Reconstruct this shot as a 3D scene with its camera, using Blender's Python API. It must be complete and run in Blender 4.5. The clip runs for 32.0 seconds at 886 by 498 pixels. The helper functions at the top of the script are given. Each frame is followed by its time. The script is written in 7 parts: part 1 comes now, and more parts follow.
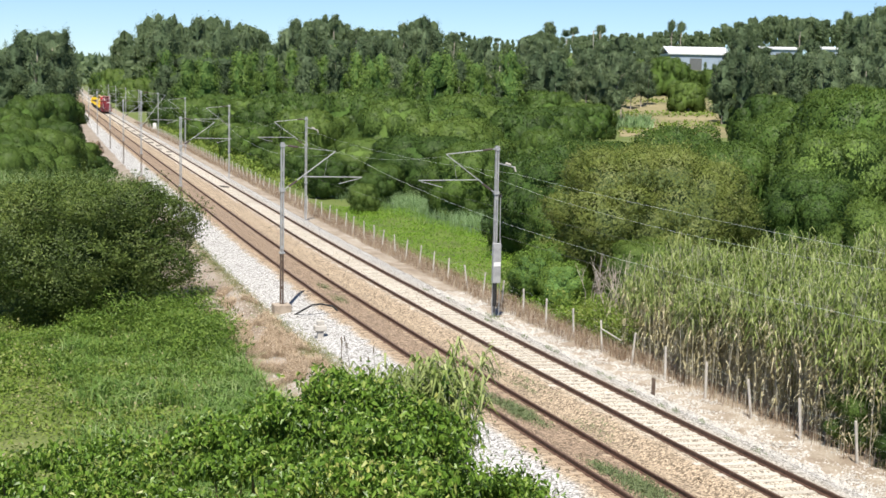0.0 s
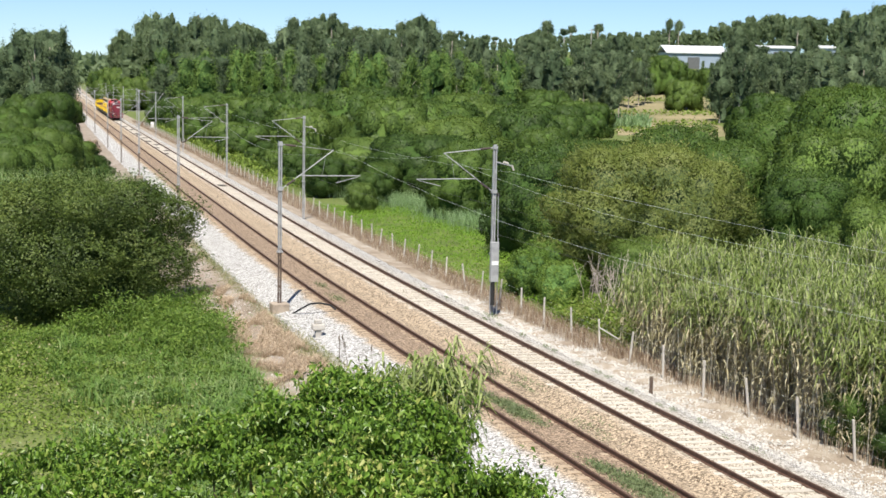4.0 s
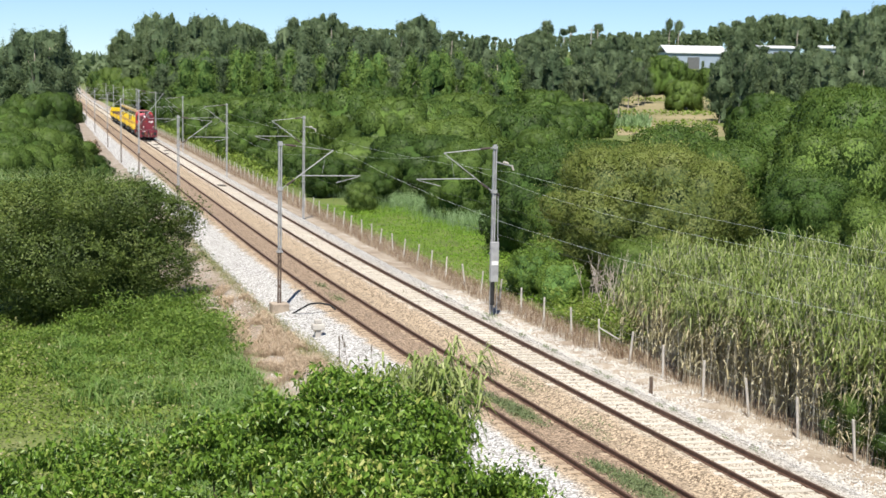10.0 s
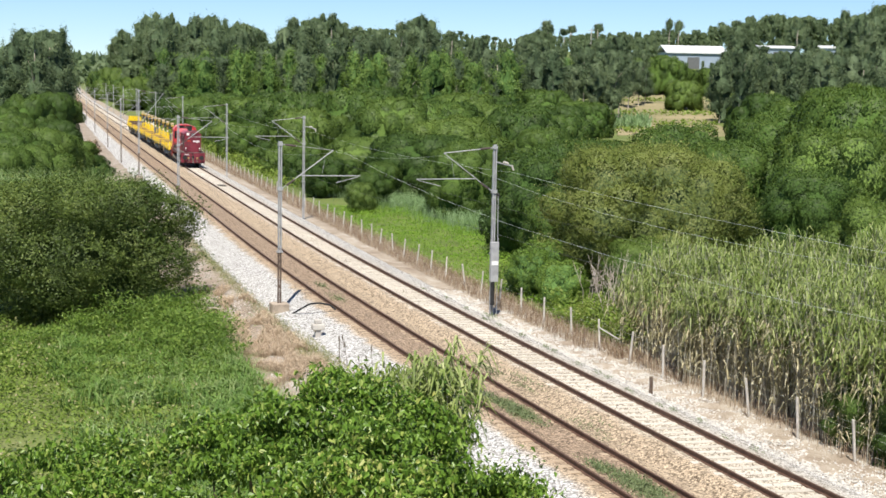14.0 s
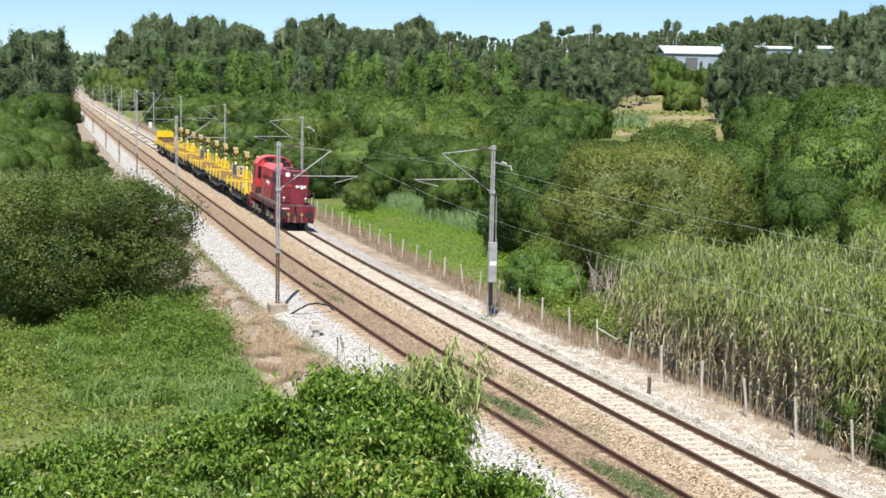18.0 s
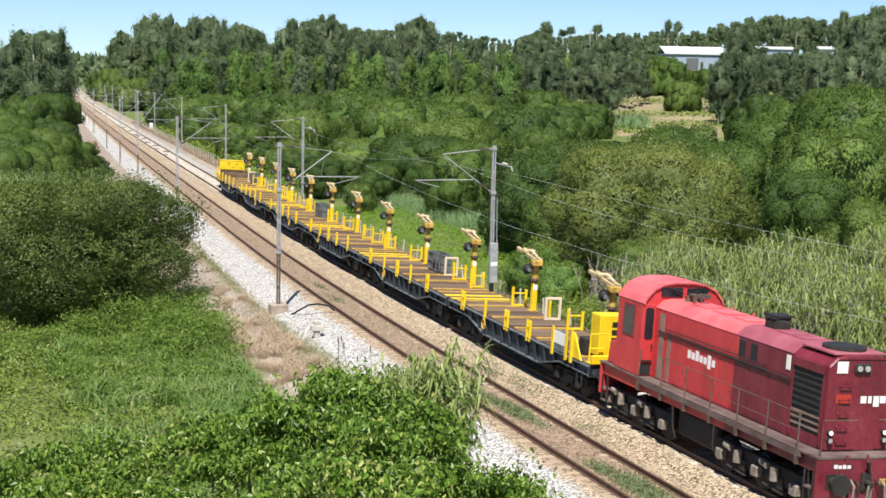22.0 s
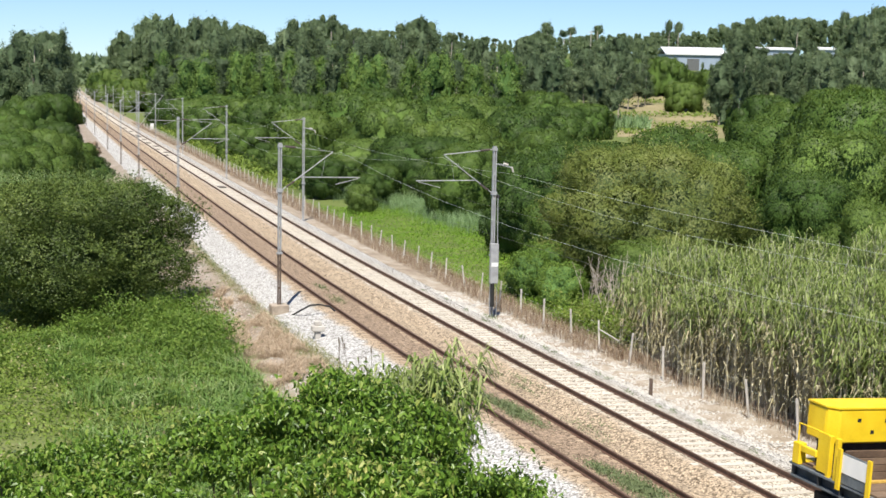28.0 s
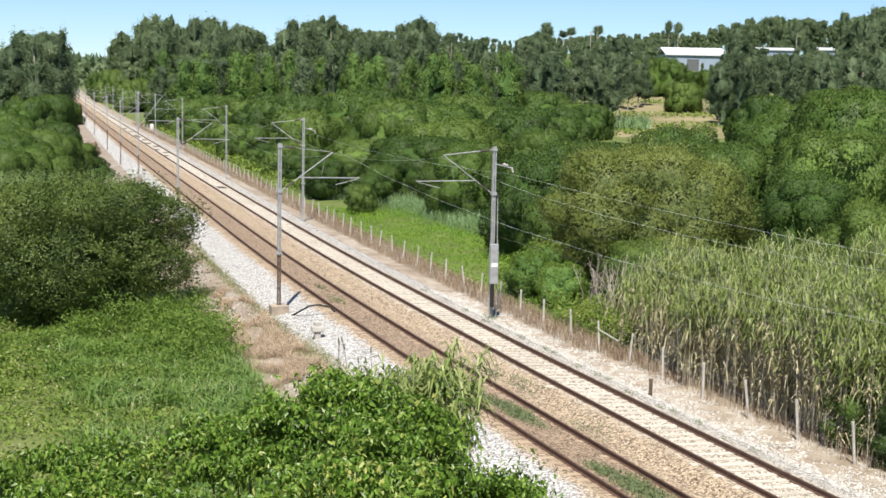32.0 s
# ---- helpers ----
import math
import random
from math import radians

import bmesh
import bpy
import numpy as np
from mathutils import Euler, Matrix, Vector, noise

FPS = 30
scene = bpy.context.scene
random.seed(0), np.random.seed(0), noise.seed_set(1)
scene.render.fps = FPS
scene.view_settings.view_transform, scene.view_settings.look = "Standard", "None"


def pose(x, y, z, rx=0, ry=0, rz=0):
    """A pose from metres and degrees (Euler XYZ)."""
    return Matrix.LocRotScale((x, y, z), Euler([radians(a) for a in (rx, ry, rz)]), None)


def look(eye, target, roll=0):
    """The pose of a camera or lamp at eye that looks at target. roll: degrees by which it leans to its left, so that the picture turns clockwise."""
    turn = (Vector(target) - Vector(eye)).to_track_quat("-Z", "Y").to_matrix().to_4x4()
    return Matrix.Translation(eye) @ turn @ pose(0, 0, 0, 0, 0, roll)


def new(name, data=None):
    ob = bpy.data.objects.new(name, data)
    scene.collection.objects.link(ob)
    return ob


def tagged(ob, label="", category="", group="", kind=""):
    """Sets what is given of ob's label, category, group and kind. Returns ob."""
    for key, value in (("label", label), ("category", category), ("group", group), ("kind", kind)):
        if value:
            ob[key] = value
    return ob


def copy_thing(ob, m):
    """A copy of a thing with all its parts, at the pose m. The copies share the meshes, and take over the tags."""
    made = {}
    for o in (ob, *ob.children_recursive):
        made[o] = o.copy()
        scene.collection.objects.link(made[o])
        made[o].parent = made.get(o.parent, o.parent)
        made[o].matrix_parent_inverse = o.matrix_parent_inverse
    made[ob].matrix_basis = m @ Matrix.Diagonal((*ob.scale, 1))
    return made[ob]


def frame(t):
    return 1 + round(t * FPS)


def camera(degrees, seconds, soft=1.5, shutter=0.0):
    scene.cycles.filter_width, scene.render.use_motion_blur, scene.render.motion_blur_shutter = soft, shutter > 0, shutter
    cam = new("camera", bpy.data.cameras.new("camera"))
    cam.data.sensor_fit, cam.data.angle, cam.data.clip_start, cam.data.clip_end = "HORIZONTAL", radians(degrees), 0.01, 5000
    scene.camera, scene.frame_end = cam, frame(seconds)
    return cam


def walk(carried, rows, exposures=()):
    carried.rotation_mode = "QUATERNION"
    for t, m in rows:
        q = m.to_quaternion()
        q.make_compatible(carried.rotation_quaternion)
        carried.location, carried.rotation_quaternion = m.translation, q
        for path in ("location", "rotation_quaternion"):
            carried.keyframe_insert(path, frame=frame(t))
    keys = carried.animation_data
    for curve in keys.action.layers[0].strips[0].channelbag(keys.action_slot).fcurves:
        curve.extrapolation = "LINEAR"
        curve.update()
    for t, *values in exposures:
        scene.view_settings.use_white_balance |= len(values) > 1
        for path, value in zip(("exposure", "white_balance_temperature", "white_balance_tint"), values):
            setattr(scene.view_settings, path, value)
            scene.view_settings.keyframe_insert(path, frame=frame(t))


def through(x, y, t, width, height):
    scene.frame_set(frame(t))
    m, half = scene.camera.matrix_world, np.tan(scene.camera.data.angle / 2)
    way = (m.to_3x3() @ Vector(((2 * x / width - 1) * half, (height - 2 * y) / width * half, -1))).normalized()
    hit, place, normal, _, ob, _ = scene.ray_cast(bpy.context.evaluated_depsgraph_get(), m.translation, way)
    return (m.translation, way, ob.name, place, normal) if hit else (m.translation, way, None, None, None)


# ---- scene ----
EYE = Vector((0.0, 0.0, 10.74))
FOCAL = 2480.0                     # focal length, for a picture 1568 wide
cam = camera(math.degrees(2 * math.atan(784 / FOCAL)), 32.0, soft=1.62)


def aim(dx, dy):
    """The camera's pose: it stands on the road embankment and sways by a few thousandths of a radian."""
    yaw, pitch = -dx / FOCAL, -math.atan(294 / FOCAL) + dy / FOCAL
    way = Vector((math.sin(yaw) * math.cos(pitch), math.cos(yaw) * math.cos(pitch), math.sin(pitch)))
    return look(EYE, EYE + way, 1.146)


walk(cam, [
    (0, aim(4.8, -1.5)), (0.5, aim(3.5, -0.9)), (1, aim(2.2, -2.4)), (1.5, aim(0.2, -4.2)),
    (2, aim(1.8, -4.6)), (2.5, aim(3.6, -3.6)), (3, aim(4.4, -5.7)), (3.5, aim(0.7, -4.4)),
    (5.5, aim(2, -1.5)), (6, aim(-0.9, 0.2)), (6.5, aim(-1, -3.6)), (7, aim(0.7, -3)),
    (7.5, aim(0.7, -2.8)), (8, aim(0.7, -2.8)), (8.5, aim(0.7, -2.8)), (9, aim(0.7, -4.2)),
    (9.5, aim(0.7, -2.8)), (10, aim(0.7, -3.5)), (10.5, aim(0.7, -2.6)), (11, aim(0.4, -4.6)),
    (11.5, aim(0.2, -6.1)), (12, aim(2.9, -0.7)), (12.5, aim(2.2, -1.3)), (13, aim(0.7, -0.4)),
    (13.5, aim(0.7, -1.7)), (14, aim(0.7, -3.5)), (14.5, aim(2, -2.8)), (16.5, aim(0.5, -2.5)),
    (17, aim(0.5, -6.6)), (17.5, aim(0.5, -4.1)), (18, aim(-2.5, -2.8)), (18.5, aim(-1.1, -1.7)),
    (19, aim(0.5, -2.8)), (19.5, aim(0.3, -4.3)), (20, aim(2, 1.5)), (20.5, aim(1.8, 0.4)),
    (21, aim(0.2, -3.1)), (21.5, aim(0.4, -2)), (22, aim(-1, -1.8)), (22.5, aim(-1.3, -1.1)),
    (23, aim(-1.3, -0.4)), (23.5, aim(2.1, 0.8)), (24, aim(0.5, 0)), (24.5, aim(0.7, -1.7)),
    (25, aim(0.4, -1.3)), (25.5, aim(2, -0.2)), (27.5, aim(-1, -1.3)), (28, aim(0.4, -0.7)),
    (28.5, aim(0.4, -3)), (29, aim(0.4, -4.2)), (29.5, aim(-0.9, -3.5)), (30, aim(0.7, -1.1)),
    (30.5, aim(3.7, -1.9)), (31, aim(4.8, -2.8)), (31.5, aim(1.3, -2.6)), (32, aim(0, 0)),
])


# ---- light ----
SUN_EL, SUN_AZ = radians(60), radians(187)      # azimuth from +y towards +x
world = bpy.data.worlds.new("sky")
scene.world = world
world.use_nodes = True
wn, wl = world.node_tree.nodes, world.node_tree.links
sky = wn.new("ShaderNodeTexSky")
sky.sky_type, sky.sun_disc = "NISHITA", False
sky.sun_elevation, sky.sun_rotation = SUN_EL, SUN_AZ
sky.air_density, sky.dust_density, sky.ozone_density = 0.7, 0.0, 1.0
wn["Background"].inputs["Strength"].default_value = 0.07
blue = wn.new("ShaderNodeMix")
blue.data_type, blue.blend_type = "RGBA", "MULTIPLY"
blue.inputs["Factor"].default_value = 1.0
blue.inputs["B"].default_value = (0.76, 0.91, 1.09, 1)
wl.new(sky.outputs["Color"], blue.inputs["A"])
wl.new(blue.outputs["Result"], wn["Background"].inputs["Color"])
sun = new("sun", bpy.data.lights.new("sun", "SUN"))
sun.data.energy, sun.data.angle, sun.data.color = 5.0, radians(0.53), (1.0, 0.95, 0.86)
sun.matrix_world = look((60, -30, 90), Vector((60, -30, 90)) - Vector((math.sin(SUN_AZ) * math.cos(SUN_EL), math.cos(SUN_AZ) * math.cos(SUN_EL), math.sin(SUN_EL))))
scene.view_settings.exposure = 0.75

# ---- the line of the tracks ----
CANT, SPACING, GAUGE = 0.05, 3.845, 1.74        # tilt of the curve, between tracks, between rail centres


def track_x(y):
    """Middle of the train's track: straight in the distance, a curve of 1100 m towards the camera."""
    return -7.67 - 0.29226 * (y - 90) + 0.00044025 * np.maximum(0, 100 - y) ** 2 + 0.0000121356 * np.maximum(0, y - 100) ** 2


_y = np.arange(-200, 2600, 0.5)
_x = track_x(_y)
_s = np.concatenate([[0], np.cumsum(np.hypot(np.diff(_x), np.diff(_y)))])
_s -= np.interp(0, _y, _s)


def cant_at(y):
    return CANT * np.clip((220 - y) / 100, 0, 1)


def on(s, off=0.0, z=0.0, tilt=0.0):
    """Places at s metres along the track, off metres to its right and z above the rails; tilt: middle of the track that leans."""
    s, off, z = np.broadcast_arrays(np.asarray(s, float), np.asarray(off, float), np.asarray(z, float))
    y = np.interp(s, _s, _y)
    x = np.interp(s, _s, _x)
    d = (track_x(y + 0.25) - track_x(y - 0.25)) / 0.5
    n = np.hypot(1, d)
    return np.stack([x + off / n, y - off * d / n, z - cant_at(y) * np.clip(off - tilt, -1.6, 1.6)], -1)


def along(s, off=0.0, z=0.0, lean=True):
    """Pose at s: x to the track's right, y away from the camera along it, z up."""
    a, b = on(s - 0.5), on(s + 0.5)
    ey = Vector(b - a).normalized()
    ex = Vector((ey.y, -ey.x, -float(cant_at(on(s)[1])) if lean else 0.0)).normalized()
    ez = ex.cross(ey)
    m = Matrix((ex, ey, ez)).transposed().to_4x4()
    p = Vector(on(s))
    m.translation = p + ex * off + ez * z
    return m


def upright(s, off, z=0.0, turn=0.0):
    """Pose of a thing that stands plumb beside the track, x to the right."""
    p, q = on(s, off), on(s + 1.0, off)
    m = pose(0, 0, 0, 0, 0, math.degrees(math.atan2(q[1] - p[1], q[0] - p[0])) - 90 + turn)
    m.translation = (p[0], p[1], z)
    return m


def ease(a, b, v):
    t = np.clip((v - a) / (b - a), 0, 1)
    return t * t * (3 - 2 * t)


def side(x, y):
    return (x - track_x(y)) * 0.957


def ground_z(x, y):
    x, y = np.asarray(x, float), np.asarray(y, float)
    off = side(x, y)
    z = -1.0 - 0.45 * ease(-9.5, -12.5, off) + 0.1 * ease(5, 12, off)
    hill = 0.06 * np.clip(y - 320, 0, None)
    hill = np.where(hill > 30, 30 + (hill - 30) * 0.25, hill)
    z = z + np.minimum(hill, 70) * ease(12, 170, off) + 0.015 * np.clip(y - 260, 0, 900) * ease(-25, -160, off)
    bank = 9.0 - 0.44 * np.clip(np.abs(y + 5) - 6, 0, None)
    z = np.maximum(z, -1.6 + (np.maximum(bank, -1.6) + 1.6) * ease(-9.5, -15, off))
    z = z + 0.12 * np.sin(x * 0.31 + 1) * np.sin(y * 0.27) * ease(11, 16, np.abs(off + 3))
    return z


# ---- materials ----
def node_mat(name):
    m = bpy.data.materials.new(name)
    m.use_nodes = True
    return m, m.node_tree.nodes, m.node_tree.links, m.node_tree.nodes["Principled BSDF"]


def ramp(nt, stops):
    r = nt.new("ShaderNodeValToRGB")
    e = r.color_ramp.elements
    while len(e) < len(stops):
        e.new(0.5)
    for el, (p, c) in zip(e, stops):
        el.position, el.color = p, (*c, 1)
    return r


def surface(name, colors, rough=0.8, metal=0.0, scale=3.0, fine=60.0, bump=0.3, mixfine=0.35, per_object=0.0, stretch=(1, 1, 1), depth=0.02):
    """A weathered surface: a coarse and a fine grain mixed over a ramp of colours, with relief."""
    m, nt, ln, bsdf = node_mat(name)
    tc = nt.new("ShaderNodeTexCoord")
    mp = nt.new("ShaderNodeMapping")
    mp.inputs["Scale"].default_value = stretch
    ln.new(tc.outputs["Object"], mp.inputs["Vector"])
    a, b = nt.new("ShaderNodeTexNoise"), nt.new("ShaderNodeTexNoise")
    a.inputs["Scale"].default_value, a.inputs["Detail"].default_value = scale, 5
    b.inputs["Scale"].default_value, b.inputs["Detail"].default_value = fine, 3
    ln.new(mp.outputs["Vector"], a.inputs["Vector"])
    ln.new(mp.outputs["Vector"], b.inputs["Vector"])
    mix = nt.new("ShaderNodeMix")
    mix.inputs["Factor"].default_value = mixfine
    ln.new(a.outputs["Fac"], mix.inputs["A"])
    ln.new(b.outputs["Fac"], mix.inputs["B"])
    fac = mix.outputs["Result"]
    if per_object:
        oi = nt.new("ShaderNodeObjectInfo")
        ad = nt.new("ShaderNodeMath")
        ad.operation = "MULTIPLY_ADD"
        ln.new(oi.outputs["Random"], ad.inputs[0])
        ad.inputs[1].default_value = per_object
        ln.new(fac, ad.inputs[2])
        su = nt.new("ShaderNodeMath")
        su.operation = "SUBTRACT"
        ln.new(ad.outputs[0], su.inputs[0])
        su.inputs[1].default_value = per_object / 2
        fac = su.outputs[0]
    n = len(colors)
    r = ramp(nt, [(0.3 + 0.4 * i / max(1, n - 1), c) for i, c in enumerate(colors)])
    ln.new(fac, r.inputs["Fac"])
    ln.new(r.outputs["Color"], bsdf.inputs["Base Color"])
    bsdf.inputs["Roughness"].default_value, bsdf.inputs["Metallic"].default_value = rough, metal
    if bump:
        bp = nt.new("ShaderNodeBump")
        bp.inputs["Strength"].default_value, bp.inputs["Distance"].default_value = bump, depth
        ln.new(b.outputs["Fac"], bp.inputs["Height"])
        ln.new(bp.outputs["Normal"], bsdf.inputs["Normal"])
    return m


def foliage(name, colors, through=0.33, rough=0.55, tint=0.25, patch=0.0, edge=0.0):
    """Leaves: each leaf takes its own green from a ramp, each plant leans to one side of it; light passes through."""
    m, nt, ln, bsdf = node_mat(name)
    geo, oi = nt.new("ShaderNodeNewGeometry"), nt.new("ShaderNodeObjectInfo")
    mix = nt.new("ShaderNodeMix")
    mix.inputs["Factor"].default_value = tint
    ln.new(geo.outputs["Random Per Island"], mix.inputs["A"])
    ln.new(oi.outputs["Random"], mix.inputs["B"])
    fac = mix.outputs["Result"]
    if patch:
        tc, no = nt.new("ShaderNodeTexCoord"), nt.new("ShaderNodeTexNoise")
        no.inputs["Scale"].default_value, no.inputs["Detail"].default_value = 0.55, 2
        ln.new(tc.outputs["Object"], no.inputs["Vector"])
        st = nt.new("ShaderNodeMapRange")
        st.inputs["From Min"].default_value, st.inputs["From Max"].default_value = 0.3, 0.7
        ln.new(no.outputs["Fac"], st.inputs["Value"])
        mix3 = nt.new("ShaderNodeMix")
        mix3.inputs["Factor"].default_value = patch
        ln.new(fac, mix3.inputs["A"])
        ln.new(st.outputs["Result"], mix3.inputs["B"])
        fac = mix3.outputs["Result"]
    n = len(colors)
    r = ramp(nt, [(edge + (1 - 2 * edge) * i / (n - 1), c) for i, c in enumerate(colors)])
    ln.new(fac, r.inputs["Fac"])
    ln.new(r.outputs["Color"], bsdf.inputs["Base Color"])
    bsdf.inputs["Roughness"].default_value = rough
    bsdf.inputs["Specular IOR Level"].default_value = 0.3
    tr = nt.new("ShaderNodeBsdfTranslucent")
    ln.new(r.outputs["Color"], tr.inputs["Color"])
    ms = nt.new("ShaderNodeMixShader")
    ms.inputs["Fac"].default_value = through
    ln.new(bsdf.outputs["BSDF"], ms.inputs[1])
    ln.new(tr.outputs["BSDF"], ms.inputs[2])
    ln.new(ms.outputs["Shader"], nt["Material Output"].inputs["Surface"])
    return m


def leaf_mass(name, colors, scale=2.2, fine=9.0, depth=0.22, tint=0.3):
    """The dense outside of a crown seen from afar: mottled greens and deep, fine relief."""
    m, nt, ln, bsdf = node_mat(name)
    tc, oi = nt.new("ShaderNodeTexCoord"), nt.new("ShaderNodeObjectInfo")
    a, b = nt.new("ShaderNodeTexNoise"), nt.new("ShaderNodeTexNoise")
    a.inputs["Scale"].default_value, a.inputs["Detail"].default_value = scale, 3
    b.inputs["Scale"].default_value, b.inputs["Detail"].default_value = fine, 2
    ln.new(tc.outputs["Object"], a.inputs["Vector"])
    ln.new(tc.outputs["Object"], b.inputs["Vector"])
    mix, mix2 = nt.new("ShaderNodeMix"), nt.new("ShaderNodeMix")
    mix.inputs["Factor"].default_value = 0.55
    ln.new(a.outputs["Fac"], mix.inputs["A"])
    ln.new(b.outputs["Fac"], mix.inputs["B"])
    mix2.inputs["Factor"].default_value = tint
    ln.new(mix.outputs["Result"], mix2.inputs["A"])
    ln.new(oi.outputs["Random"], mix2.inputs["B"])
    n = len(colors)
    r = ramp(nt, [(0.32 + 0.36 * i / (n - 1), c) for i, c in enumerate(colors)])
    ln.new(mix2.outputs["Result"], r.inputs["Fac"])
    ln.new(r.outputs["Color"], bsdf.inputs["Base Color"])
    bsdf.inputs["Roughness"].default_value = 0.8
    bsdf.inputs["Specular IOR Level"].default_value = 0.15
    bp = nt.new("ShaderNodeBump")
    bp.inputs["Strength"].default_value, bp.inputs["Distance"].default_value = 0.8, depth
    ln.new(mix.outputs["Result"], bp.inputs["Height"])
    ln.new(bp.outputs["Normal"], bsdf.inputs["Normal"])
    return m


def ballast_mat():
    """Broken stone: clean grey shoulders, brown rust dust round the rails of the older track, cream stone on the newer one."""
    m, nt, ln, bsdf = node_mat("ballast")
    at = nt.new("ShaderNodeAttribute")
    at.attribute_name = "across"
    tc = nt.new("ShaderNodeTexCoord")
    wob = nt.new("ShaderNodeTexNoise")
    wob.inputs["Scale"].default_value, wob.inputs["Detail"].default_value = 0.9, 4
    ln.new(tc.outputs["Object"], wob.inputs["Vector"])
    wm = nt.new("ShaderNodeMath")
    wm.operation = "MULTIPLY_ADD"
    ln.new(wob.outputs["Fac"], wm.inputs[0])
    wm.inputs[1].default_value = 0.9
    ln.new(at.outputs["Fac"], wm.inputs[2])
    mr = nt.new("ShaderNodeMapRange")
    mr.inputs["From Min"].default_value, mr.inputs["From Max"].default_value = -7.55, 5.45
    ln.new(wm.outputs[0], mr.inputs["Value"])

    def p(off):
        return (off + 8.0) / 13.0
    white, brown, tan, cream, grey = (0.455, 0.45, 0.44), (0.285, 0.21, 0.145), (0.385, 0.305, 0.215), (0.5, 0.45, 0.37), (0.47, 0.44, 0.395)
    r = ramp(nt, [(0, white), (p(-5.6), white), (p(-5.25), tan), (p(-4.7), brown), (p(-3.0), brown), (p(-2.5), tan), (p(-1.3), tan), (p(-0.8), cream), (p(0.8), cream), (p(1.5), grey), (p(2.6), white), (1.0, tan)])
    ln.new(mr.outputs["Result"], r.inputs["Fac"])
    v = nt.new("ShaderNodeTexVoronoi")
    v.inputs["Scale"].default_value = 15
    ln.new(tc.outputs["Object"], v.inputs["Vector"])
    sep = nt.new("ShaderNodeSeparateColor")
    ln.new(v.outputs["Color"], sep.inputs["Color"])
    dark = ramp(nt, [(0, (0.25, 0.22, 0.19)), (0.4, (0.9, 0.9, 0.89)), (1, (1.5, 1.5, 1.5))])
    ln.new(sep.outputs["Red"], dark.inputs["Fac"])
    mu = nt.new("ShaderNodeMix")
    mu.data_type, mu.blend_type = "RGBA", "MULTIPLY"
    mu.inputs["Factor"].default_value = 1.0
    ln.new(r.outputs["Color"], mu.inputs["A"])
    ln.new(dark.outputs["Color"], mu.inputs["B"])
    # stone middles lightened, crevices darkened: the shade between stones is put into the colour
    gap = ramp(nt, [(0.2, (1.15, 1.15, 1.15)), (0.75, (0.6, 0.58, 0.56))])
    ln.new(v.outputs["Distance"], gap.inputs["Fac"])
    mg = nt.new("ShaderNodeMix")
    mg.data_type, mg.blend_type = "RGBA", "MULTIPLY"
    mg.inputs["Factor"].default_value = 1.0
    ln.new(mu.outputs["Result"], mg.inputs["A"])
    ln.new(gap.outputs["Color"], mg.inputs["B"])
    ln.new(mg.outputs["Result"], bsdf.inputs["Base Color"])
    bsdf.inputs["Roughness"].default_value = 0.9
    bp = nt.new("ShaderNodeBump")
    bp.inputs["Strength"].default_value, bp.inputs["Distance"].default_value = 0.8, 0.03
    ln.new(v.outputs["Distance"], bp.inputs["Height"])
    ln.new(bp.outputs["Normal"], bsdf.inputs["Normal"])
    return m


M_BALLAST = ballast_mat()
M_STONE = surface("stone", [(0.25, 0.23, 0.2), (0.5, 0.475, 0.435), (0.62, 0.595, 0.555)], scale=5, fine=30, mixfine=0.5)
M_SOIL = surface("meadow_soil", [(0.075, 0.10, 0.02), (0.11, 0.145, 0.03), (0.16, 0.17, 0.06)], scale=0.25, fine=6, bump=0.6, depth=0.1)
M_DRY = surface("dry_earth", [(0.15, 0.11, 0.075), (0.25, 0.2, 0.15), (0.4, 0.375, 0.34)], scale=0.8, fine=14, bump=0.6, depth=0.05)
M_RUST_SOIL = surface("red_dry_earth", [(0.16, 0.112, 0.076), (0.3, 0.248, 0.188), (0.45, 0.41, 0.35)], scale=0.9, fine=12, bump=0.6, depth=0.05)
M_RAIL = surface("rusty_rail", [(0.07, 0.036, 0.024), (0.115, 0.064, 0.044), (0.16, 0.095, 0.066)], rough=0.6, metal=0.3, scale=6, fine=60, bump=0.2)
M_SLEEPER = surface("concrete_sleeper", [(0.36, 0.325, 0.27), (0.45, 0.41, 0.35), (0.52, 0.48, 0.42)], rough=0.9, scale=2, fine=30, per_object=0.3, bump=0.3)
M_OLD_SLEEPER = surface("dusty_sleeper", [(0.22, 0.16, 0.11), (0.33, 0.25, 0.17), (0.4, 0.31, 0.22)], rough=0.9, scale=2, fine=30, per_object=0.3, bump=0.3)
M_CONCRETE = surface("concrete", [(0.3, 0.28, 0.25), (0.45, 0.42, 0.38), (0.55, 0.52, 0.47)], rough=0.9, scale=3, fine=40, bump=0.3)
M_OLDSTONE = surface("stained_concrete", [(0.2, 0.16, 0.12), (0.33, 0.27, 0.21), (0.45, 0.39, 0.32)], rough=0.9, scale=3, fine=25, bump=0.4)
M_GALV = surface("galvanised_steel", [(0.24, 0.245, 0.25), (0.33, 0.335, 0.34), (0.42, 0.425, 0.43)], rough=0.65, metal=0.15, scale=4, fine=50, bump=0.1)
M_RUSTED = surface("brown_steel", [(0.07, 0.045, 0.035), (0.12, 0.085, 0.065), (0.2, 0.15, 0.12)], rough=0.7, metal=0.3, scale=4, fine=50, bump=0.2)
M_WIRE = surface("wire", [(0.52, 0.56, 0.52), (0.62, 0.66, 0.62)], rough=0.6, metal=0.0, bump=0)
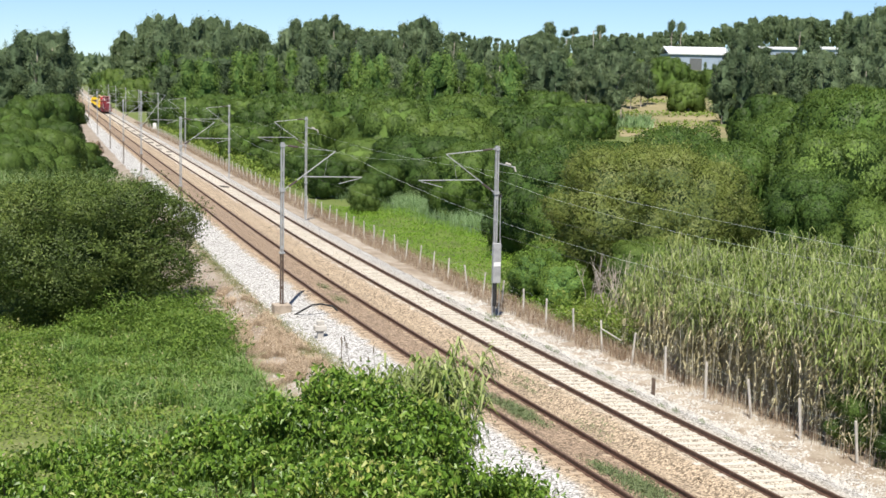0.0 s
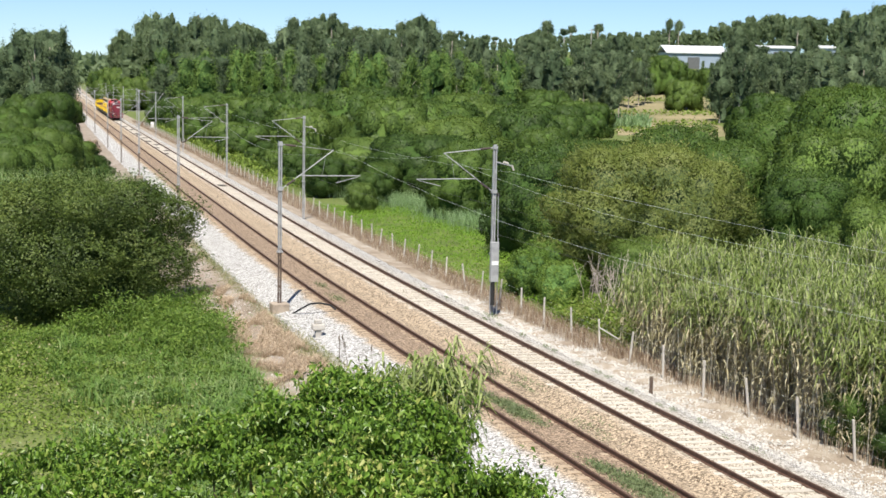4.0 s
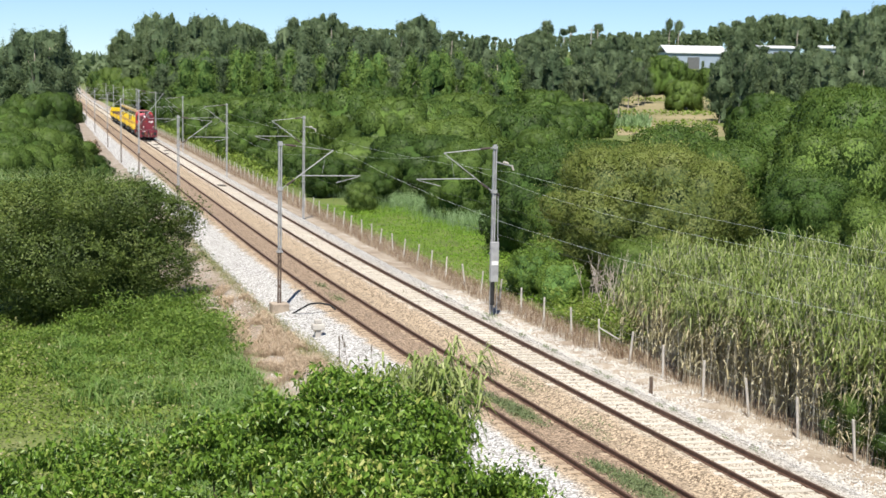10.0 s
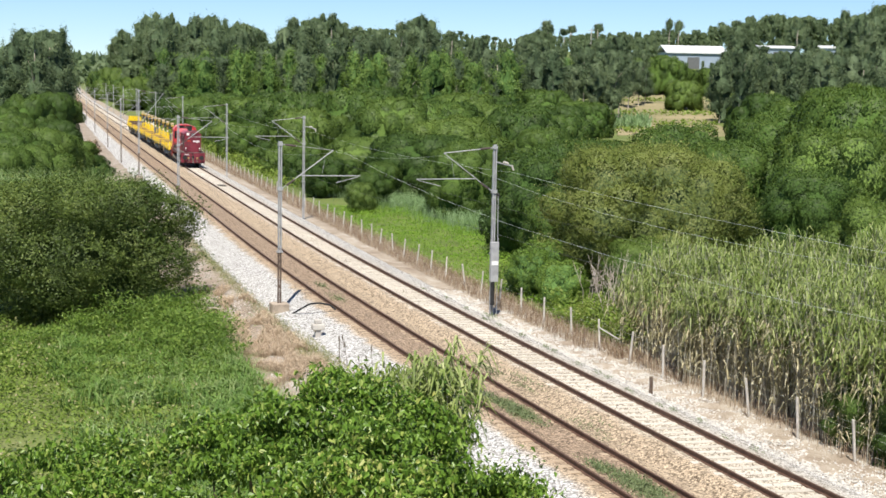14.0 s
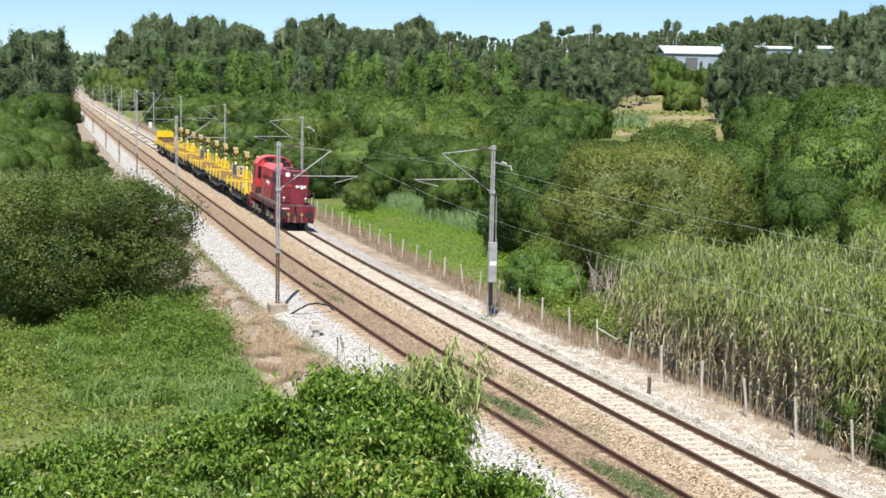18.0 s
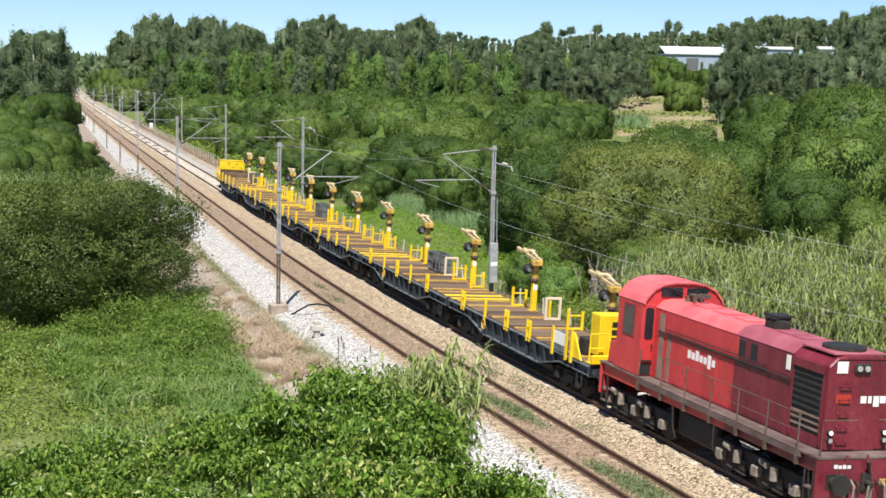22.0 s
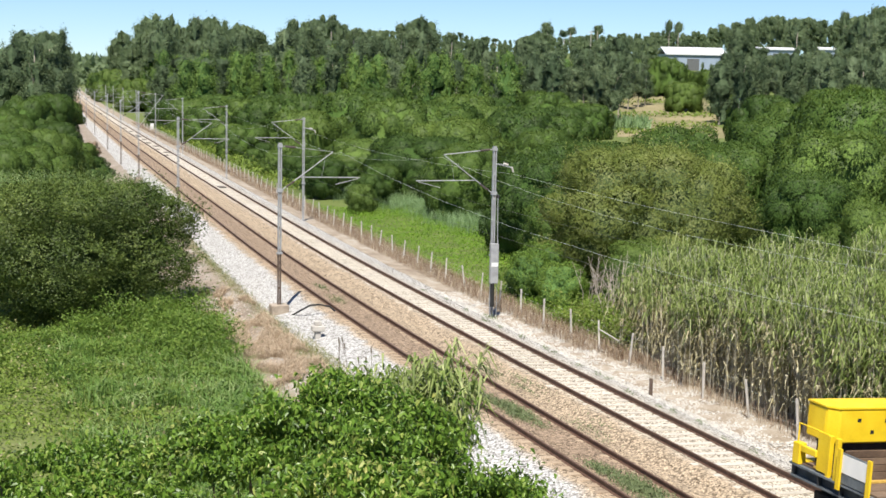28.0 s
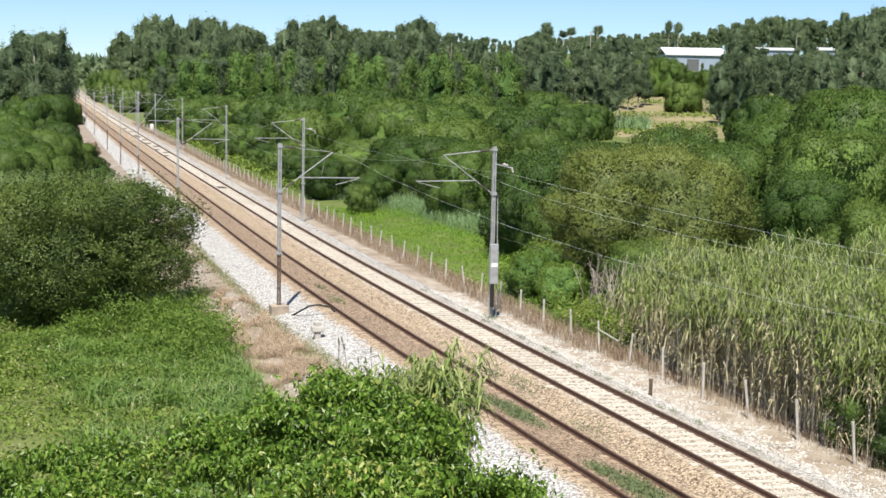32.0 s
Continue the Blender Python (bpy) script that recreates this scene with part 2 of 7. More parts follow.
M_THIN = surface("dull_wire", [(0.1, 0.1, 0.09), (0.17, 0.17, 0.15)], rough=0.7, metal=0.0, bump=0)
M_INSUL = surface("brown_insulator", [(0.06, 0.045, 0.04), (0.11, 0.085, 0.075)], rough=0.25, bump=0)
M_BLACK = surface("black_rubber", [(0.008, 0.008, 0.008), (0.02, 0.02, 0.02)], rough=0.7, bump=0.1)
M_WHITE = surface("white_paint", [(0.7, 0.7, 0.68), (0.82, 0.82, 0.8)], rough=0.5, bump=0.05)
M_RED = surface("red_paint", [(0.22, 0.03, 0.03), (0.45, 0.034, 0.038), (0.53, 0.044, 0.05), (0.58, 0.08, 0.08)], rough=0.45, scale=0.9, fine=14, bump=0.04, stretch=(1, 1.6, 0.45), mixfine=0.45)
M_MAROON = surface("maroon_paint", [(0.075, 0.012, 0.018), (0.145, 0.014, 0.026), (0.185, 0.022, 0.036), (0.21, 0.045, 0.055)], rough=0.45, scale=1.2, fine=14, bump=0.04, stretch=(1, 1.6, 0.45), mixfine=0.45)
M_ROOF_RED = surface("pale_red_roof", [(0.50, 0.07, 0.08), (0.6, 0.12, 0.13), (0.66, 0.17, 0.18)], rough=0.5, scale=1.2, fine=20, bump=0.05)
M_ROOF_MAROON = surface("pale_mauve_roof", [(0.2, 0.04, 0.06), (0.3, 0.075, 0.1), (0.38, 0.13, 0.15)], rough=0.55, scale=1.2, fine=20, bump=0.05)
M_BARE = surface("bare_panel", [(0.14, 0.08, 0.06), (0.22, 0.15, 0.12), (0.3, 0.22, 0.19)], rough=0.7, scale=2, fine=25, bump=0.1)
M_ORANGE = surface("faded_orange_paint", [(0.34, 0.025, 0.016), (0.46, 0.045, 0.02)], rough=0.5, scale=3, bump=0.02)
M_YELLOW = surface("yellow_paint", [(0.62, 0.40, 0.008), (0.76, 0.52, 0.012), (0.82, 0.6, 0.03)], rough=0.5, scale=2, fine=30, bump=0.06)
M_YELLOW_WORN = surface("worn_yellow_paint", [(0.2, 0.115, 0.035), (0.5, 0.31, 0.06), (0.68, 0.46, 0.12)], rough=0.6, scale=5, fine=30, bump=0.1)
M_BLUE = surface("blue_grey_steel", [(0.014, 0.018, 0.026), (0.028, 0.037, 0.049), (0.085, 0.1, 0.115)], rough=0.6, metal=0.1, scale=2.5, fine=25, bump=0.15)
M_SILL = surface("worn_sill_paint", [(0.06, 0.075, 0.085), (0.12, 0.14, 0.155), (0.2, 0.22, 0.235)], rough=0.65, metal=0.1, scale=3, fine=25, bump=0.1)
M_DARK = surface("grimy_steel", [(0.01, 0.009, 0.0085), (0.02, 0.018, 0.016), (0.045, 0.04, 0.035)], rough=0.8, scale=5, fine=40, bump=0.2)
M_FOOT = surface("grimy_footplate", [(0.06, 0.035, 0.032), (0.11, 0.075, 0.068), (0.17, 0.135, 0.12)], rough=0.8, scale=2, fine=30, bump=0.15)
M_BOOM = surface("sun_bleached_boom", [(0.2, 0.14, 0.07), (0.42, 0.33, 0.17), (0.55, 0.46, 0.28)], rough=0.7, scale=4, fine=30, bump=0.15)
M_STRAWFIELD = surface("dry_field", [(0.10, 0.115, 0.04), (0.2, 0.175, 0.085), (0.31, 0.255, 0.15)], rough=0.95, scale=0.06, fine=1.5, bump=0.4, depth=0.2)
M_BOARD = surface("oily_board", [(0.05, 0.045, 0.04), (0.09, 0.08, 0.07), (0.15, 0.13, 0.11)], rough=0.85, scale=2, fine=20, bump=0.2)
M_AXLE = surface("dusty_axlebox", [(0.1, 0.085, 0.07), (0.2, 0.17, 0.14), (0.3, 0.26, 0.22)], rough=0.8, scale=8, fine=40, bump=0.2)
M_PLANK = surface("brown_plank", [(0.07, 0.042, 0.026), (0.125, 0.08, 0.05), (0.19, 0.13, 0.085)], rough=0.85, scale=3, fine=30, per_object=0.45, stretch=(1, 6, 1), bump=0.3)
M_CREAM = surface("cream_paint", [(0.6, 0.47, 0.33), (0.72, 0.6, 0.45)], rough=0.6, bump=0.05)
M_GREYBOX = surface("grey_paint", [(0.07, 0.075, 0.08), (0.11, 0.115, 0.12), (0.17, 0.175, 0.18)], rough=0.6, scale=3, bump=0.1)
M_GLASS = surface("dark_window_glass", [(0.012, 0.015, 0.018), (0.02, 0.025, 0.03)], rough=0.08, bump=0)
# side window glass, paler and pinkish: its reflection is put into the colour
M_PANE = surface("reflection_tinted_glass", [(0.07, 0.06, 0.06), (0.13, 0.11, 0.11)], rough=0.12, scale=3, bump=0)
M_LAMP = surface("headlight_glass", [(0.3, 0.29, 0.28), (0.42, 0.41, 0.4)], rough=0.1, bump=0)
M_LIT = surface("lit_headlight", [(0.8, 0.8, 0.78), (0.9, 0.9, 0.88)], rough=0.2, bump=0)
M_LIT.node_tree.nodes["Principled BSDF"].inputs["Emission Color"].default_value = (1.0, 0.96, 0.88, 1)
M_LIT.node_tree.nodes["Principled BSDF"].inputs["Emission Strength"].default_value = 0.4
M_BARK = surface("bark", [(0.07, 0.05, 0.035), (0.13, 0.1, 0.075), (0.2, 0.165, 0.13)], rough=0.9, scale=3, fine=20, stretch=(3, 3, 0.6), bump=0.5)
M_PALE_BARK = surface("pale_dead_wood", [(0.22, 0.18, 0.14), (0.36, 0.31, 0.26), (0.45, 0.41, 0.36)], rough=0.9, scale=3, fine=20, bump=0.3)
M_ROOFWHITE = surface("white_metal_roof", [(0.62, 0.63, 0.66), (0.7, 0.71, 0.74)], rough=0.5, scale=0.2, fine=2, bump=0)
M_WALLBLUE = surface("pale_blue_cladding", [(0.25, 0.31, 0.4), (0.31, 0.37, 0.46)], rough=0.5, scale=0.2, fine=2, bump=0)

L_BUSH = foliage("bush_leaves", [(0.0296, 0.0513, 0.0103), (0.0547, 0.0866, 0.016), (0.0912, 0.135, 0.0251), (0.182, 0.228, 0.057)], through=0.3, tint=0.1, patch=0.4, edge=0.1)
L_VINE = foliage("vine_leaves", [(0.03, 0.062, 0.01), (0.075, 0.145, 0.018), (0.12, 0.215, 0.026), (0.18, 0.28, 0.045), (0.42, 0.42, 0.13)], through=0.27, rough=0.38, tint=0.0, patch=0.2)
L_WOOD = foliage("wood_leaves", [(0.03, 0.06, 0.013), (0.058, 0.105, 0.02), (0.088, 0.144, 0.027), (0.122, 0.176, 0.036)], through=0.38, tint=0.5, patch=0.3, edge=0.2)
L_OLIVE = foliage("olive_willow_leaves", [(0.099, 0.135, 0.027), (0.149, 0.189, 0.0414), (0.203, 0.239, 0.063), (0.279, 0.297, 0.108)], through=0.4, tint=0.05, patch=0.55, edge=0.1)
# far trees: distance haze is mixed into these bluer, lighter greens
L_EUC_HAZY = foliage("hazy_eucalyptus_leaves", [(0.054, 0.088, 0.04), (0.092, 0.134, 0.062), (0.13, 0.18, 0.084), (0.175, 0.225, 0.112)], through=0.38, tint=0.6, patch=0.3, edge=0.15)
L_BRIGHT = foliage("bright_leaves", [(0.085, 0.15, 0.032), (0.14, 0.225, 0.045), (0.2, 0.29, 0.065)], through=0.4, tint=0.5, patch=0.3)
L_REED = foliage("cane_leaves", [(0.075, 0.115, 0.024), (0.145, 0.2, 0.044), (0.235, 0.295, 0.08), (0.44, 0.47, 0.22)], tint=0.0, patch=0.3)
L_STRAW = foliage("straw_cane_leaves", [(0.16, 0.15, 0.065), (0.31, 0.275, 0.145), (0.48, 0.42, 0.26), (0.62, 0.57, 0.4)], through=0.25, tint=0.0)
L_CANE = foliage("dry_cane", [(0.3, 0.27, 0.2), (0.48, 0.44, 0.35), (0.66, 0.62, 0.53)], through=0.05, tint=0.0)
L_WEED = foliage("weed_leaves", [(0.0825, 0.134, 0.022), (0.138, 0.206, 0.0308), (0.193, 0.268, 0.0462), (0.297, 0.309, 0.0935)], tint=0.0, patch=0.4)
L_MEADOW = foliage("meadow_leaves", [(0.0972, 0.189, 0.018), (0.135, 0.254, 0.023), (0.178, 0.308, 0.03), (0.243, 0.34, 0.05)], tint=0.0, patch=0.35)
L_GRASS = foliage("tall_grass", [(0.085, 0.155, 0.042), (0.14, 0.225, 0.07), (0.21, 0.29, 0.105), (0.32, 0.37, 0.18)], tint=0.0)
L_HERB = foliage("lush_grass", [(0.07, 0.145, 0.028), (0.125, 0.225, 0.045), (0.195, 0.3, 0.075), (0.38, 0.44, 0.21)], through=0.3, rough=0.45, tint=0.0, patch=0.25)
L_SHRUB = foliage("shrub_leaves", [(0.0562, 0.1, 0.0156), (0.0938, 0.165, 0.024), (0.138, 0.224, 0.0336), (0.213, 0.289, 0.06)], tint=0.2)
L_MARSH = foliage("marsh_grass", [(0.14, 0.235, 0.09), (0.2, 0.31, 0.13), (0.29, 0.39, 0.2)], tint=0.0)
L_RUSTGRASS = foliage("rust_grass", [(0.12, 0.072, 0.046), (0.22, 0.15, 0.098), (0.34, 0.255, 0.175), (0.46, 0.395, 0.295)], through=0.15, tint=0.0)
L_TRACKGRASS = foliage("track_grass", [(0.1, 0.135, 0.055), (0.145, 0.185, 0.08), (0.2, 0.235, 0.115)], through=0.2, tint=0.0)
L_VERGE = foliage("verge_grass", [(0.12, 0.15, 0.04), (0.19, 0.21, 0.07), (0.28, 0.26, 0.12), (0.38, 0.32, 0.2)], through=0.15, tint=0.0)
L_DRYGRASS = foliage("dry_grass", [(0.3, 0.21, 0.14), (0.45, 0.345, 0.235), (0.6, 0.5, 0.37)], through=0.15, tint=0.0)


K_WOOD = leaf_mass("wood_mass", [(0.04, 0.078, 0.016), (0.058, 0.108, 0.021), (0.08, 0.136, 0.027), (0.108, 0.166, 0.037)], tint=0.55)
# bluish and lifted as well, for the haze over the ridge
K_EUC_HAZY = leaf_mass("hazy_eucalyptus_mass", [(0.047, 0.075, 0.038), (0.07, 0.107, 0.054), (0.095, 0.137, 0.07), (0.126, 0.168, 0.092)], scale=1.0, fine=4.0, depth=0.5)
K_BRIGHT = leaf_mass("bright_mass", [(0.05, 0.095, 0.025), (0.076, 0.145, 0.037), (0.105, 0.19, 0.052)], scale=1.0, fine=4.0, depth=0.4)
# darker than the bush's leaves: the shade inside the crown is painted in
K_BUSH = leaf_mass("bush_inner_shade", [(0.02, 0.032, 0.01), (0.032, 0.05, 0.014), (0.05, 0.075, 0.02)], scale=3, fine=14, depth=0.15)
K_OLIVE = leaf_mass("olive_mass", [(0.07, 0.098, 0.035), (0.123, 0.158, 0.056), (0.193, 0.236, 0.0875)], scale=3, fine=14, depth=0.15)

# ---- building blocks ----
class Shape:
    """Collects vertices and faces of one mesh."""

    def __init__(self):
        self.v, self.f = [], []

    def add(self, verts, faces):
        n = len(self.v)
        self.v.extend(tuple(p) for p in verts)
        self.f.extend(tuple(i + n for i in q) for q in faces)
        return self

    def box(self, x0, x1, y0, y1, z0, z1):
        return self.add([(x0, y0, z0), (x1, y0, z0), (x1, y1, z0), (x0, y1, z0), (x0, y0, z1), (x1, y0, z1), (x1, y1, z1), (x0, y1, z1)],
                        [(0, 3, 2, 1), (4, 5, 6, 7), (0, 1, 5, 4), (1, 2, 6, 5), (2, 3, 7, 6), (3, 0, 4, 7)])

    def rod(self, a, b, r, n=6, r2=None):
        a, b = Vector(a), Vector(b)
        r2 = r if r2 is None else r2
        d = (b - a).normalized()
        u = d.orthogonal().normalized()
        w = d.cross(u)
        ring = [(math.cos(2 * math.pi * i / n), math.sin(2 * math.pi * i / n)) for i in range(n)]
        vs = [a + (u * c + w * s) * r for c, s in ring] + [b + (u * c + w * s) * r2 for c, s in ring]
        fs = [(i, (i + 1) % n, n + (i + 1) % n, n + i) for i in range(n)]
        return self.add(vs, fs + [tuple(range(n - 1, -1, -1)), tuple(range(n, 2 * n))])

    def tube(self, pts, r, n=5):
        """One skin round a bent line."""
        p = [Vector(q) for q in pts]
        p = [q for i, q in enumerate(p) if i == 0 or (q - p[i - 1]).length > 1e-5]
        vs, fs, u = [], [], None
        for i, q in enumerate(p):
            d = ((p[min(i + 1, len(p) - 1)] - q).normalized() + (q - p[max(i - 1, 0)]).normalized()).normalized()
            u = d.orthogonal().normalized() if u is None else (u - d * u.dot(d)).normalized()
            w = d.cross(u)
            vs += [q + (u * math.cos(6.2832 * k / n) + w * math.sin(6.2832 * k / n)) * r for k in range(n)]
            if i:
                a = (i - 1) * n
                fs += [(a + k, a + (k + 1) % n, a + n + (k + 1) % n, a + n + k) for k in range(n)]
        return self.add(vs, fs + [tuple(range(n - 1, -1, -1)), tuple(range(len(vs) - n, len(vs)))])

    def prism(self, outline, axis, a, b):
        """A closed outline of (u, v) pushed along an axis: x takes (y, z), y takes (x, z), z takes (x, y)."""
        def put(u, v, w):
            return {"x": (w, u, v), "y": (u, w, v), "z": (u, v, w)}[axis]
        n = len(outline)
        vs = [put(u, v, a) for u, v in outline] + [put(u, v, b) for u, v in outline]
        return self.add(vs, [(i, (i + 1) % n, n + (i + 1) % n, n + i) for i in range(n)] + [tuple(range(n - 1, -1, -1)), tuple(range(n, 2 * n))])

    def ring(self, c, big, r, n=16, k=6):
        """A closed ring round the x axis."""
        vs = [(c[0] + r * math.sin(2 * math.pi * j / k), c[1] + (big + r * math.cos(2 * math.pi * j / k)) * math.cos(2 * math.pi * i / n), c[2] + (big + r * math.cos(2 * math.pi * j / k)) * math.sin(2 * math.pi * i / n)) for i in range(n) for j in range(k)]
        return self.add(vs, [(i * k + j, (i + 1) % n * k + j, (i + 1) % n * k + (j + 1) % k, i * k + (j + 1) % k) for i in range(n) for j in range(k)])

    def ball(self, c, r, n=8, squash=(1, 1, 1)):
        k = n // 2
        vs, fs = [], []
        for j in range(k + 1):
            a = math.pi * j / k
            for i in range(n):
                b = 2 * math.pi * i / n
                vs.append((c[0] + r * squash[0] * math.sin(a) * math.cos(b), c[1] + r * squash[1] * math.sin(a) * math.sin(b), c[2] + r * squash[2] * math.cos(a)))
        for j in range(k):
            for i in range(n):
                fs.append((j * n + i, (j + 1) * n + i, (j + 1) * n + (i + 1) % n, j * n + (i + 1) % n))
        return self.add(vs, fs)


def mesh_of(name, shape, material, bevel=0.0, smooth=False):
    me = bpy.data.meshes.new(name)
    me.from_pydata(shape.v, [], shape.f)
    bm = bmesh.new()
    bm.from_mesh(me)
    bmesh.ops.recalc_face_normals(bm, faces=bm.faces)
    if bevel:
        bmesh.ops.bevel(bm, geom=[e for e in bm.edges if e.calc_face_angle(0) > 0.5], offset=bevel, segments=1, affect="EDGES", clamp_overlap=True)
    bm.to_mesh(me)
    bm.free()
    if smooth:
        me.polygons.foreach_set("use_smooth", [True] * len(me.polygons))
    me.materials.append(material)
    return me


def part(name, shape, material, parent, label="", bevel=0.0, smooth=False):
    """Links a shape as one mesh under a thing or a part."""
    ob = new(name, mesh_of(name, shape, material, bevel, smooth))
    ob.parent = parent
    return tagged(ob, label)


def piece(name, mesh, parent, m):
    """A piece that shares its mesh."""
    ob = new(name, mesh)
    ob.parent = parent
    ob.matrix_basis = m
    return ob


def thing(name, label, category, m=None, group="", kind=""):
    ob = tagged(new(name), label, category, group, kind)
    if m is not None:
        ob.matrix_basis = m
    return ob


def array_mesh(name, verts, faces, material, smooth=False, second=None, first=0, outs=None, own=0.45):
    """A mesh from arrays; faces is an array of triangles or of quads. The faces from first on are smooth and take the second material.
    outs: the way outwards at each point of a crown; leaves are turned to face that way and share their own normal with it."""
    verts, faces = np.asarray(verts, np.float32), np.asarray(faces, np.int32)
    me = bpy.data.meshes.new(name)
    n, k = faces.shape
    if outs is not None:
        nf = np.cross(verts[faces[:, 1]] - verts[faces[:, 0]], verts[faces[:, 2]] - verts[faces[:, 0]])
        back = (nf * np.asarray(outs)[faces].mean(1)).sum(1) < 0
        faces[back] = faces[back][:, ::-1]
    me.vertices.add(len(verts))
    me.vertices.foreach_set("co", verts.ravel())
    me.loops.add(n * k)
    me.loops.foreach_set("vertex_index", faces.ravel())
    me.polygons.add(n)
    me.polygons.foreach_set("loop_start", np.arange(0, n * k, k, dtype=np.int32))
    me.polygons.foreach_set("use_smooth", np.full(n, smooth))
    me.update(calc_edges=True)
    me.validate()
    me.materials.append(material)
    if second is not None:
        me.materials.append(second)
        late = np.arange(n) >= first
        me.polygons.foreach_set("material_index", late.astype(np.int32))
        me.polygons.foreach_set("use_smooth", late)
    if outs is not None:
        # the leaves of a crown catch the light as the crown's outside does
        nv = np.zeros((len(verts), 3))
        nf = unit(np.cross(verts[faces[:, 1]] - verts[faces[:, 0]], verts[faces[:, 2]] - verts[faces[:, 0]]))
        for j in range(k):
            nv[faces[:, j]] += nf
        me.polygons.foreach_set("use_smooth", np.full(n, True))
        me.normals_split_custom_set_from_vertices(unit(own * unit(nv) + (1 - own) * np.asarray(outs)).tolist())
    return me


rng = np.random.default_rng(7)


def unit(v):
    return v / np.maximum(np.linalg.norm(v, axis=-1, keepdims=True), 1e-9)


def leaves(pos, way, face, length, width):
    """Kite-shaped leaves: pos base, way the leaf's run, face its rough normal."""
    way = unit(way)
    across = unit(np.cross(way, face))
    length, width = np.broadcast_to(length, len(pos))[:, None], np.broadcast_to(width, len(pos))[:, None]
    mid = pos + way * length * 0.45
    v = np.stack([pos, mid + across * width / 2, pos + way * length, mid - across * width / 2], 1).reshape(-1, 3)
    return v, np.arange(len(v)).reshape(-1, 4)


def sprays(pos, way, face, length, width):
    """Three-cornered sprays of leaves for plants seen from far off."""
    way = unit(way)
    across = unit(np.cross(way, face)) * np.broadcast_to(width, len(pos))[:, None] / 2
    v = np.stack([pos - across, pos + across, pos + way * np.broadcast_to(length, len(pos))[:, None]], 1).reshape(-1, 3)
    return v, np.arange(len(v)).reshape(-1, 3)


def in_threes(f):
    """Quads cut into triangles."""
    return f if f.shape[1] == 3 else np.concatenate([f[:, [0, 1, 2]], f[:, [0, 2, 3]]])


def folded_leaves(pos, way, face, length, width):
    """Pointed leaves with a midrib: two halves that rise to either side."""
    way = unit(way)
    across = unit(np.cross(way, face))
    up = np.cross(across, way)
    length, width = np.broadcast_to(length, len(pos))[:, None], np.broadcast_to(width, len(pos))[:, None]

    def q(a, b, c):
        return pos + way * length * a + across * width * b + up * width * c
    v = np.stack([q(0, 0, 0), q(1.0, 0, -0.25), q(0.22, 0.46, 0.2), q(0.62, 0.36, 0.1), q(0.22, -0.46, 0.2), q(0.62, -0.36, 0.1)], 1).reshape(-1, 3)
    i = np.arange(len(pos))[:, None] * 6
    return v, np.concatenate([np.concatenate([i, i + 2, i + 3, i + 1], 1), np.concatenate([i, i + 1, i + 5, i + 4], 1)])


def clumps(pos, way, face, length, width, gen):
    """Four-cornered sprays of leaves with uneven corners, for plants seen from far off."""
    way = unit(way)
    across = unit(np.cross(way, face))
    n = len(pos)
    length, width = np.broadcast_to(length, n)[:, None], np.broadcast_to(width, n)[:, None]
    v = np.stack([pos + way * length * a * gen.uniform(0.25, 0.6, (n, 1)) + across * width * b * gen.uniform(0.25, 0.6, (n, 1)) for a, b in ((-1, -1), (1, -1), (1, 1), (-1, 1))], 1).reshape(-1, 3)
    return v, np.arange(len(v)).reshape(-1, 4)


def net(rows, cols, base=0):
    """Quads of a net that closes round its columns."""
    i, j = np.meshgrid(np.arange(rows - 1), np.arange(cols), indexing="ij")
    k = (j + 1) % cols
    return (np.stack([i * cols + j, (i + 1) * cols + j, (i + 1) * cols + k, i * cols + k], -1) + base).reshape(-1, 4)


def dome_form(blobs, height, shrink, cols, rows, soft=3, lump=0.0, phase=0.0, down=2.5):
    """A lumpy dome over all blobs, as a net seen from a point low in the crown."""
    b = np.asarray(blobs, float)
    c = np.array([0, 0, height * 0.3])
    ph, th = np.meshgrid(np.linspace(0.03, down, rows), np.linspace(0, 2 * np.pi, cols, endpoint=False), indexing="ij")
    d = np.stack([np.sin(ph) * np.cos(th), np.sin(ph) * np.sin(th), np.cos(ph)], -1)
    r = np.full(ph.shape, 0.25 * height)
    for x, y, z, rr, q in b:
        o = np.array([x, y, z]) - c
        t = d @ o
        perp2 = (o @ o) - t * t
        r = np.maximum(r, np.where(perp2 < rr * rr, t + np.sqrt(np.maximum(rr * rr - perp2, 0)) * min(1, q + 0.15), 0))
    for _ in range(soft):
        r = 0.5 * r + 0.25 * (np.roll(r, 1, 1) + np.roll(r, -1, 1))
        r[1:-1] = 0.5 * r[1:-1] + 0.25 * (r[2:] + r[:-2])
    p = c + d * (r * shrink)[..., None]
    if lump:
        w = np.sin(p[..., 0] * 2.3 + phase + 1.5 * np.sin(p[..., 2] * 1.9)) * np.sin(p[..., 1] * 2.6 + 2 * phase + np.sin(p[..., 0] * 1.3)) + 0.6 * np.sin(p[..., 2] * 4.1 + 2.1 * np.sin(p[..., 0] * 2.9 + p[..., 1] * 2.2))
        p = p + d * (lump * w)[..., None]
    return p


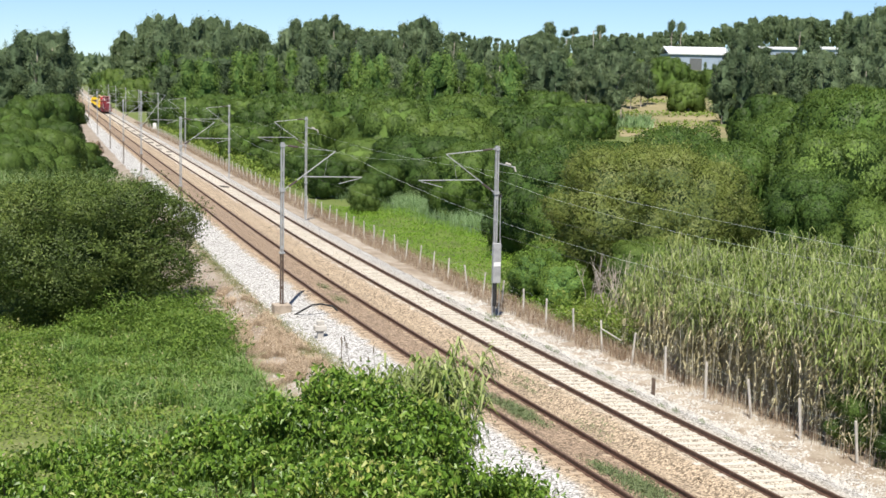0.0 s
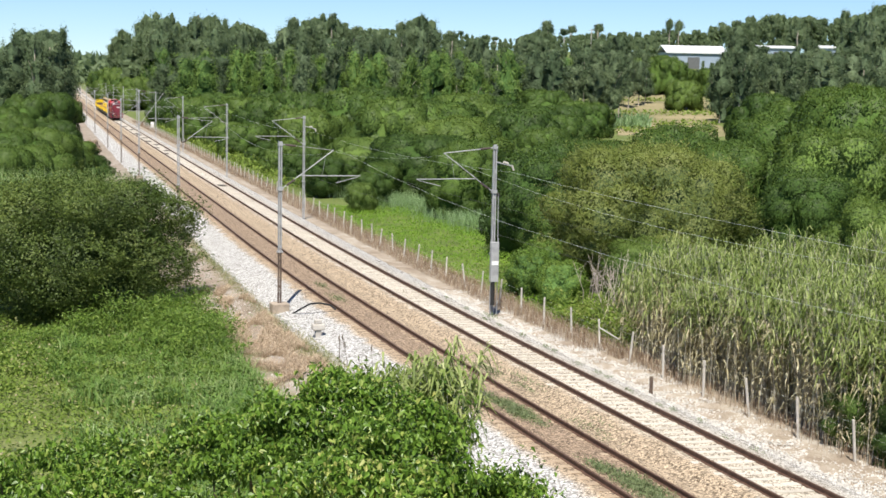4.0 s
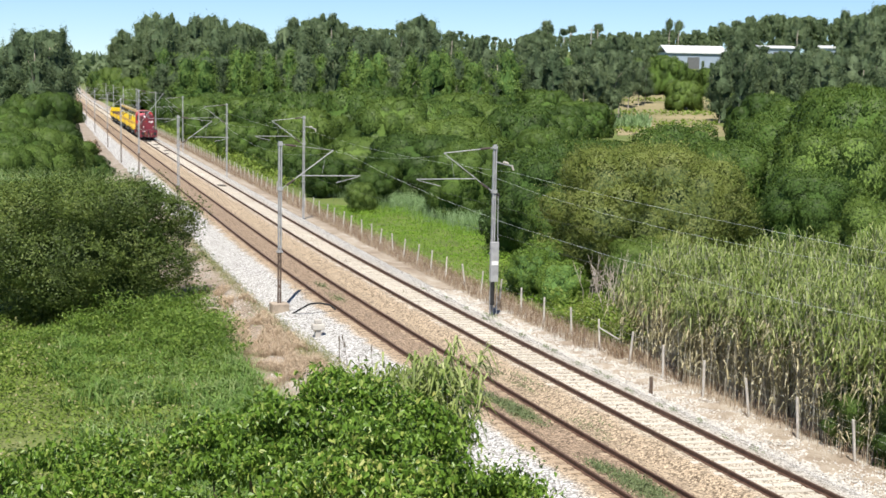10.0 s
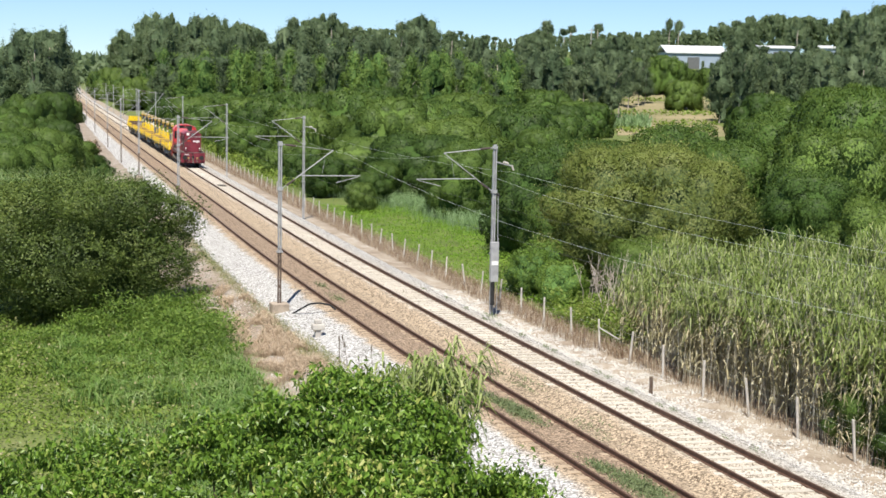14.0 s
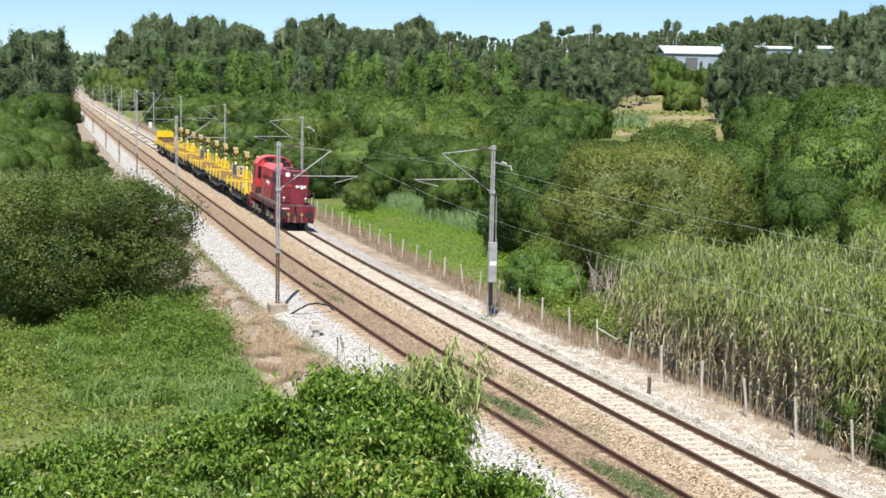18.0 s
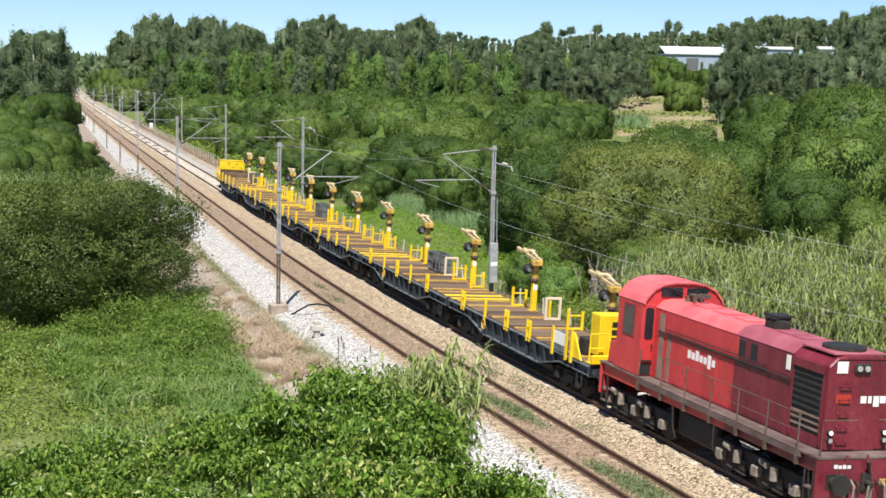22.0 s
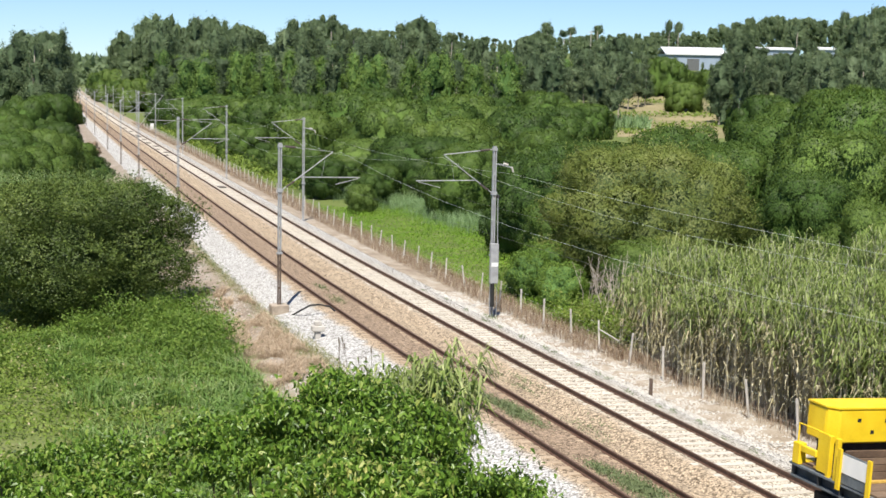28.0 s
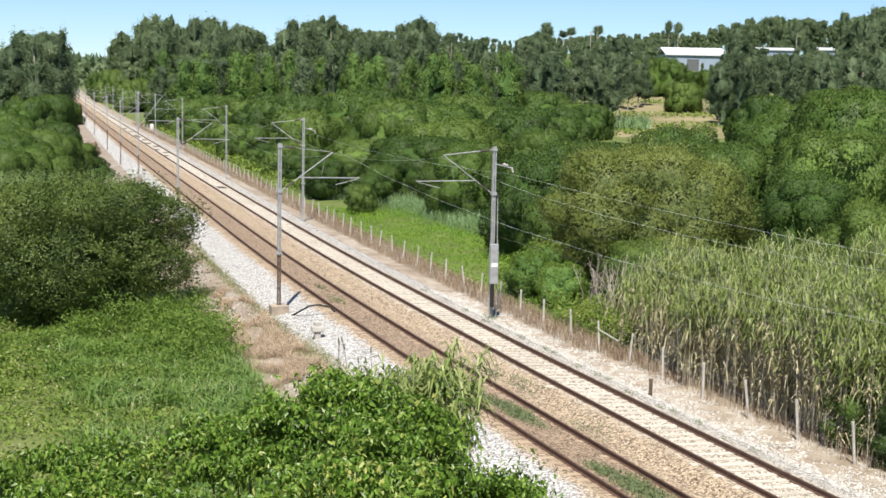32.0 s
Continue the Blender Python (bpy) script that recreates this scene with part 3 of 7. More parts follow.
def column_skin(blobs, shrink, cols=16, rows=18):
    """A ragged column round the tufts of a tall tree."""
    b = np.asarray(blobs, float)
    z0, z1 = (b[:, 2] - b[:, 3] * b[:, 4]).min(), (b[:, 2] + b[:, 3] * b[:, 4]).max()
    zz, th = np.meshgrid(np.linspace(z1, z0, rows), np.linspace(0, 2 * np.pi, cols, endpoint=False), indexing="ij")
    r = np.full(zz.shape, 0.12)
    for x, y, z, rr, q in b:
        s2 = rr * rr - ((zz - z) / q) ** 2
        pr, pp = x * np.cos(th) + y * np.sin(th), -x * np.sin(th) + y * np.cos(th)
        r = np.maximum(r, np.where(s2 > pp * pp, pr + np.sqrt(np.maximum(s2 - pp * pp, 0)), 0))
    r = r * shrink * (1 + 0.06 * np.sin(th * 7 + zz * 3))
    return np.stack([r * np.cos(th), r * np.sin(th), zz], -1).reshape(-1, 3), net(rows, cols)


def crown_leaves(blobs, n, size, gen, flat=0.35, hang=0.0, ragged=0.10, folded=False, inside=0.85, hole=0.0):
    """A crown of overlapping blobs (x, y, z, r, squash): leaves near their surface, larger sprays inside."""
    blobs = np.asarray(blobs, float)
    area = blobs[:, 3] ** 2

    def shell(k, r0, r1, rag):
        pick = gen.choice(len(blobs), k, p=area / area.sum())
        d = unit(gen.normal(size=(k, 3)))
        d[:, 2] = np.where(d[:, 2] < -0.45, -d[:, 2], d[:, 2])
        r = blobs[pick, 3] * (r1 - (r1 - r0) * gen.random(k) ** 2.0) * (1 + rag * gen.normal(size=k))
        p = blobs[pick, :3] + d * r[:, None] * np.stack([np.ones(k), np.ones(k), blobs[pick, 4]], 1)
        way = unit(gen.normal(size=(k, 3)) + np.array([0, 0, -hang]))
        face = unit(d * (1 - flat) + gen.normal(size=(k, 3)) * flat + np.array([0, 0, 0.15]))
        way = unit(way - face * (way * face).sum(1, keepdims=True))
        return p, way, face, d
    p, way, face, d = shell(n, inside, 1.06, ragged)
    if hole:
        # gaps between the shoots
        full = np.sin(p[:, 0] * 5.3 + 2 * np.sin(p[:, 2] * 4.1)) * np.sin(p[:, 1] * 3.9 + p[:, 2] * 5.7 + 1.3 * np.sin(p[:, 0] * 3.1)) < 1 - hole
        p, way, face, d = p[full], way[full], face[full], d[full]
        n = len(p)
    ln = size * gen.uniform(0.6, 1.35, n)
    if folded:
        v, f = folded_leaves(p, way, face, ln, ln * gen.uniform(0.42, 0.66, n))
    else:
        v, f = sprays(p, way, face, ln, ln * gen.uniform(0.6, 0.9, n))
    return v, f, np.repeat(d, len(v) // n, 0)


def leafy(name, v, f, material, parent=None, label="", category="", kind="", outs=None, own=0.5):
    ob = new(name, array_mesh(name, v, f, material, outs=outs, own=own))
    if parent is not None:
        ob.parent = parent
    return tagged(ob, label, category, "", kind)


# ---- ground ----
def make_ground():
    u = np.linspace(-1, 1, 201)
    ax = 3600 * np.sinh(6.2 * u) / np.sinh(6.2)
    gx, gy = np.meshgrid(ax, ax + 60, indexing="ij")
    v = np.stack([gx, gy, ground_z(gx, gy)], -1).reshape(-1, 3)
    n = len(u)
    i = (np.arange(n - 1)[:, None] * n + np.arange(n - 1)).ravel()
    f = np.stack([i, i + n, i + n + 1, i + 1], 1)
    tagged(new("ground", array_mesh("ground", v, f, M_SOIL, True)), "grassy green and brown open ground", "ground", "", "structure")


def strip(name, profile, s_vals, material, label, category, tilts=None, kind="structure", rough=0.0):
    """A bed laid along the track: profile of (off, z) from left to right, with the offset stored for its material."""
    off = np.array([p[0] for p in profile])
    z = np.array([p[1] for p in profile])
    s = np.asarray(s_vals, float)
    ss, oo = np.meshgrid(s, off, indexing="ij")
    tl = np.where(oo < -SPACING / 2, -SPACING, 0.0)
    v = on(ss, oo, np.broadcast_to(z, ss.shape), tl)
    if rough:
        jig = rng.normal(0, rough, ss.shape)
        jig[:, [0, -1]] = 0
        v[..., 2] += jig
    v = v.reshape(-1, 3)
    k = len(off)
    i = (np.arange(len(s) - 1)[:, None] * k + np.arange(k - 1)).ravel()
    f = np.stack([i, i + 1, i + k + 1, i + k], 1)
    me = array_mesh(name, v, f, material, True)
    at = me.attributes.new("across", "FLOAT", "POINT")
    at.data.foreach_set("value", oo.ravel().astype(np.float32))
    return tagged(new(name, me), label, category, "", kind)


S_NEAR = np.concatenate([np.arange(-160, 24, 4.0), np.arange(24, 120, 0.5), np.arange(120, 300, 3.0), np.arange(300, 1301, 25.0)])


def make_bed():
    prof = [(-7.9, -1.15), (-7.5, -0.68), (-6.9, -0.58), (-6.2, -0.42), (-5.6, -0.26), (-5.2, -0.20), (-4.95, -0.18), (-4.4, -0.165), (-3.85, -0.16), (-3.3, -0.165), (-2.75, -0.18),
            (-2.3, -0.24), (-1.95, -0.27), (-1.6, -0.25), (-1.36, -0.162), (-0.98, -0.158), (-0.76, -0.193), (0, -0.205), (0.76, -0.193), (0.98, -0.158), (1.36, -0.165), (1.6, -0.24), (2.1, -0.36), (2.7, -0.52), (3.2, -0.62), (3.5, -1.1)]
    strip("ballast_bed", prof, S_NEAR, M_BALLAST, "broken stone ballast, cream and rust brown, under two railway tracks", "ballast", rough=0.009)
    strip("path", [(-11.5, -1.6), (-10.9, -1.25), (-10.0, -0.95), (-9.0, -0.80), (-8.2, -0.72), (-7.6, -0.67), (-7.2, -0.68), (-7.0, -1.0)], S_NEAR, M_DRY,
          "dry earth and gravel service path beside the track", "path", rough=0.02)
    strip("verge", [(2.9, -1.1), (3.1, -0.58), (3.6, -0.62), (4.2, -0.66), (4.8, -0.70), (5.6, -0.78), (6.3, -0.88), (6.8, -1.2)], S_NEAR, M_RUST_SOIL,
          "reddish dry earth verge along the fence", "verge", rough=0.03)


def make_litter():
    strip("leaf_litter", [(6.0, -1.2), (6.4, -0.82), (9, -0.76), (14, -0.74), (24, -0.74), (24.6, -1.2)], np.arange(30, 68, 2.0), M_DRY, "dry leaf litter and earth under the cane", "ground", rough=0.03)


def make_stones():
    """Loose stones on the ballast nearest to the camera."""
    gen = np.random.default_rng(3)
    n = 11000
    s = 30 + 85 * gen.random(n) ** 1.4
    off = gen.uniform(-7.5, 3.3, n)
    zc = np.interp(off, [-7.5, -6.9, -6.2, -5.6, -4.95, -3.85, -2.75, -1.95, -1.2, 0, 1.2, 2.1, 3.2], [-0.68, -0.58, -0.42, -0.26, -0.18, -0.16, -0.18, -0.27, -0.195, -0.18, -0.195, -0.36, -0.62])
    p = on(s, off, zc + 0.0, np.where(off < -SPACING / 2, -SPACING, 0.0))
    base = np.array([(1, 0, 0), (0, 1, 0), (-1, 0, 0), (0, -1, 0), (0, 0, 0.8), (0, 0, -0.8)], float)
    r = gen.uniform(0.018, 0.042, n)
    jig = base[None] * gen.uniform(0.6, 1.3, (n, 6, 1)) + gen.normal(0, 0.15, (n, 6, 3))
    a = gen.uniform(0, 6.28, n)
    ca, sa = np.cos(a)[:, None], np.sin(a)[:, None]
    v = np.stack([jig[..., 0] * ca - jig[..., 1] * sa, jig[..., 0] * sa + jig[..., 1] * ca, jig[..., 2]], -1) * r[:, None, None] + p[:, None]
    tri = np.array([(0, 1, 4), (1, 2, 4), (2, 3, 4), (3, 0, 4), (1, 0, 5), (2, 1, 5), (3, 2, 5), (0, 3, 5)])
    f = (np.arange(n)[:, None, None] * 6 + tri[None]).reshape(-1, 3)
    me = array_mesh("loose_stones", v.reshape(-1, 3), f, M_BALLAST)
    at = me.attributes.new("across", "FLOAT", "POINT")
    at.data.foreach_set("value", np.repeat(off, 6).astype(np.float32))
    tagged(new("loose_stones", me), "loose broken ballast stones", "stones", "", "stuff")


RAIL = [(-0.075, -0.172), (0.075, -0.172), (0.075, -0.160), (0.014, -0.135), (0.014, -0.045), (0.036, -0.035), (0.036, -0.006), (0.028, 0.0), (-0.028, 0.0), (-0.036, -0.006), (-0.036, -0.035), (-0.014, -0.045), (-0.014, -0.135), (-0.075, -0.160)]


def make_track(middle, label, sleeper_mat):
    tr = thing("railway_track", label, "railway track", kind="structure")
    s = np.concatenate([np.arange(-160, 30, 6.0), np.arange(30, 130, 1.5), np.arange(130, 300, 6.0), np.arange(300, 1301, 25.0)])
    k = len(RAIL)
    for g in (-GAUGE / 2, GAUGE / 2):
        o = np.array([p[0] for p in RAIL]) + middle + g
        z = np.array([p[1] for p in RAIL])
        ss, oo = np.meshgrid(s, o, indexing="ij")
        v = on(ss, oo, np.broadcast_to(z, ss.shape), middle).reshape(-1, 3)
        i = (np.arange(len(s) - 1)[:, None] * k + np.arange(k)).ravel()
        j = (np.arange(len(s) - 1)[:, None] * k + (np.arange(k) + 1) % k).ravel()
        ob = new("rail", array_mesh("rail", v, np.stack([i, j, j + k, i + k], 1), M_RAIL))
        ob.parent = tr
    return tr


def make_sleepers(tr, middle, mat, first, last, far):
    """Sleepers every 0.6 m: the near ones single, the rest in one mesh."""
    out = [(-1.30, -0.20), (-1.25, -0.165), (-0.6, -0.168), (-0.45, -0.185), (0.45, -0.185), (0.6, -0.168), (1.25, -0.165), (1.30, -0.20), (1.30, -0.28), (-1.30, -0.28)]
    me = mesh_of("sleeper", Shape().prism(out, "y", -0.125, 0.125), mat)
    s = first
    while s < last:
        m = Matrix.Translation(Vector(on(s, middle, 0, middle)) - Vector(on(s))) @ along(s, 0)
        piece("sleeper", me, tr, m)
        s += 0.6
    vs, fs = np.array([tuple(v.co) for v in me.vertices]), [tuple(p.vertices) for p in me.polygons]
    rest = Shape()
    while s < far:
        m = Matrix.Translation(Vector(on(s, middle, 0, middle)) - Vector(on(s))) @ along(s, 0)
        rest.add([m @ Vector(p) for p in vs], fs)
        s += 0.6
    me2 = bpy.data.meshes.new("far_sleepers")
    me2.from_pydata(rest.v, [], rest.f)
    me2.materials.append(mat)
    ob = new("far_sleepers", me2)
    ob.parent = tr
    tagged(ob, "", "", "", "stuff")


# ---- overhead line ----
def h_beam(g, z0, z1, gap=0.026, w=0.058, d=0.085):
    """Two steel channels side by side, tied by battens across the slot between them."""
    for e in (-1, 1):
        g.box(min(e * gap, e * (gap + w)), max(e * gap, e * (gap + w)), -d, d, z0, z1)
    z = z0 + 0.2
    while z < z1:
        g.box(-gap - 0.001, gap + 0.001, -d * 0.7, d * 0.7, z, z + 0.12)
        z += 1.25
    return g


def make_mast(s, off, facing, top=7.75, lower=M_GALV, weights=False, base=False, feeder=False, lean=0.0, foot=-0.8):
    """A steel mast with its cantilever; facing: +1 when the track lies to its right."""
    m = thing("catenary_mast", "grey steel overhead line mast with tubular cantilever arm" if lower is M_GALV else "steel overhead line mast, brown below, grey above", "mast", upright(s, off), "overhead line masts")
    if facing < 0:
        m.matrix_basis = m.matrix_basis @ pose(0, 0, 0, 0, 0, 180)
    g = Shape()
    h_beam(g, foot, 2.4)
    part("lower_pole", g, lower, m)
    g = Shape()
    h_beam(g, 2.4, top)
    g.box(-0.14, 0.14, -0.13, 0.13, 2.36, 2.44)
    part("upper_pole", g, M_GALV, m)
    arm = part("top_tube", Shape().rod((0.1, 0, top - 0.15), (2.6, 0, top - 0.42), 0.026 if facing < 0 else 0.012), M_GALV, m)
    part("insulator", Shape().rod((0.25, 0, top - 0.165), (0.75, 0, top - 0.22), 0.05, 8), M_INSUL, arm, "brown ribbed insulator")
    dia = part("diagonal_tube", Shape().rod((0.1, 0, 5.45), (2.6, 0, top - 0.42), 0.028), M_GALV, m)
    part("insulator", Shape().rod((0.3, 0, 5.6), (0.72, 0, 5.88), 0.05, 8), M_INSUL, dia, "brown ribbed insulator")
    reg = part("registration_tube", Shape().rod((1.0, 0, 6.07), (3.95, 0, 6.05), 0.025), M_GALV, m)
    part("steady_arm", Shape().rod((3.85, 0, 6.0), (2.75, 0, 5.72), 0.016), M_GALV, reg)
    part("drop_bracket", Shape().rod((2.05, 0, 6.07), (2.2, 0, top - 0.75), 0.006), M_GALV, reg)
    part("clamp", Shape().box(-0.12, 0.13, -0.12, 0.12, 5.36, 5.52), M_GALV, m)
    part("clamp", Shape().box(-0.11, 0.12, -0.11, 0.11, top - 0.22, top - 0.08), M_GALV, m)
    if feeder:
        br = part("rear_bracket", Shape().rod((-0.1, 0, top - 0.85), (-0.95, 0, top - 1.05), 0.035), M_GALV, m)
        part("insulator", Shape().rod((-0.45, 0, top - 0.85), (-0.7, 0, top - 0.92), 0.06, 8).rod((-0.9, 0, top - 1.0), (-0.98, 0, top - 1.25), 0.045, 8), M_CONCRETE, br, "pale insulator")
    if weights:
        box = part("weight_guard", Shape().box(-0.2, 0.2, 0.14, 0.38, 1.05, 3.0), M_GALV, m, "grey sheet steel guard round the tension weights", 0.02)
        part("plate", Shape().box(-0.17, 0.17, 0.383, 0.392, 1.88, 2.08), M_WHITE, box, "white plate")
        part("weight_stack", Shape().rod((0.06, 0.28, -0.1), (0.06, 0.28, 1.1), 0.1, 10), M_BLACK, m, "black tension weights")
        part("tension_wire", Shape().rod((-0.17, 0.22, 3.0), (-0.15, 0.18, 5.4), 0.02), M_GALV, m)
        part("guide_rod", Shape().rod((-0.2, 0.2, -0.6), (-0.2, 0.2, 3.2), 0.018), M_GALV, m)
        part("pulley", Shape().rod((-0.15, 0.12, 5.3), (-0.15, 0.2, 5.3), 0.09, 12), M_DARK, m)
    if base:
        fd = part("foundation", Shape().box(-0.42, 0.42, -0.42, 0.42, -0.85, -0.1), M_OLDSTONE, m, "weathered concrete foundation block", 0.03)
        part("footing", Shape().box(-0.75, 0.75, -0.65, 0.65, -0.95, -0.58), M_OLDSTONE, fd, "", 0.03)
    return m


R_MASTS = [(23.5, 3.0), (71.1, 3.05), (118.7, 2.95), (166.6, 2.95), (219.5, 3.2), (272, 3.3), (325, 3.2), (378, 3.2), (432, 3.2), (486, 3.2)]
L_MASTS = [(13.0, -7.1), (73.4, -7.04), (115.8, -7.35), (161.2, -7.2), (193.1, -7.3), (231.8, -7.2), (285, -7.2), (338, -7.2), (391, -7.2), (445, -7.2)]


def make_masts():
    for i, (s, off) in enumerate(R_MASTS[1:], 1):
        make_mast(s, off, -1, top=7.72, weights=(i == 1), feeder=(i in (1, 2)))
    for i, (s, off) in enumerate(L_MASTS[1:], 1):
        make_mast(s, off, 1, top=9.2 if i == 3 else 7.72, lower=M_RUSTED, base=(i < 4))


def wire(name, pts, r, label):
    ob = tagged(new(name, mesh_of(name, Shape().tube(pts, r, 4), M_THIN if name == "contact_wire" else M_WIRE)), label, "wire", "overhead wires")
    return ob


def sagging(a, b, sag, n=8):
    a, b = Vector(a), Vector(b)
    return [a.lerp(b, i / n) - Vector((0, 0, 4 * sag * (i / n) * (1 - i / n))) for i in range(n + 1)]


def make_wires():
    for masts, mid in (([(-24.0, 3.0)] + R_MASTS, 0.35), ([(-45.0, -7.1)] + L_MASTS, -SPACING - 0.2)):
        con, mes, fee = [], [], []
        for (s0, o0), (s1, o1) in zip(masts[:-1], masts[1:]):
            st = 0.2 if masts.index((s0, o0)) % 2 else -0.2
            con += sagging(on(s0, mid + st, 5.5), on(s1, mid - st, 5.5), 0.05, 4)[:-1]
            mes += sagging(on(s0, mid, 7.2), on(s1, mid, 7.2), 1.4 if s1 - s0 > 50 else 1.1, 8)[:-1]
            far = 0.95 if mid > 0 else -0.95
            fee += sagging(on(s0, o0 + far, 6.45), on(s1, o1 + far, 6.45), 0.35, 8)[:-1]
        wire("contact_wire", con, 0.0038, "thin copper contact wire over the track")
        wire("messenger_wire", mes, 0.0038, "sagging messenger wire over the track")
        if mid > 0:
            wire("feeder_wire", fee, 0.005, "grey feeder wire beside the masts")


# ---- fence ----
def make_fence():
    fence = thing("fence", "wire fence on pale concrete posts along the railway", "fence", kind="")
    gen = random.Random(5)
    me = mesh_of("post", Shape().box(-0.038, 0.038, -0.038, 0.038, -0.95, 0.69), M_CONCRETE, 0.01)
    s = 40.35
    tops = []
    while s < 330:
        off = 4.85 + gen.uniform(-0.06, 0.06)
        m = upright(s, off, -0.1) @ pose(0, 0, 0, gen.uniform(-6, 6), gen.uniform(-6, 6), gen.uniform(0, 90))
        piece("post", me, fence, m)
        tops.append((s, off))
        s += 3.12 + gen.uniform(-0.05, 0.05)
    for h in (-0.55, -0.25, 0.05, 0.3, 0.52):
        part("wire", Shape().tube([tuple(on(a, b, h)) for a, b in tops], 0.0016, 3), M_WIRE, fence)
    part("brace", Shape().rod(on(62.3, 4.85, 0.3), on(60.4, 4.95, 0.1), 0.03), M_CONCRETE, fence)


def small_trackside():
    box = thing("trackside_cabinet", "small white equipment cabinet beside the far track", "cabinet", upright(315.5, 5.9, -0.8))
    body = part("body", Shape().box(-0.36, 0.36, -0.25, 0.25, 0.3, 1.5), M_WHITE, box, "", 0.03)
    part("door", Shape().box(-0.3, 0.3, -0.27, -0.252, 0.4, 1.4), M_WHITE, body)
    part("plinth", Shape().box(-0.4, 0.4, -0.3, 0.3, -0.3, 0.3), M_CONCRETE, box)
    for s, o, w in ((148, 0.1, 0.8), (206, -0.45, 0.5), (214, 0.4, 0.6), (222, -0.4, 0.6), (232, 0.3, 0.9), (243, -0.1, 1.3), (256, 0.2, 1.0), (268, 0.0, 1.6), (274, 0.0, 1.5), (292, 0.1, 1.2), (310, -0.1, 1.2)):
        bd = thing("crossing_board", "dark oily boards lying between the rails", "board", along(s, o, -0.13), "boards between the rails")
        for k in range(3):
            part("plank", Shape().box(-0.34 - 0.05 * k, 0.36 - 0.06 * k, -w + 0.66 * k * w, -w + (0.66 * k + 0.6) * w, -0.05, 0.05 - 0.01 * k), M_BOARD, bd, "", 0.01)
    st = thing("marker_post", "rusty short steel marker post in the ballast", "marker post", upright(53.0, 2.75))
    part("stub", Shape().box(-0.06, 0.06, -0.05, 0.05, -0.7, 0.05), M_RUSTED, st, "", 0.01)
    ax = thing("signal_equipment", "small pale concrete post with cable box beside the ballast", "cable box", upright(66.2, -6.75))
    part("pedestal", Shape().box(-0.13, 0.13, -0.13, 0.13, -0.9, -0.15), M_CONCRETE, ax, "", 0.02)
    part("box", Shape().box(-0.28, 0.28, -0.2, 0.2, -0.15, 0.1), M_CONCRETE, ax, "", 0.03)
    part("cap", Shape().box(-0.16, 0.16, -0.14, 0.14, 0.1, 0.3), M_CONCRETE, ax, "", 0.03)
    part("slab", Shape().box(-0.7, 0.75, -0.5, 0.5, -0.8, -0.66), M_CONCRETE, ax, "", 0.03)
    ca = thing("cable", "black looping cable from the mast to the track", "cable")
    pts = [on(72.5, -6.7, -0.65), on(71.5, -6.4, -0.2), on(70.8, -6.1, 0.15), on(70.6, -5.7, 0.22), on(70.5, -5.2, 0.12), on(70.4, -4.95, -0.1)]
    part("loop", Shape().tube([tuple(p) for p in pts], 0.045, 6), M_BLACK, ca)


# ---- plants ----
def taper(g, pts, radii, n=6):
    """One skin round a bent, tapering stem."""
    vs, fs = [], []
    for i, (p, r) in enumerate(zip(pts, radii)):
        d = (Vector(pts[min(i + 1, len(pts) - 1)]) - Vector(pts[max(i - 1, 0)])).normalized()
        u = Vector((1, 0, 0)) if abs(d.z) > 0.5 else Vector((0, 0, 1))
        u = (u - d * u.dot(d)).normalized()
        w = d.cross(u)
        vs += [Vector(p) + (u * math.cos(6.2832 * k / n) + w * math.sin(6.2832 * k / n)) * r for k in range(n)]
        if i:
            a = (i - 1) * n
            fs += [(a + k, a + (k + 1) % n, a + n + (k + 1) % n, a + n + k) for k in range(n)]
    return g.add(vs, fs + [tuple(range(len(vs) - n, len(vs)))])


def limb_tree(parent, height, spread, gen, bark, trunk_r=0.2, limbs=6, lean=0.1, first=0.25):
    """A tapered trunk that divides into limbs."""
    pts, rs, p, k = [Vector((0, 0, -0.4))], [trunk_r * 1.25], Vector((0, 0, 0)), 6
    for i in range(k):
        p = p + Vector((gen.uniform(-1, 1) * lean * height / k, gen.uniform(-1, 1) * lean * height / k, height * 0.75 / k))
        pts.append(p)
        rs.append(trunk_r * 0.85 ** (i + 1))
    trunk = part("trunk", taper(Shape(), pts, rs, 7), bark, parent, "", 0, True)
    for i in range(limbs):
        a0 = 1 + int(k * first) + i % max(1, k - int(k * first))
        q, r = pts[min(a0, k)], rs[min(a0, k)]
        a = 6.28 * i / limbs + gen.uniform(-0.5, 0.5)
        e = q + Vector((math.cos(a) * spread * gen.uniform(0.5, 0.9), math.sin(a) * spread * gen.uniform(0.5, 0.9), height * gen.uniform(0.12, 0.35)))
        mid = q.lerp(e, 0.5) + Vector((0, 0, 0.06 * height))
        part("limb", taper(Shape(), [q, mid, e], [r * 0.6, r * 0.4, r * 0.1], 5), bark, trunk, "", 0, True)


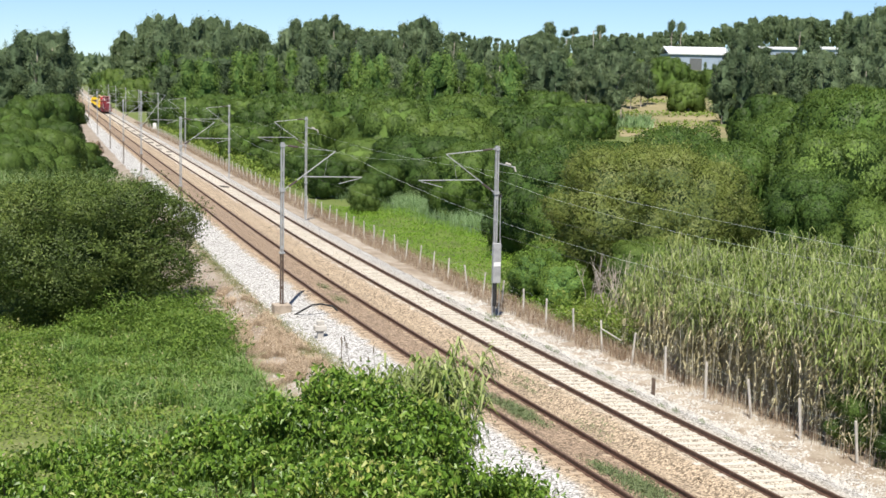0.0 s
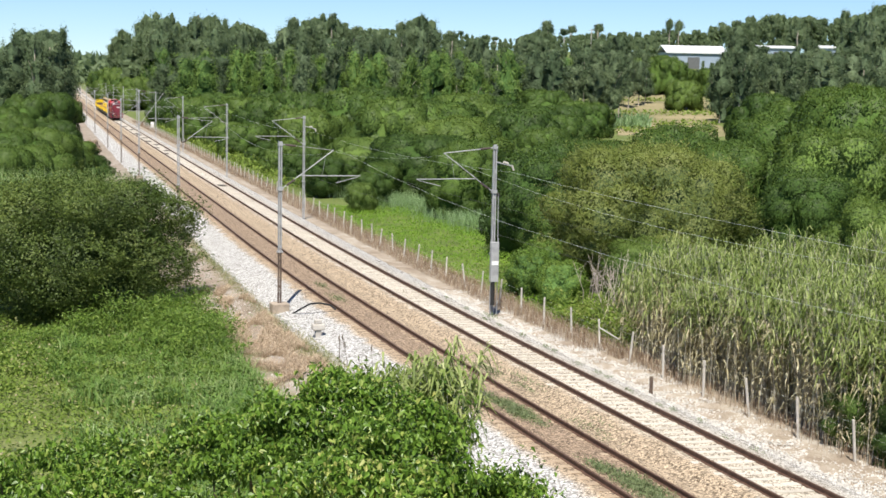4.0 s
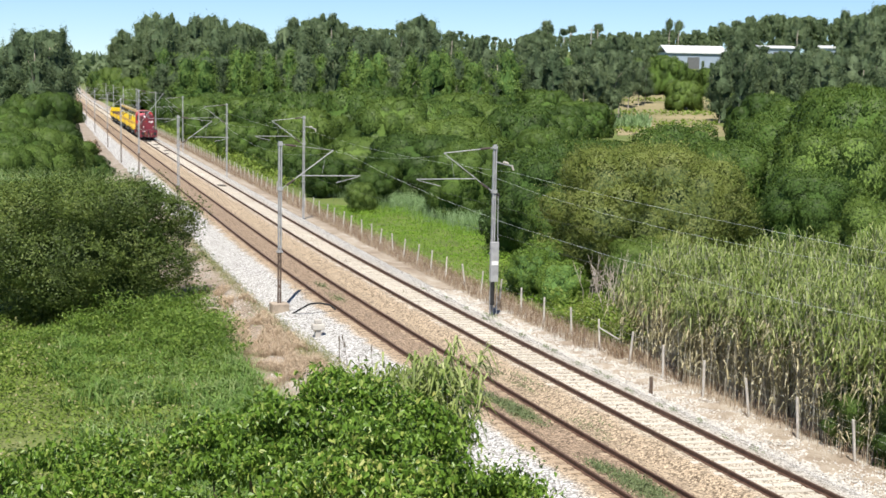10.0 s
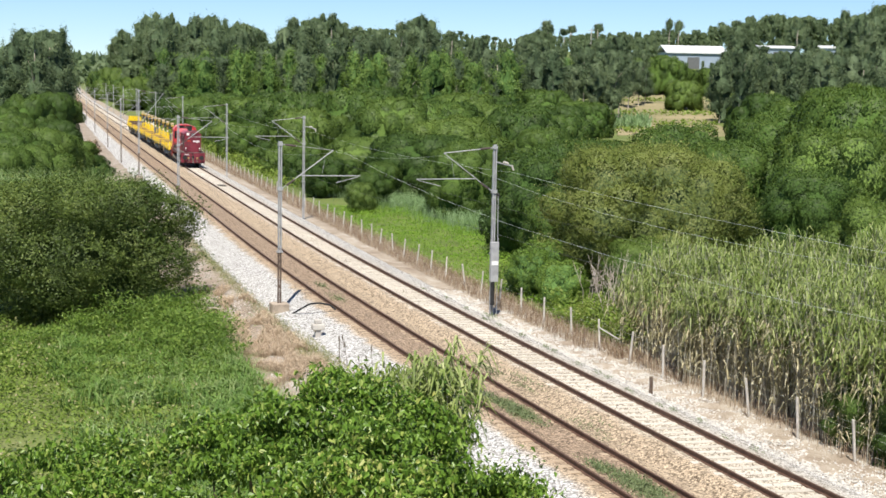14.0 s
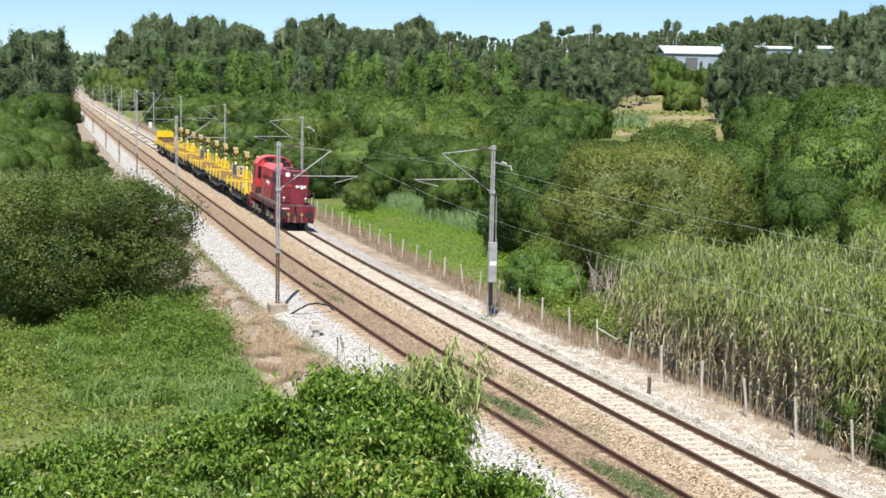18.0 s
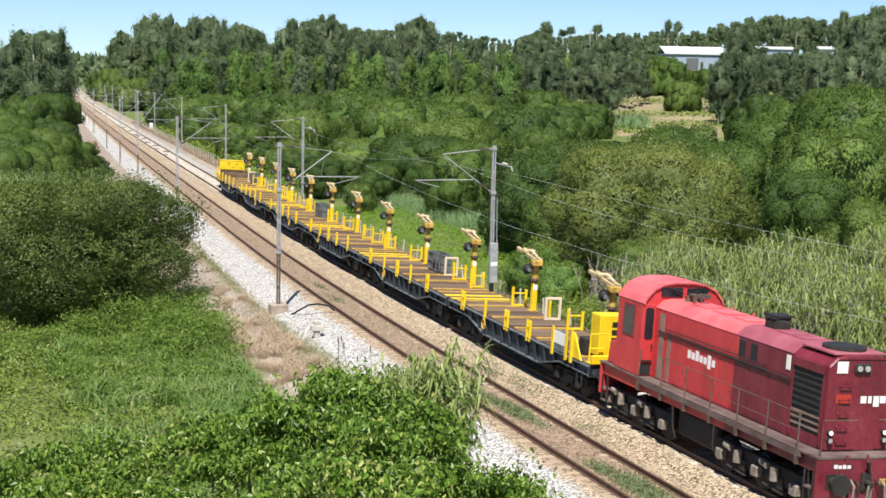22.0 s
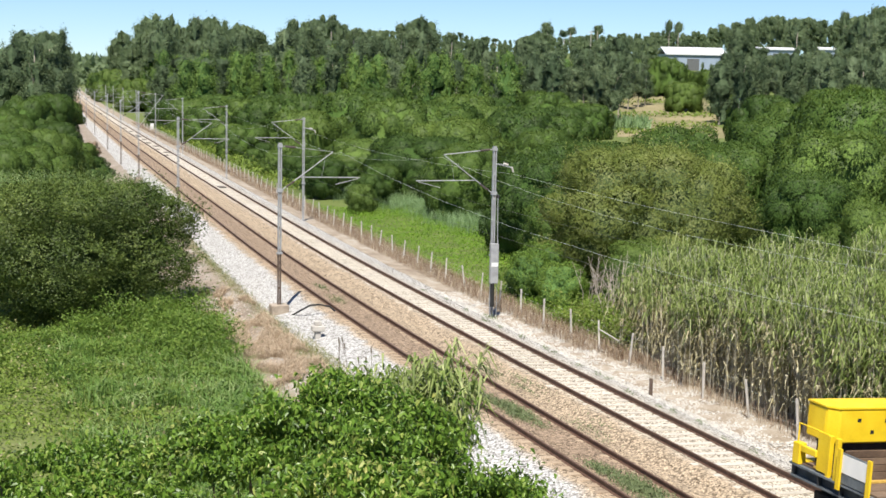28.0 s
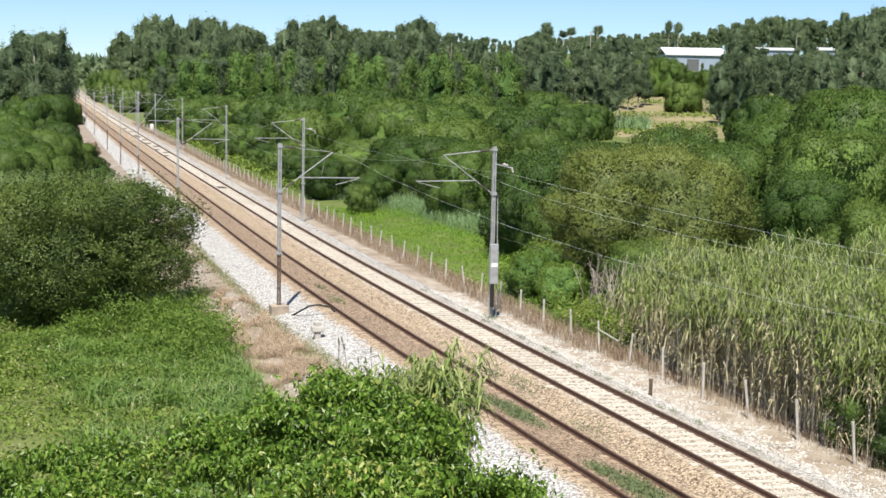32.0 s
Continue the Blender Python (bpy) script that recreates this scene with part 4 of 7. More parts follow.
def cloud_tree(name, label, height, radius, n, size, mat, mass, seed, bark=M_BARK, low=0.1, billows=40, r=(0.2, 0.34), category="shrub", heart=0.84, ragged=0.05, narrow=0.75, own=0.24, limbs=5, twigs=0, flat=0.8, rise=0.2, hole=0.0, deep=0.06, lie=1.7, belly=0.36):
    """A crown of many small leaves over overlapping billows, thinning outwards, round a heart, painted dark in the
    bushes for the shade inside.
    """
    gen, npg = random.Random(seed), np.random.default_rng(seed)
    t = thing(name, label, category)
    limb_tree(t, height * 0.85, radius * 0.85, gen, bark, 0.022 * height, limbs)
    bl = []
    for i in range(billows):
        # spread evenly over the dome by the golden angle, a few inside it
        a, u = 2.39996 * i + gen.uniform(-0.35, 0.35), 1 - 0.45 * gen.random() ** 2
        z = low + (0.97 - low) * ((i + 0.5) / billows) ** 0.85 + gen.uniform(-0.04, 0.04)
        wide = math.sqrt(max(0.06, 1 - ((z - belly) / (1.04 - belly)) ** 2))
        rr = radius * gen.uniform(*r)
        d = max(0.0, radius * wide * u - rr * 0.45)
        bl.append((math.cos(a) * d, math.sin(a) * d, min(z * height, height - rr * flat * gen.uniform(0.85, 1.3)), rr, flat * gen.uniform(0.85, 1.15)))
    b = np.asarray(bl)
    k = int(n * 3.2)
    pick = npg.choice(len(b), k, p=b[:, 3] ** 2 / (b[:, 3] ** 2).sum())
    d = unit(npg.normal(size=(k, 3)))
    sunk = np.where(npg.random(k) < 0.8, -deep * npg.random(k), ragged * 2.2 * npg.random(k) ** 2)
    sq = np.stack([np.ones(k), np.ones(k), b[pick, 4]], 1)
    p = b[pick, :3] + d * sq * (b[pick, 3] * (1 + sunk))[:, None]
    free = p[:, 2] > 0.02 * height
    for x, y, z, rr, q in bl:
        free &= np.linalg.norm((p - [x, y, z]) / [1, 1, q], axis=1) > rr * (0.96 - deep)
    if hole:
        free &= np.sin(p[:, 0] * 2.1 + 2 * np.sin(p[:, 2] * 1.7)) * np.sin(p[:, 1] * 2.4 + p[:, 2] * 1.9) < 1 - hole
    p, d = p[free][:n], d[free][:n]
    m = len(p)
    mid = np.array([0, 0, height * 0.3])
    ln = size * npg.uniform(0.55, 1.35, m)
    v, f = sprays(p, npg.normal(size=(m, 3)) + [0, 0, rise], npg.normal(size=(m, 3)) + lie * d, ln, ln * narrow * npg.uniform(0.7, 1.2, m))
    out = np.repeat(unit(0.65 * d + 0.35 * unit(p - mid) + [0, 0, 0.1]), 3, 0)
    if twigs:
        # leafy shoots that stick out of the crown
        j, c = npg.integers(0, m, twigs), 9
        way = unit(0.6 * d[j] + unit(p[j] - mid) * 0.5 + [0, 0, 0.45] + 0.35 * npg.normal(size=(twigs, 3)))
        run = npg.uniform(0.25, 1.0, (twigs, 1, 1)) * np.linspace(0.05, 1, c)[None, :, None]
        q = (p[j][:, None] + way[:, None] * run + 0.05 * npg.normal(size=(twigs, c, 3))).reshape(-1, 3)
        l2 = size * npg.uniform(0.6, 1.2, len(q))
        v2, f2 = sprays(q, np.repeat(way, c, 0) * 0.6 + npg.normal(size=(len(q), 3)) * 0.7, npg.normal(size=(len(q), 3)), l2, l2 * narrow)
        v, f, out = np.concatenate([v, v2]), np.concatenate([f, f2 + len(v)]), np.concatenate([out, np.repeat(unit(np.repeat(d[j], c, 0) + [0, 0, 0.3]), 3, 0)])
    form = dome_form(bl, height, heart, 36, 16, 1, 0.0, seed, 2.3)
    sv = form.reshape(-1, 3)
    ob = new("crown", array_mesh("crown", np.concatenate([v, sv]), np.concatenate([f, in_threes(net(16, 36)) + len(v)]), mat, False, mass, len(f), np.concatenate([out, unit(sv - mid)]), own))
    ob.parent = t
    return t


def tall_tree(name, label, height, radius, n, size, mat, mass, seed, bark=M_PALE_BARK, low=0.3, limbs=2, bunches=64):
    """A tall ragged tree: tufts of leaves along rising limbs, wider at half height, thin at the top."""
    gen, npg = random.Random(seed), np.random.default_rng(seed)
    t = thing(name, label, "tree")
    limb_tree(t, height * 1.15, radius * 0.7, gen, bark, 0.014 * height, limbs, 0.05, 0.4)
    bl = []
    for i in range(bunches):
        z = low + (0.95 - low) * gen.random() ** 0.8
        w = math.sin(math.pi * min(1, max(0.08, (z - low + 0.2) / (1.26 - low)))) ** 0.6
        a, d = gen.uniform(0, 6.28), radius * w * gen.uniform(0.1, 0.92)
        rr = gen.uniform(0.45, 1.3) * (1.15 - 0.4 * z)
        bl.append((math.cos(a) * d, math.sin(a) * d, z * height - rr * 0.5, rr, gen.uniform(1.2, 2.6)))
    v, f, out = crown_leaves(bl, n, size, npg, hang=0.5, ragged=0.3)
    sv, sf = column_skin(bl, 0.7)
    axis = np.array([1, 1, 0.0])
    out = unit(0.6 * out + 0.4 * unit(v * axis) + [0, 0, 0.15])
    ob = new("crown", array_mesh("crown", np.concatenate([v, sv]), np.concatenate([f, in_threes(sf) + len(v)]), mat, False, mass, len(f), np.concatenate([out, unit(sv * axis + [0, 0, 0.1])]), 0.3))
    ob.parent = t
    return t


def plant(proto, x, y, scale, turn, sink=0.0, tall=1.0):
    was = proto.matrix_basis.to_scale()
    m = pose(x, y, float(ground_z(x, y)) - sink, 0, 0, turn) @ Matrix.Diagonal((scale / was.x, scale / was.y, scale * tall / was.z, 1))
    return copy_thing(proto, m)


def settle(proto, x, y, scale, turn, tall=1.0):
    """Put the first of a kind itself in place."""
    proto.matrix_basis = pose(x, y, float(ground_z(x, y)), 0, 0, turn) @ Matrix.Diagonal((scale, scale, scale * tall, 1))


def bearing(px):
    """Slope x/y of a line of sight, by its place across the view."""
    return (px - 784) / FOCAL


def view_px(x, y):
    return 784 + FOCAL * x / y


def height_for(py, px, y):
    """Height at distance y of a line of sight by its place up the view."""
    return 10.74 - (py - 147 - 0.02 * (px - 784)) / FOCAL * y


SKYLINE = [(-40, 90), (30, 58), (60, 66), (100, 55), (118, 70), (130, 92), (190, 90), (210, 66), (232, 76), (250, 50), (290, 45), (330, 52), (360, 43), (400, 52), (455, 57), (470, 92), (510, 45),
           (545, 44), (582, 36), (610, 56), (650, 60), (700, 56), (736, 36), (770, 62), (850, 70), (905, 76), (952, 52), (975, 70), (1050, 64), (1120, 66), (1172, 60), (1210, 62), (1262, 52), (1330, 39),
           (1400, 40), (1450, 48), (1484, 42), (1532, 26), (1600, 30)]


def skyline(px):
    return float(np.interp(px, [p[0] for p in SKYLINE], [p[1] for p in SKYLINE]))


def make_woods():
    gen = random.Random(11)
    what = "dense rounded green willow shrub in the woods"
    near_mids = [cloud_tree("shrub_tree", what, 6.6, 5.4, 64000, 0.16, L_WOOD, K_WOOD, 20 + i, low=0.03, billows=46, heart=0.94, own=0.14, limbs=0, category="tree") for i in range(4)]
    mids = [cloud_tree("shrub_tree", what, 6.6, 5.4, 28000, 0.24, L_WOOD, K_WOOD, 30 + i, low=0.08, billows=40, heart=0.94, own=0.14, limbs=0, category="tree") for i in range(4)]
    talls = [tall_tree("poplar", "tall bright green tree in front of the hill", 15, r, 5000, 0.36, L_BRIGHT, K_BRIGHT, 40 + i, bunches=k, low=0.12) for i, (r, k) in enumerate(((3.4, 40), (4.2, 52), (5.0, 60)))]
    eucs = [tall_tree("eucalyptus", "tall dark ragged eucalyptus on the skyline", 20, r, 5000, 0.38, L_EUC_HAZY, K_EUC_HAZY, 50 + i, bunches=k, low=lo) for i, (r, k, lo) in enumerate(((3.6, 40, 0.3), (5.6, 66, 0.2), (4.4, 44, 0.42), (6.6, 76, 0.15), (4.8, 50, 0.3)))]
    far_v, far_f, far_n = [], [], [0]

    def join(x, y, sc, tall):
        """One more crown of the far ridge, in the joined mesh."""
        me = [o for o in eucs[gen.randrange(5)].children if o.name.startswith("crown")][0].data
        co = np.empty(len(me.vertices) * 3, np.float32)
        me.vertices.foreach_get("co", co)
        ix = np.empty(len(me.loops), np.int32)
        me.loops.foreach_get("vertex_index", ix)
        ix = np.concatenate([ix.reshape(-1, 3)[:5000:3], ix.reshape(-1, 3)[5000:]])
        a = gen.uniform(0, 6.28)
        c = co.reshape(-1, 3)
        far_v.append(np.stack([(c[:, 0] * math.cos(a) - c[:, 1] * math.sin(a)) * sc + x, (c[:, 0] * math.sin(a) + c[:, 1] * math.cos(a)) * sc + y, c[:, 2] * sc * tall + float(ground_z(x, y))], 1))
        far_f.append(ix + far_n[0])
        far_n[0] += len(c)
    used = set()

    def put(protos, x, y, sc, tall=1.0):
        p = protos[gen.randrange(len(protos))]
        if p in used:
            return plant(p, x, y, sc, gen.uniform(0, 360), 0.1, tall)
        used.add(p)
        settle(p, x, y, sc, gen.uniform(0, 360), tall)
        return p

    spots = []

    def free(x, y, gap):
        if all((x - a) ** 2 + (y - b) ** 2 > gap * gap for a, b in spots):
            spots.append((x, y))
            return True
        return False

    # the low wood between the railway and the hill
    for _ in range(6000):
        y = 100 + 235 * gen.random() ** 0.8
        x = gen.uniform(-110, 0.36 * y + 6)
        off, px = float(side(x, y)), view_px(x, y)
        near = 9 if y > 185 else 17 + 0.0 * y
        if y < 150:
            near = 20
        if y < 125:
            near = 24
        if off < near or px < 150 or px > 1680 or (1085 < px < 1265 and y > 262):
            continue
        sc, tall = gen.uniform(0.7, 1.3), gen.uniform(0.7, 1.4)
        if off < 6.2 + 5.0 * sc:
            continue
        wide = 5.6 * sc / y * FOCAL
        if 1085 - wide < px < 1262 + wide:
            tall = min(tall, (height_for(250, px, y) + 0.7) / (6.6 * sc))
            if tall < 0.3:
                continue
        if free(x, y, 8.0 + 0.009 * y):
            put(near_mids if y < 185 else mids, x, y, sc, tall)
    # bright tall trees at the foot of the hill
    for _ in range(900):
        y = gen.uniform(335, 430)
        x = gen.uniform(bearing(230), bearing(1640)) * y
        px, off = view_px(x, y), float(side(x, y))
        if off < 14 or 1090 < px < 1262:
            continue
        if free(x, y, 8.0):
            top = height_for(gen.uniform(88, 125), px, y)
            kind = talls if px < 900 and gen.random() < 0.65 else eucs
            h = 15 if kind is talls else 20
            sc = max(0.4, (top - float(ground_z(x, y))) / h)
            put(kind, x, y, min(sc, 1.1), 1.0 if sc < 1.1 else sc / 1.1)
    # scrub wood close beside the far end of the line
    for _ in range(500):
        s, o = gen.uniform(225, 470), gen.uniform(10.5, 34)
        x, y = on(s, o)[:2]
        if view_px(x, y) < 235 and free(x, y, 6.5):
            put(mids, x, y, gen.uniform(0.6, 0.85) if o < 15 else gen.uniform(0.8, 1.2), gen.uniform(0.85, 1.2))
    for _ in range(90):
        y = gen.uniform(440, 950)
        px = gen.uniform(138, 250)
        x = bearing(px) * y
        if float(side(x, y)) > 12 and free(x, y, 9):
            put(mids, x, y, gen.uniform(0.9, 1.6), gen.uniform(0.9, 1.4))
    # the wooded ridge that makes the skyline
    for y0, drop, s0, s1 in ((480, 26, 10, 20), (590, 10, 9, 18), (760, 2, 7, 12)):
        px = 185.0
        while px < 1640:
            px += gen.uniform(s0, s1)
            y = y0 + gen.uniform(-35, 35)
            x = bearing(px) * y
            if float(side(x, y)) < 16 or (1090 < px < 1262 and y < 520):
                continue
            top = height_for(skyline(px) + drop * gen.uniform(0.2, 1.6), px, y)
            if y < 700 and (1150 < px < 1282 or 1322 < px < 1480):
                top = min(top, height_for(gen.uniform(94, 106) if px > 1300 else gen.uniform(106, 122), px, y))
            gz = float(ground_z(x, y))
            if top - gz < 4:
                continue
            (put if y < 540 else lambda k, *a: join(*a))(talls if y < 540 and px < 1000 and gen.random() < 0.3 else eucs, x, y, min(1.25, (top - gz) / 18), max(1.0, (top - gz) / 22.5) * gen.uniform(0.9, 1.06))
    leafy("ridge_woodland", np.concatenate(far_v), np.concatenate(far_f), L_EUC_HAZY, None, "dark eucalyptus and pine wood along the ridge", "woods", "stuff")
    for px, py, y in ((1285, 62, 600), (1300, 70, 585), (1296, 90, 560), (1415, 78, 600), (1425, 84, 590), (1482, 60, 600), (1500, 66, 590), (1312, 84, 560), (1530, 60, 580)):
        x = bearing(px) * y
        gz = float(ground_z(x, y))
        put(eucs, x, y, (height_for(py, px, y) - gz) / 17.8)
    for px, py, y in ((1201, 146, 398), (1150, 124, 505), (1258, 128, 500), (1105, 122, 490), (1215, 130, 520), (1292, 168, 372), (1310, 180, 350), (1278, 150, 420), (1243, 126, 560), (1160, 118, 560), (1192, 130, 555), (1216, 132, 570), (1265, 120, 565), (1140, 118, 540)):
        x = bearing(px) * y
        gz = float(ground_z(x, y))
        rise = height_for(py, px, y) - gz
        sc = max(0.5, rise / 8.2)
        put(mids, x, y, sc, rise / (6.5 * sc))
    for px, py, y in ((1128, 98, 545), (1146, 102, 560), (1163, 108, 570), (1112, 96, 540), (1068, 108, 400), (1086, 112, 410), (1104, 106, 405), (1122, 118, 412), (1134, 130, 420), (1252, 122, 405), (1266, 116, 395), (1282, 126, 385)):
        x = bearing(px) * y
        put([eucs[0], eucs[2], eucs[4]], x, y, 0.62, (height_for(py, px, y) - float(ground_z(x, y))) / (18.6 * 0.62))
    for _ in range(160):
        px, y = gen.uniform(1128, 1296), gen.uniform(455, 615)
        x = bearing(px) * y
        if free(x, y, 7.5):
            rise = height_for(gen.uniform(124, 136) if 1168 < px < 1274 else gen.uniform(102, 126), px, y) - float(ground_z(x, y))
            if rise > 2.5:
                put(eucs, x, y, 0.75, rise / (18.6 * 0.75)) if gen.random() < 0.4 else put(mids, x, y, max(0.7, rise / 8.5), rise / (6.5 * max(0.7, rise / 8.5)))
    # tall trees left of the line
    for px, py, y in ((-30, 88, 395), (4, 90, 370), (30, 66, 380), (50, 66, 360), (72, 58, 385), (94, 57, 365), (106, 62, 350), (60, 74, 330), (20, 84, 345), (86, 72, 335), (112, 84, 420), (-10, 92, 330), (38, 60, 372), (80, 62, 355)):
        x = bearing(px) * y
        put([eucs[1], eucs[3], eucs[4]], x, y, 1.0, max(0.5, (height_for(py, px, y) - float(ground_z(x, y))) / 19.2))
    pines = [tall_tree("pine", "slim pine with a bare trunk and a small flat crown", 20, r, 1100, 0.42, L_EUC_HAZY, K_EUC_HAZY, 70 + i, bunches=k, low=lo, limbs=3) for i, (r, k, lo) in enumerate(((2.4, 9, 0.84), (1.7, 7, 0.86), (2.6, 14, 0.72)))]
    for px, py, y in ((276, 42, 500), (342, 44, 505), (381, 46, 495), (516, 38, 500), (583, 30, 510), (622, 53, 520), (702, 50, 515), (738, 30, 500), (742, 36, 505), (790, 60, 520), (806, 60, 700), (848, 68, 720), (868, 70, 720), (956, 45, 640), (960, 52, 640), (986, 58, 720), (1001, 53, 700), (1047, 50, 690), (1172, 38, 700), (1188, 41, 700), (1291, 42, 700), (1310, 43, 705), (1396, 38, 700), (1478, 28, 690), (1530, 22, 690), (1512, 36, 690), (1545, 32, 700)):
        x = bearing(px) * y
        rise = height_for(py, px, y) - float(ground_z(x, y))
        put(pines, x, y, 1.0, rise / 19.4)
    # shrubs left of the line
    for px, py, y in ((-60, 200, 170), (0, 182, 225), (45, 162, 250), (88, 156, 285), (112, 166, 330), (-30, 240, 138), (22, 226, 142), (70, 219, 150), (95, 232, 158), (100, 205, 200), (20, 200, 190), (60, 250, 128), (0, 250, 124), (126, 240, 185), (135, 262, 160)):
        x = bearing(px) * y
        rise = height_for(py + 12, px, y) - float(ground_z(x, y))
        sc = max(0.7, rise / (6.5 * 1.25))
        put(near_mids, x, y, sc, rise / (6.5 * sc))
    # hills in the far distance
    npg = np.random.default_rng(8)
    n = 26000
    px = npg.uniform(-60, 1640, n)
    y = npg.uniform(1500, 2300, n)
    top = 10.74 + 0.0 * y
    base = np.interp(px, [-60, 120, 200, 460, 800, 1000, 1640], [36, 36, 32, 26, 20, 20, 20])
    z = base * npg.uniform(0.0, 1.0, n) * y / 1900
    p = np.stack([(px - 784) / FOCAL * y, y, z], 1)
    v, f = sprays(p, npg.normal(size=(n, 3)) + [0, 0, 1.0], npg.normal(size=(n, 3)) + [0, -1, 0.6], npg.uniform(5, 11, n), npg.uniform(5, 9, n))
    leafy("far_woodland", v, f, L_EUC_HAZY, None, "far wooded hills on the horizon", "woods", "stuff")


def make_near_plants():
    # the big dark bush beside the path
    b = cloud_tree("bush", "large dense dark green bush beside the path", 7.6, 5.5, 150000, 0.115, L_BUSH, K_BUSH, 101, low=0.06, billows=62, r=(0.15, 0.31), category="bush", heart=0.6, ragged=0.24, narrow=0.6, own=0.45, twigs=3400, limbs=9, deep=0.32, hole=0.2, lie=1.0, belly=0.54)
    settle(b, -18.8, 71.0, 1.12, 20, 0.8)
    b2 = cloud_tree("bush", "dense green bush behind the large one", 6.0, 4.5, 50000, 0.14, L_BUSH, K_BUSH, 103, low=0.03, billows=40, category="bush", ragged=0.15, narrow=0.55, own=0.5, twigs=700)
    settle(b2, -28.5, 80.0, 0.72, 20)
    # olive-coloured willow behind the fence and the shrubs beside it
    w = cloud_tree("willow", "olive-green willow with a wide loose crown", 8.3, 6.2, 130000, 0.145, L_OLIVE, K_OLIVE, 105, low=0.14, billows=64, r=(0.14, 0.27), bark=M_PALE_BARK, category="tree", heart=0.82, ragged=0.2, narrow=0.5, own=0.2, twigs=2600, limbs=12, hole=0.04, rise=0.4, deep=0.1, lie=1.5, belly=0.42)
    settle(w, 11.4, 79, 1.0, 0)
    d = cloud_tree("shrub", "dark green shrub behind the fence", 6.2, 3.4, 46000, 0.13, L_WOOD, K_WOOD, 107, low=0.02, billows=44, heart=0.92, ragged=0.12, narrow=0.65, own=0.3, twigs=300, limbs=3)
    settle(d, 7.2, 86, 0.75, 0)
    plant(d, 1.4, 119, 0.95, 90)
    plant(d, 6.6, 93, 1.1, 200)
    plant(d, 23.0, 74, 0.9, 250)
    plant(d, 14.0, 44.8, 0.42, 130)
    plant(d, 14.6, 42.2, 0.36, 30)
    for s, o, sc in ((67, 10.6, 0.5), (73, 12, 0.6), (71, 10.8, 0.5)):
        x, y = on(s, o)[:2]
        plant(d, x, y, sc, s * 31 % 360)
    for i in range(14):
        x, y = on(127 + 5.2 * i, 9.6 + 2.2 * (i % 3))[:2]
        plant(d, x, y, 0.42 + 0.08 * (i % 4), i * 67 % 360)
    for x, y, sc in ((28, 100, 1.4), (34, 112, 1.5), (22, 108, 1.2), (14, 108, 1.0), (40, 122, 1.55), (30, 124, 1.5), (20, 122, 1.3), (10, 118, 1.1), (46, 134, 1.5), (33, 92, 1.2), (24, 92, 1.0), (37, 104, 1.4)):
        plant(d, x, y, sc, x * 37 % 360)


def make_pole():
    x, y = bearing(1035) * 560, 560
    t = thing("utility_pole", "thin grey utility pole standing above the trees", "pole", pose(x, y, float(ground_z(x, y))))
    high = height_for(56, 1035, y) - float(ground_z(x, y))
    shaft = part("shaft", Shape().rod((0, 0, -0.5), (0, 0, high), 0.22, 8, 0.14), M_CONCRETE, t)
    part("cross_arm", Shape().box(-1.1, 1.1, -0.08, 0.08, high - 0.9, high - 0.72), M_CONCRETE, shaft)


def make_bright_shrubs():
    g = cloud_tree("shrub", "bright green leafy shrub in the meadow beside the fence", 3.2, 2.0, 14000, 0.1, L_SHRUB, K_BRIGHT, 113, low=0.03, billows=34, limbs=3, ragged=0.15, narrow=0.65, own=0.5)
    settle(g, 4.7, 75.5, 0.85, 0)
    plant(g, 6.3, 73.5, 0.75, 100)
    plant(g, 5.7, 78.0, 0.9, 200)


def make_red_shrub():
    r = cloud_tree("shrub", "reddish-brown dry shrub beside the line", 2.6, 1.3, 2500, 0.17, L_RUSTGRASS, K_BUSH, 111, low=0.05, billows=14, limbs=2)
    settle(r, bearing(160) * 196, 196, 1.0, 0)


def weeds(name, s0, s1, o0, o1, n, size, high, mat, seed, label, tilt=0.6, power=1.0):
    """A low tangle of leaves over a stretch beside the track."""
    gen = np.random.default_rng(seed)
    s, o = gen.uniform(s0, s1, n), o0 + (o1 - o0) * gen.random(n) ** power
    p = on(s, o)
    bare = np.sin(p[:, 0] * 0.7 + 1.7 * np.sin(p[:, 1] * 0.45)) * np.sin(p[:, 1] * 0.9 + 1.4 * np.sin(p[:, 0] * 0.6)) + 0.25 * gen.normal(size=n)
    p = p[bare > -0.62]
    n = len(p)
    lump = 0.5 + 0.5 * np.sin(p[:, 0] * 0.9 + 2 * np.sin(p[:, 1] * 0.5)) * np.sin(p[:, 1] * 0.8 + 1.3 * np.sin(p[:, 0] * 0.4))
    p[:, 2] = ground_z(p[:, 0], p[:, 1]) + high * (0.25 + 0.75 * lump) * gen.random(n) ** 0.6
    way = unit(gen.normal(size=(n, 3)) * [1, 1, 0.5] + [0, 0, tilt])
    v, f = leaves(p, way, gen.normal(size=(n, 3)) * 0.5 + [0, 0, 1], size * gen.uniform(0.5, 1.4, n), size * gen.uniform(0.35, 0.75, n))
    return leafy(name, v, f, mat, None, label, "plants", "stuff")


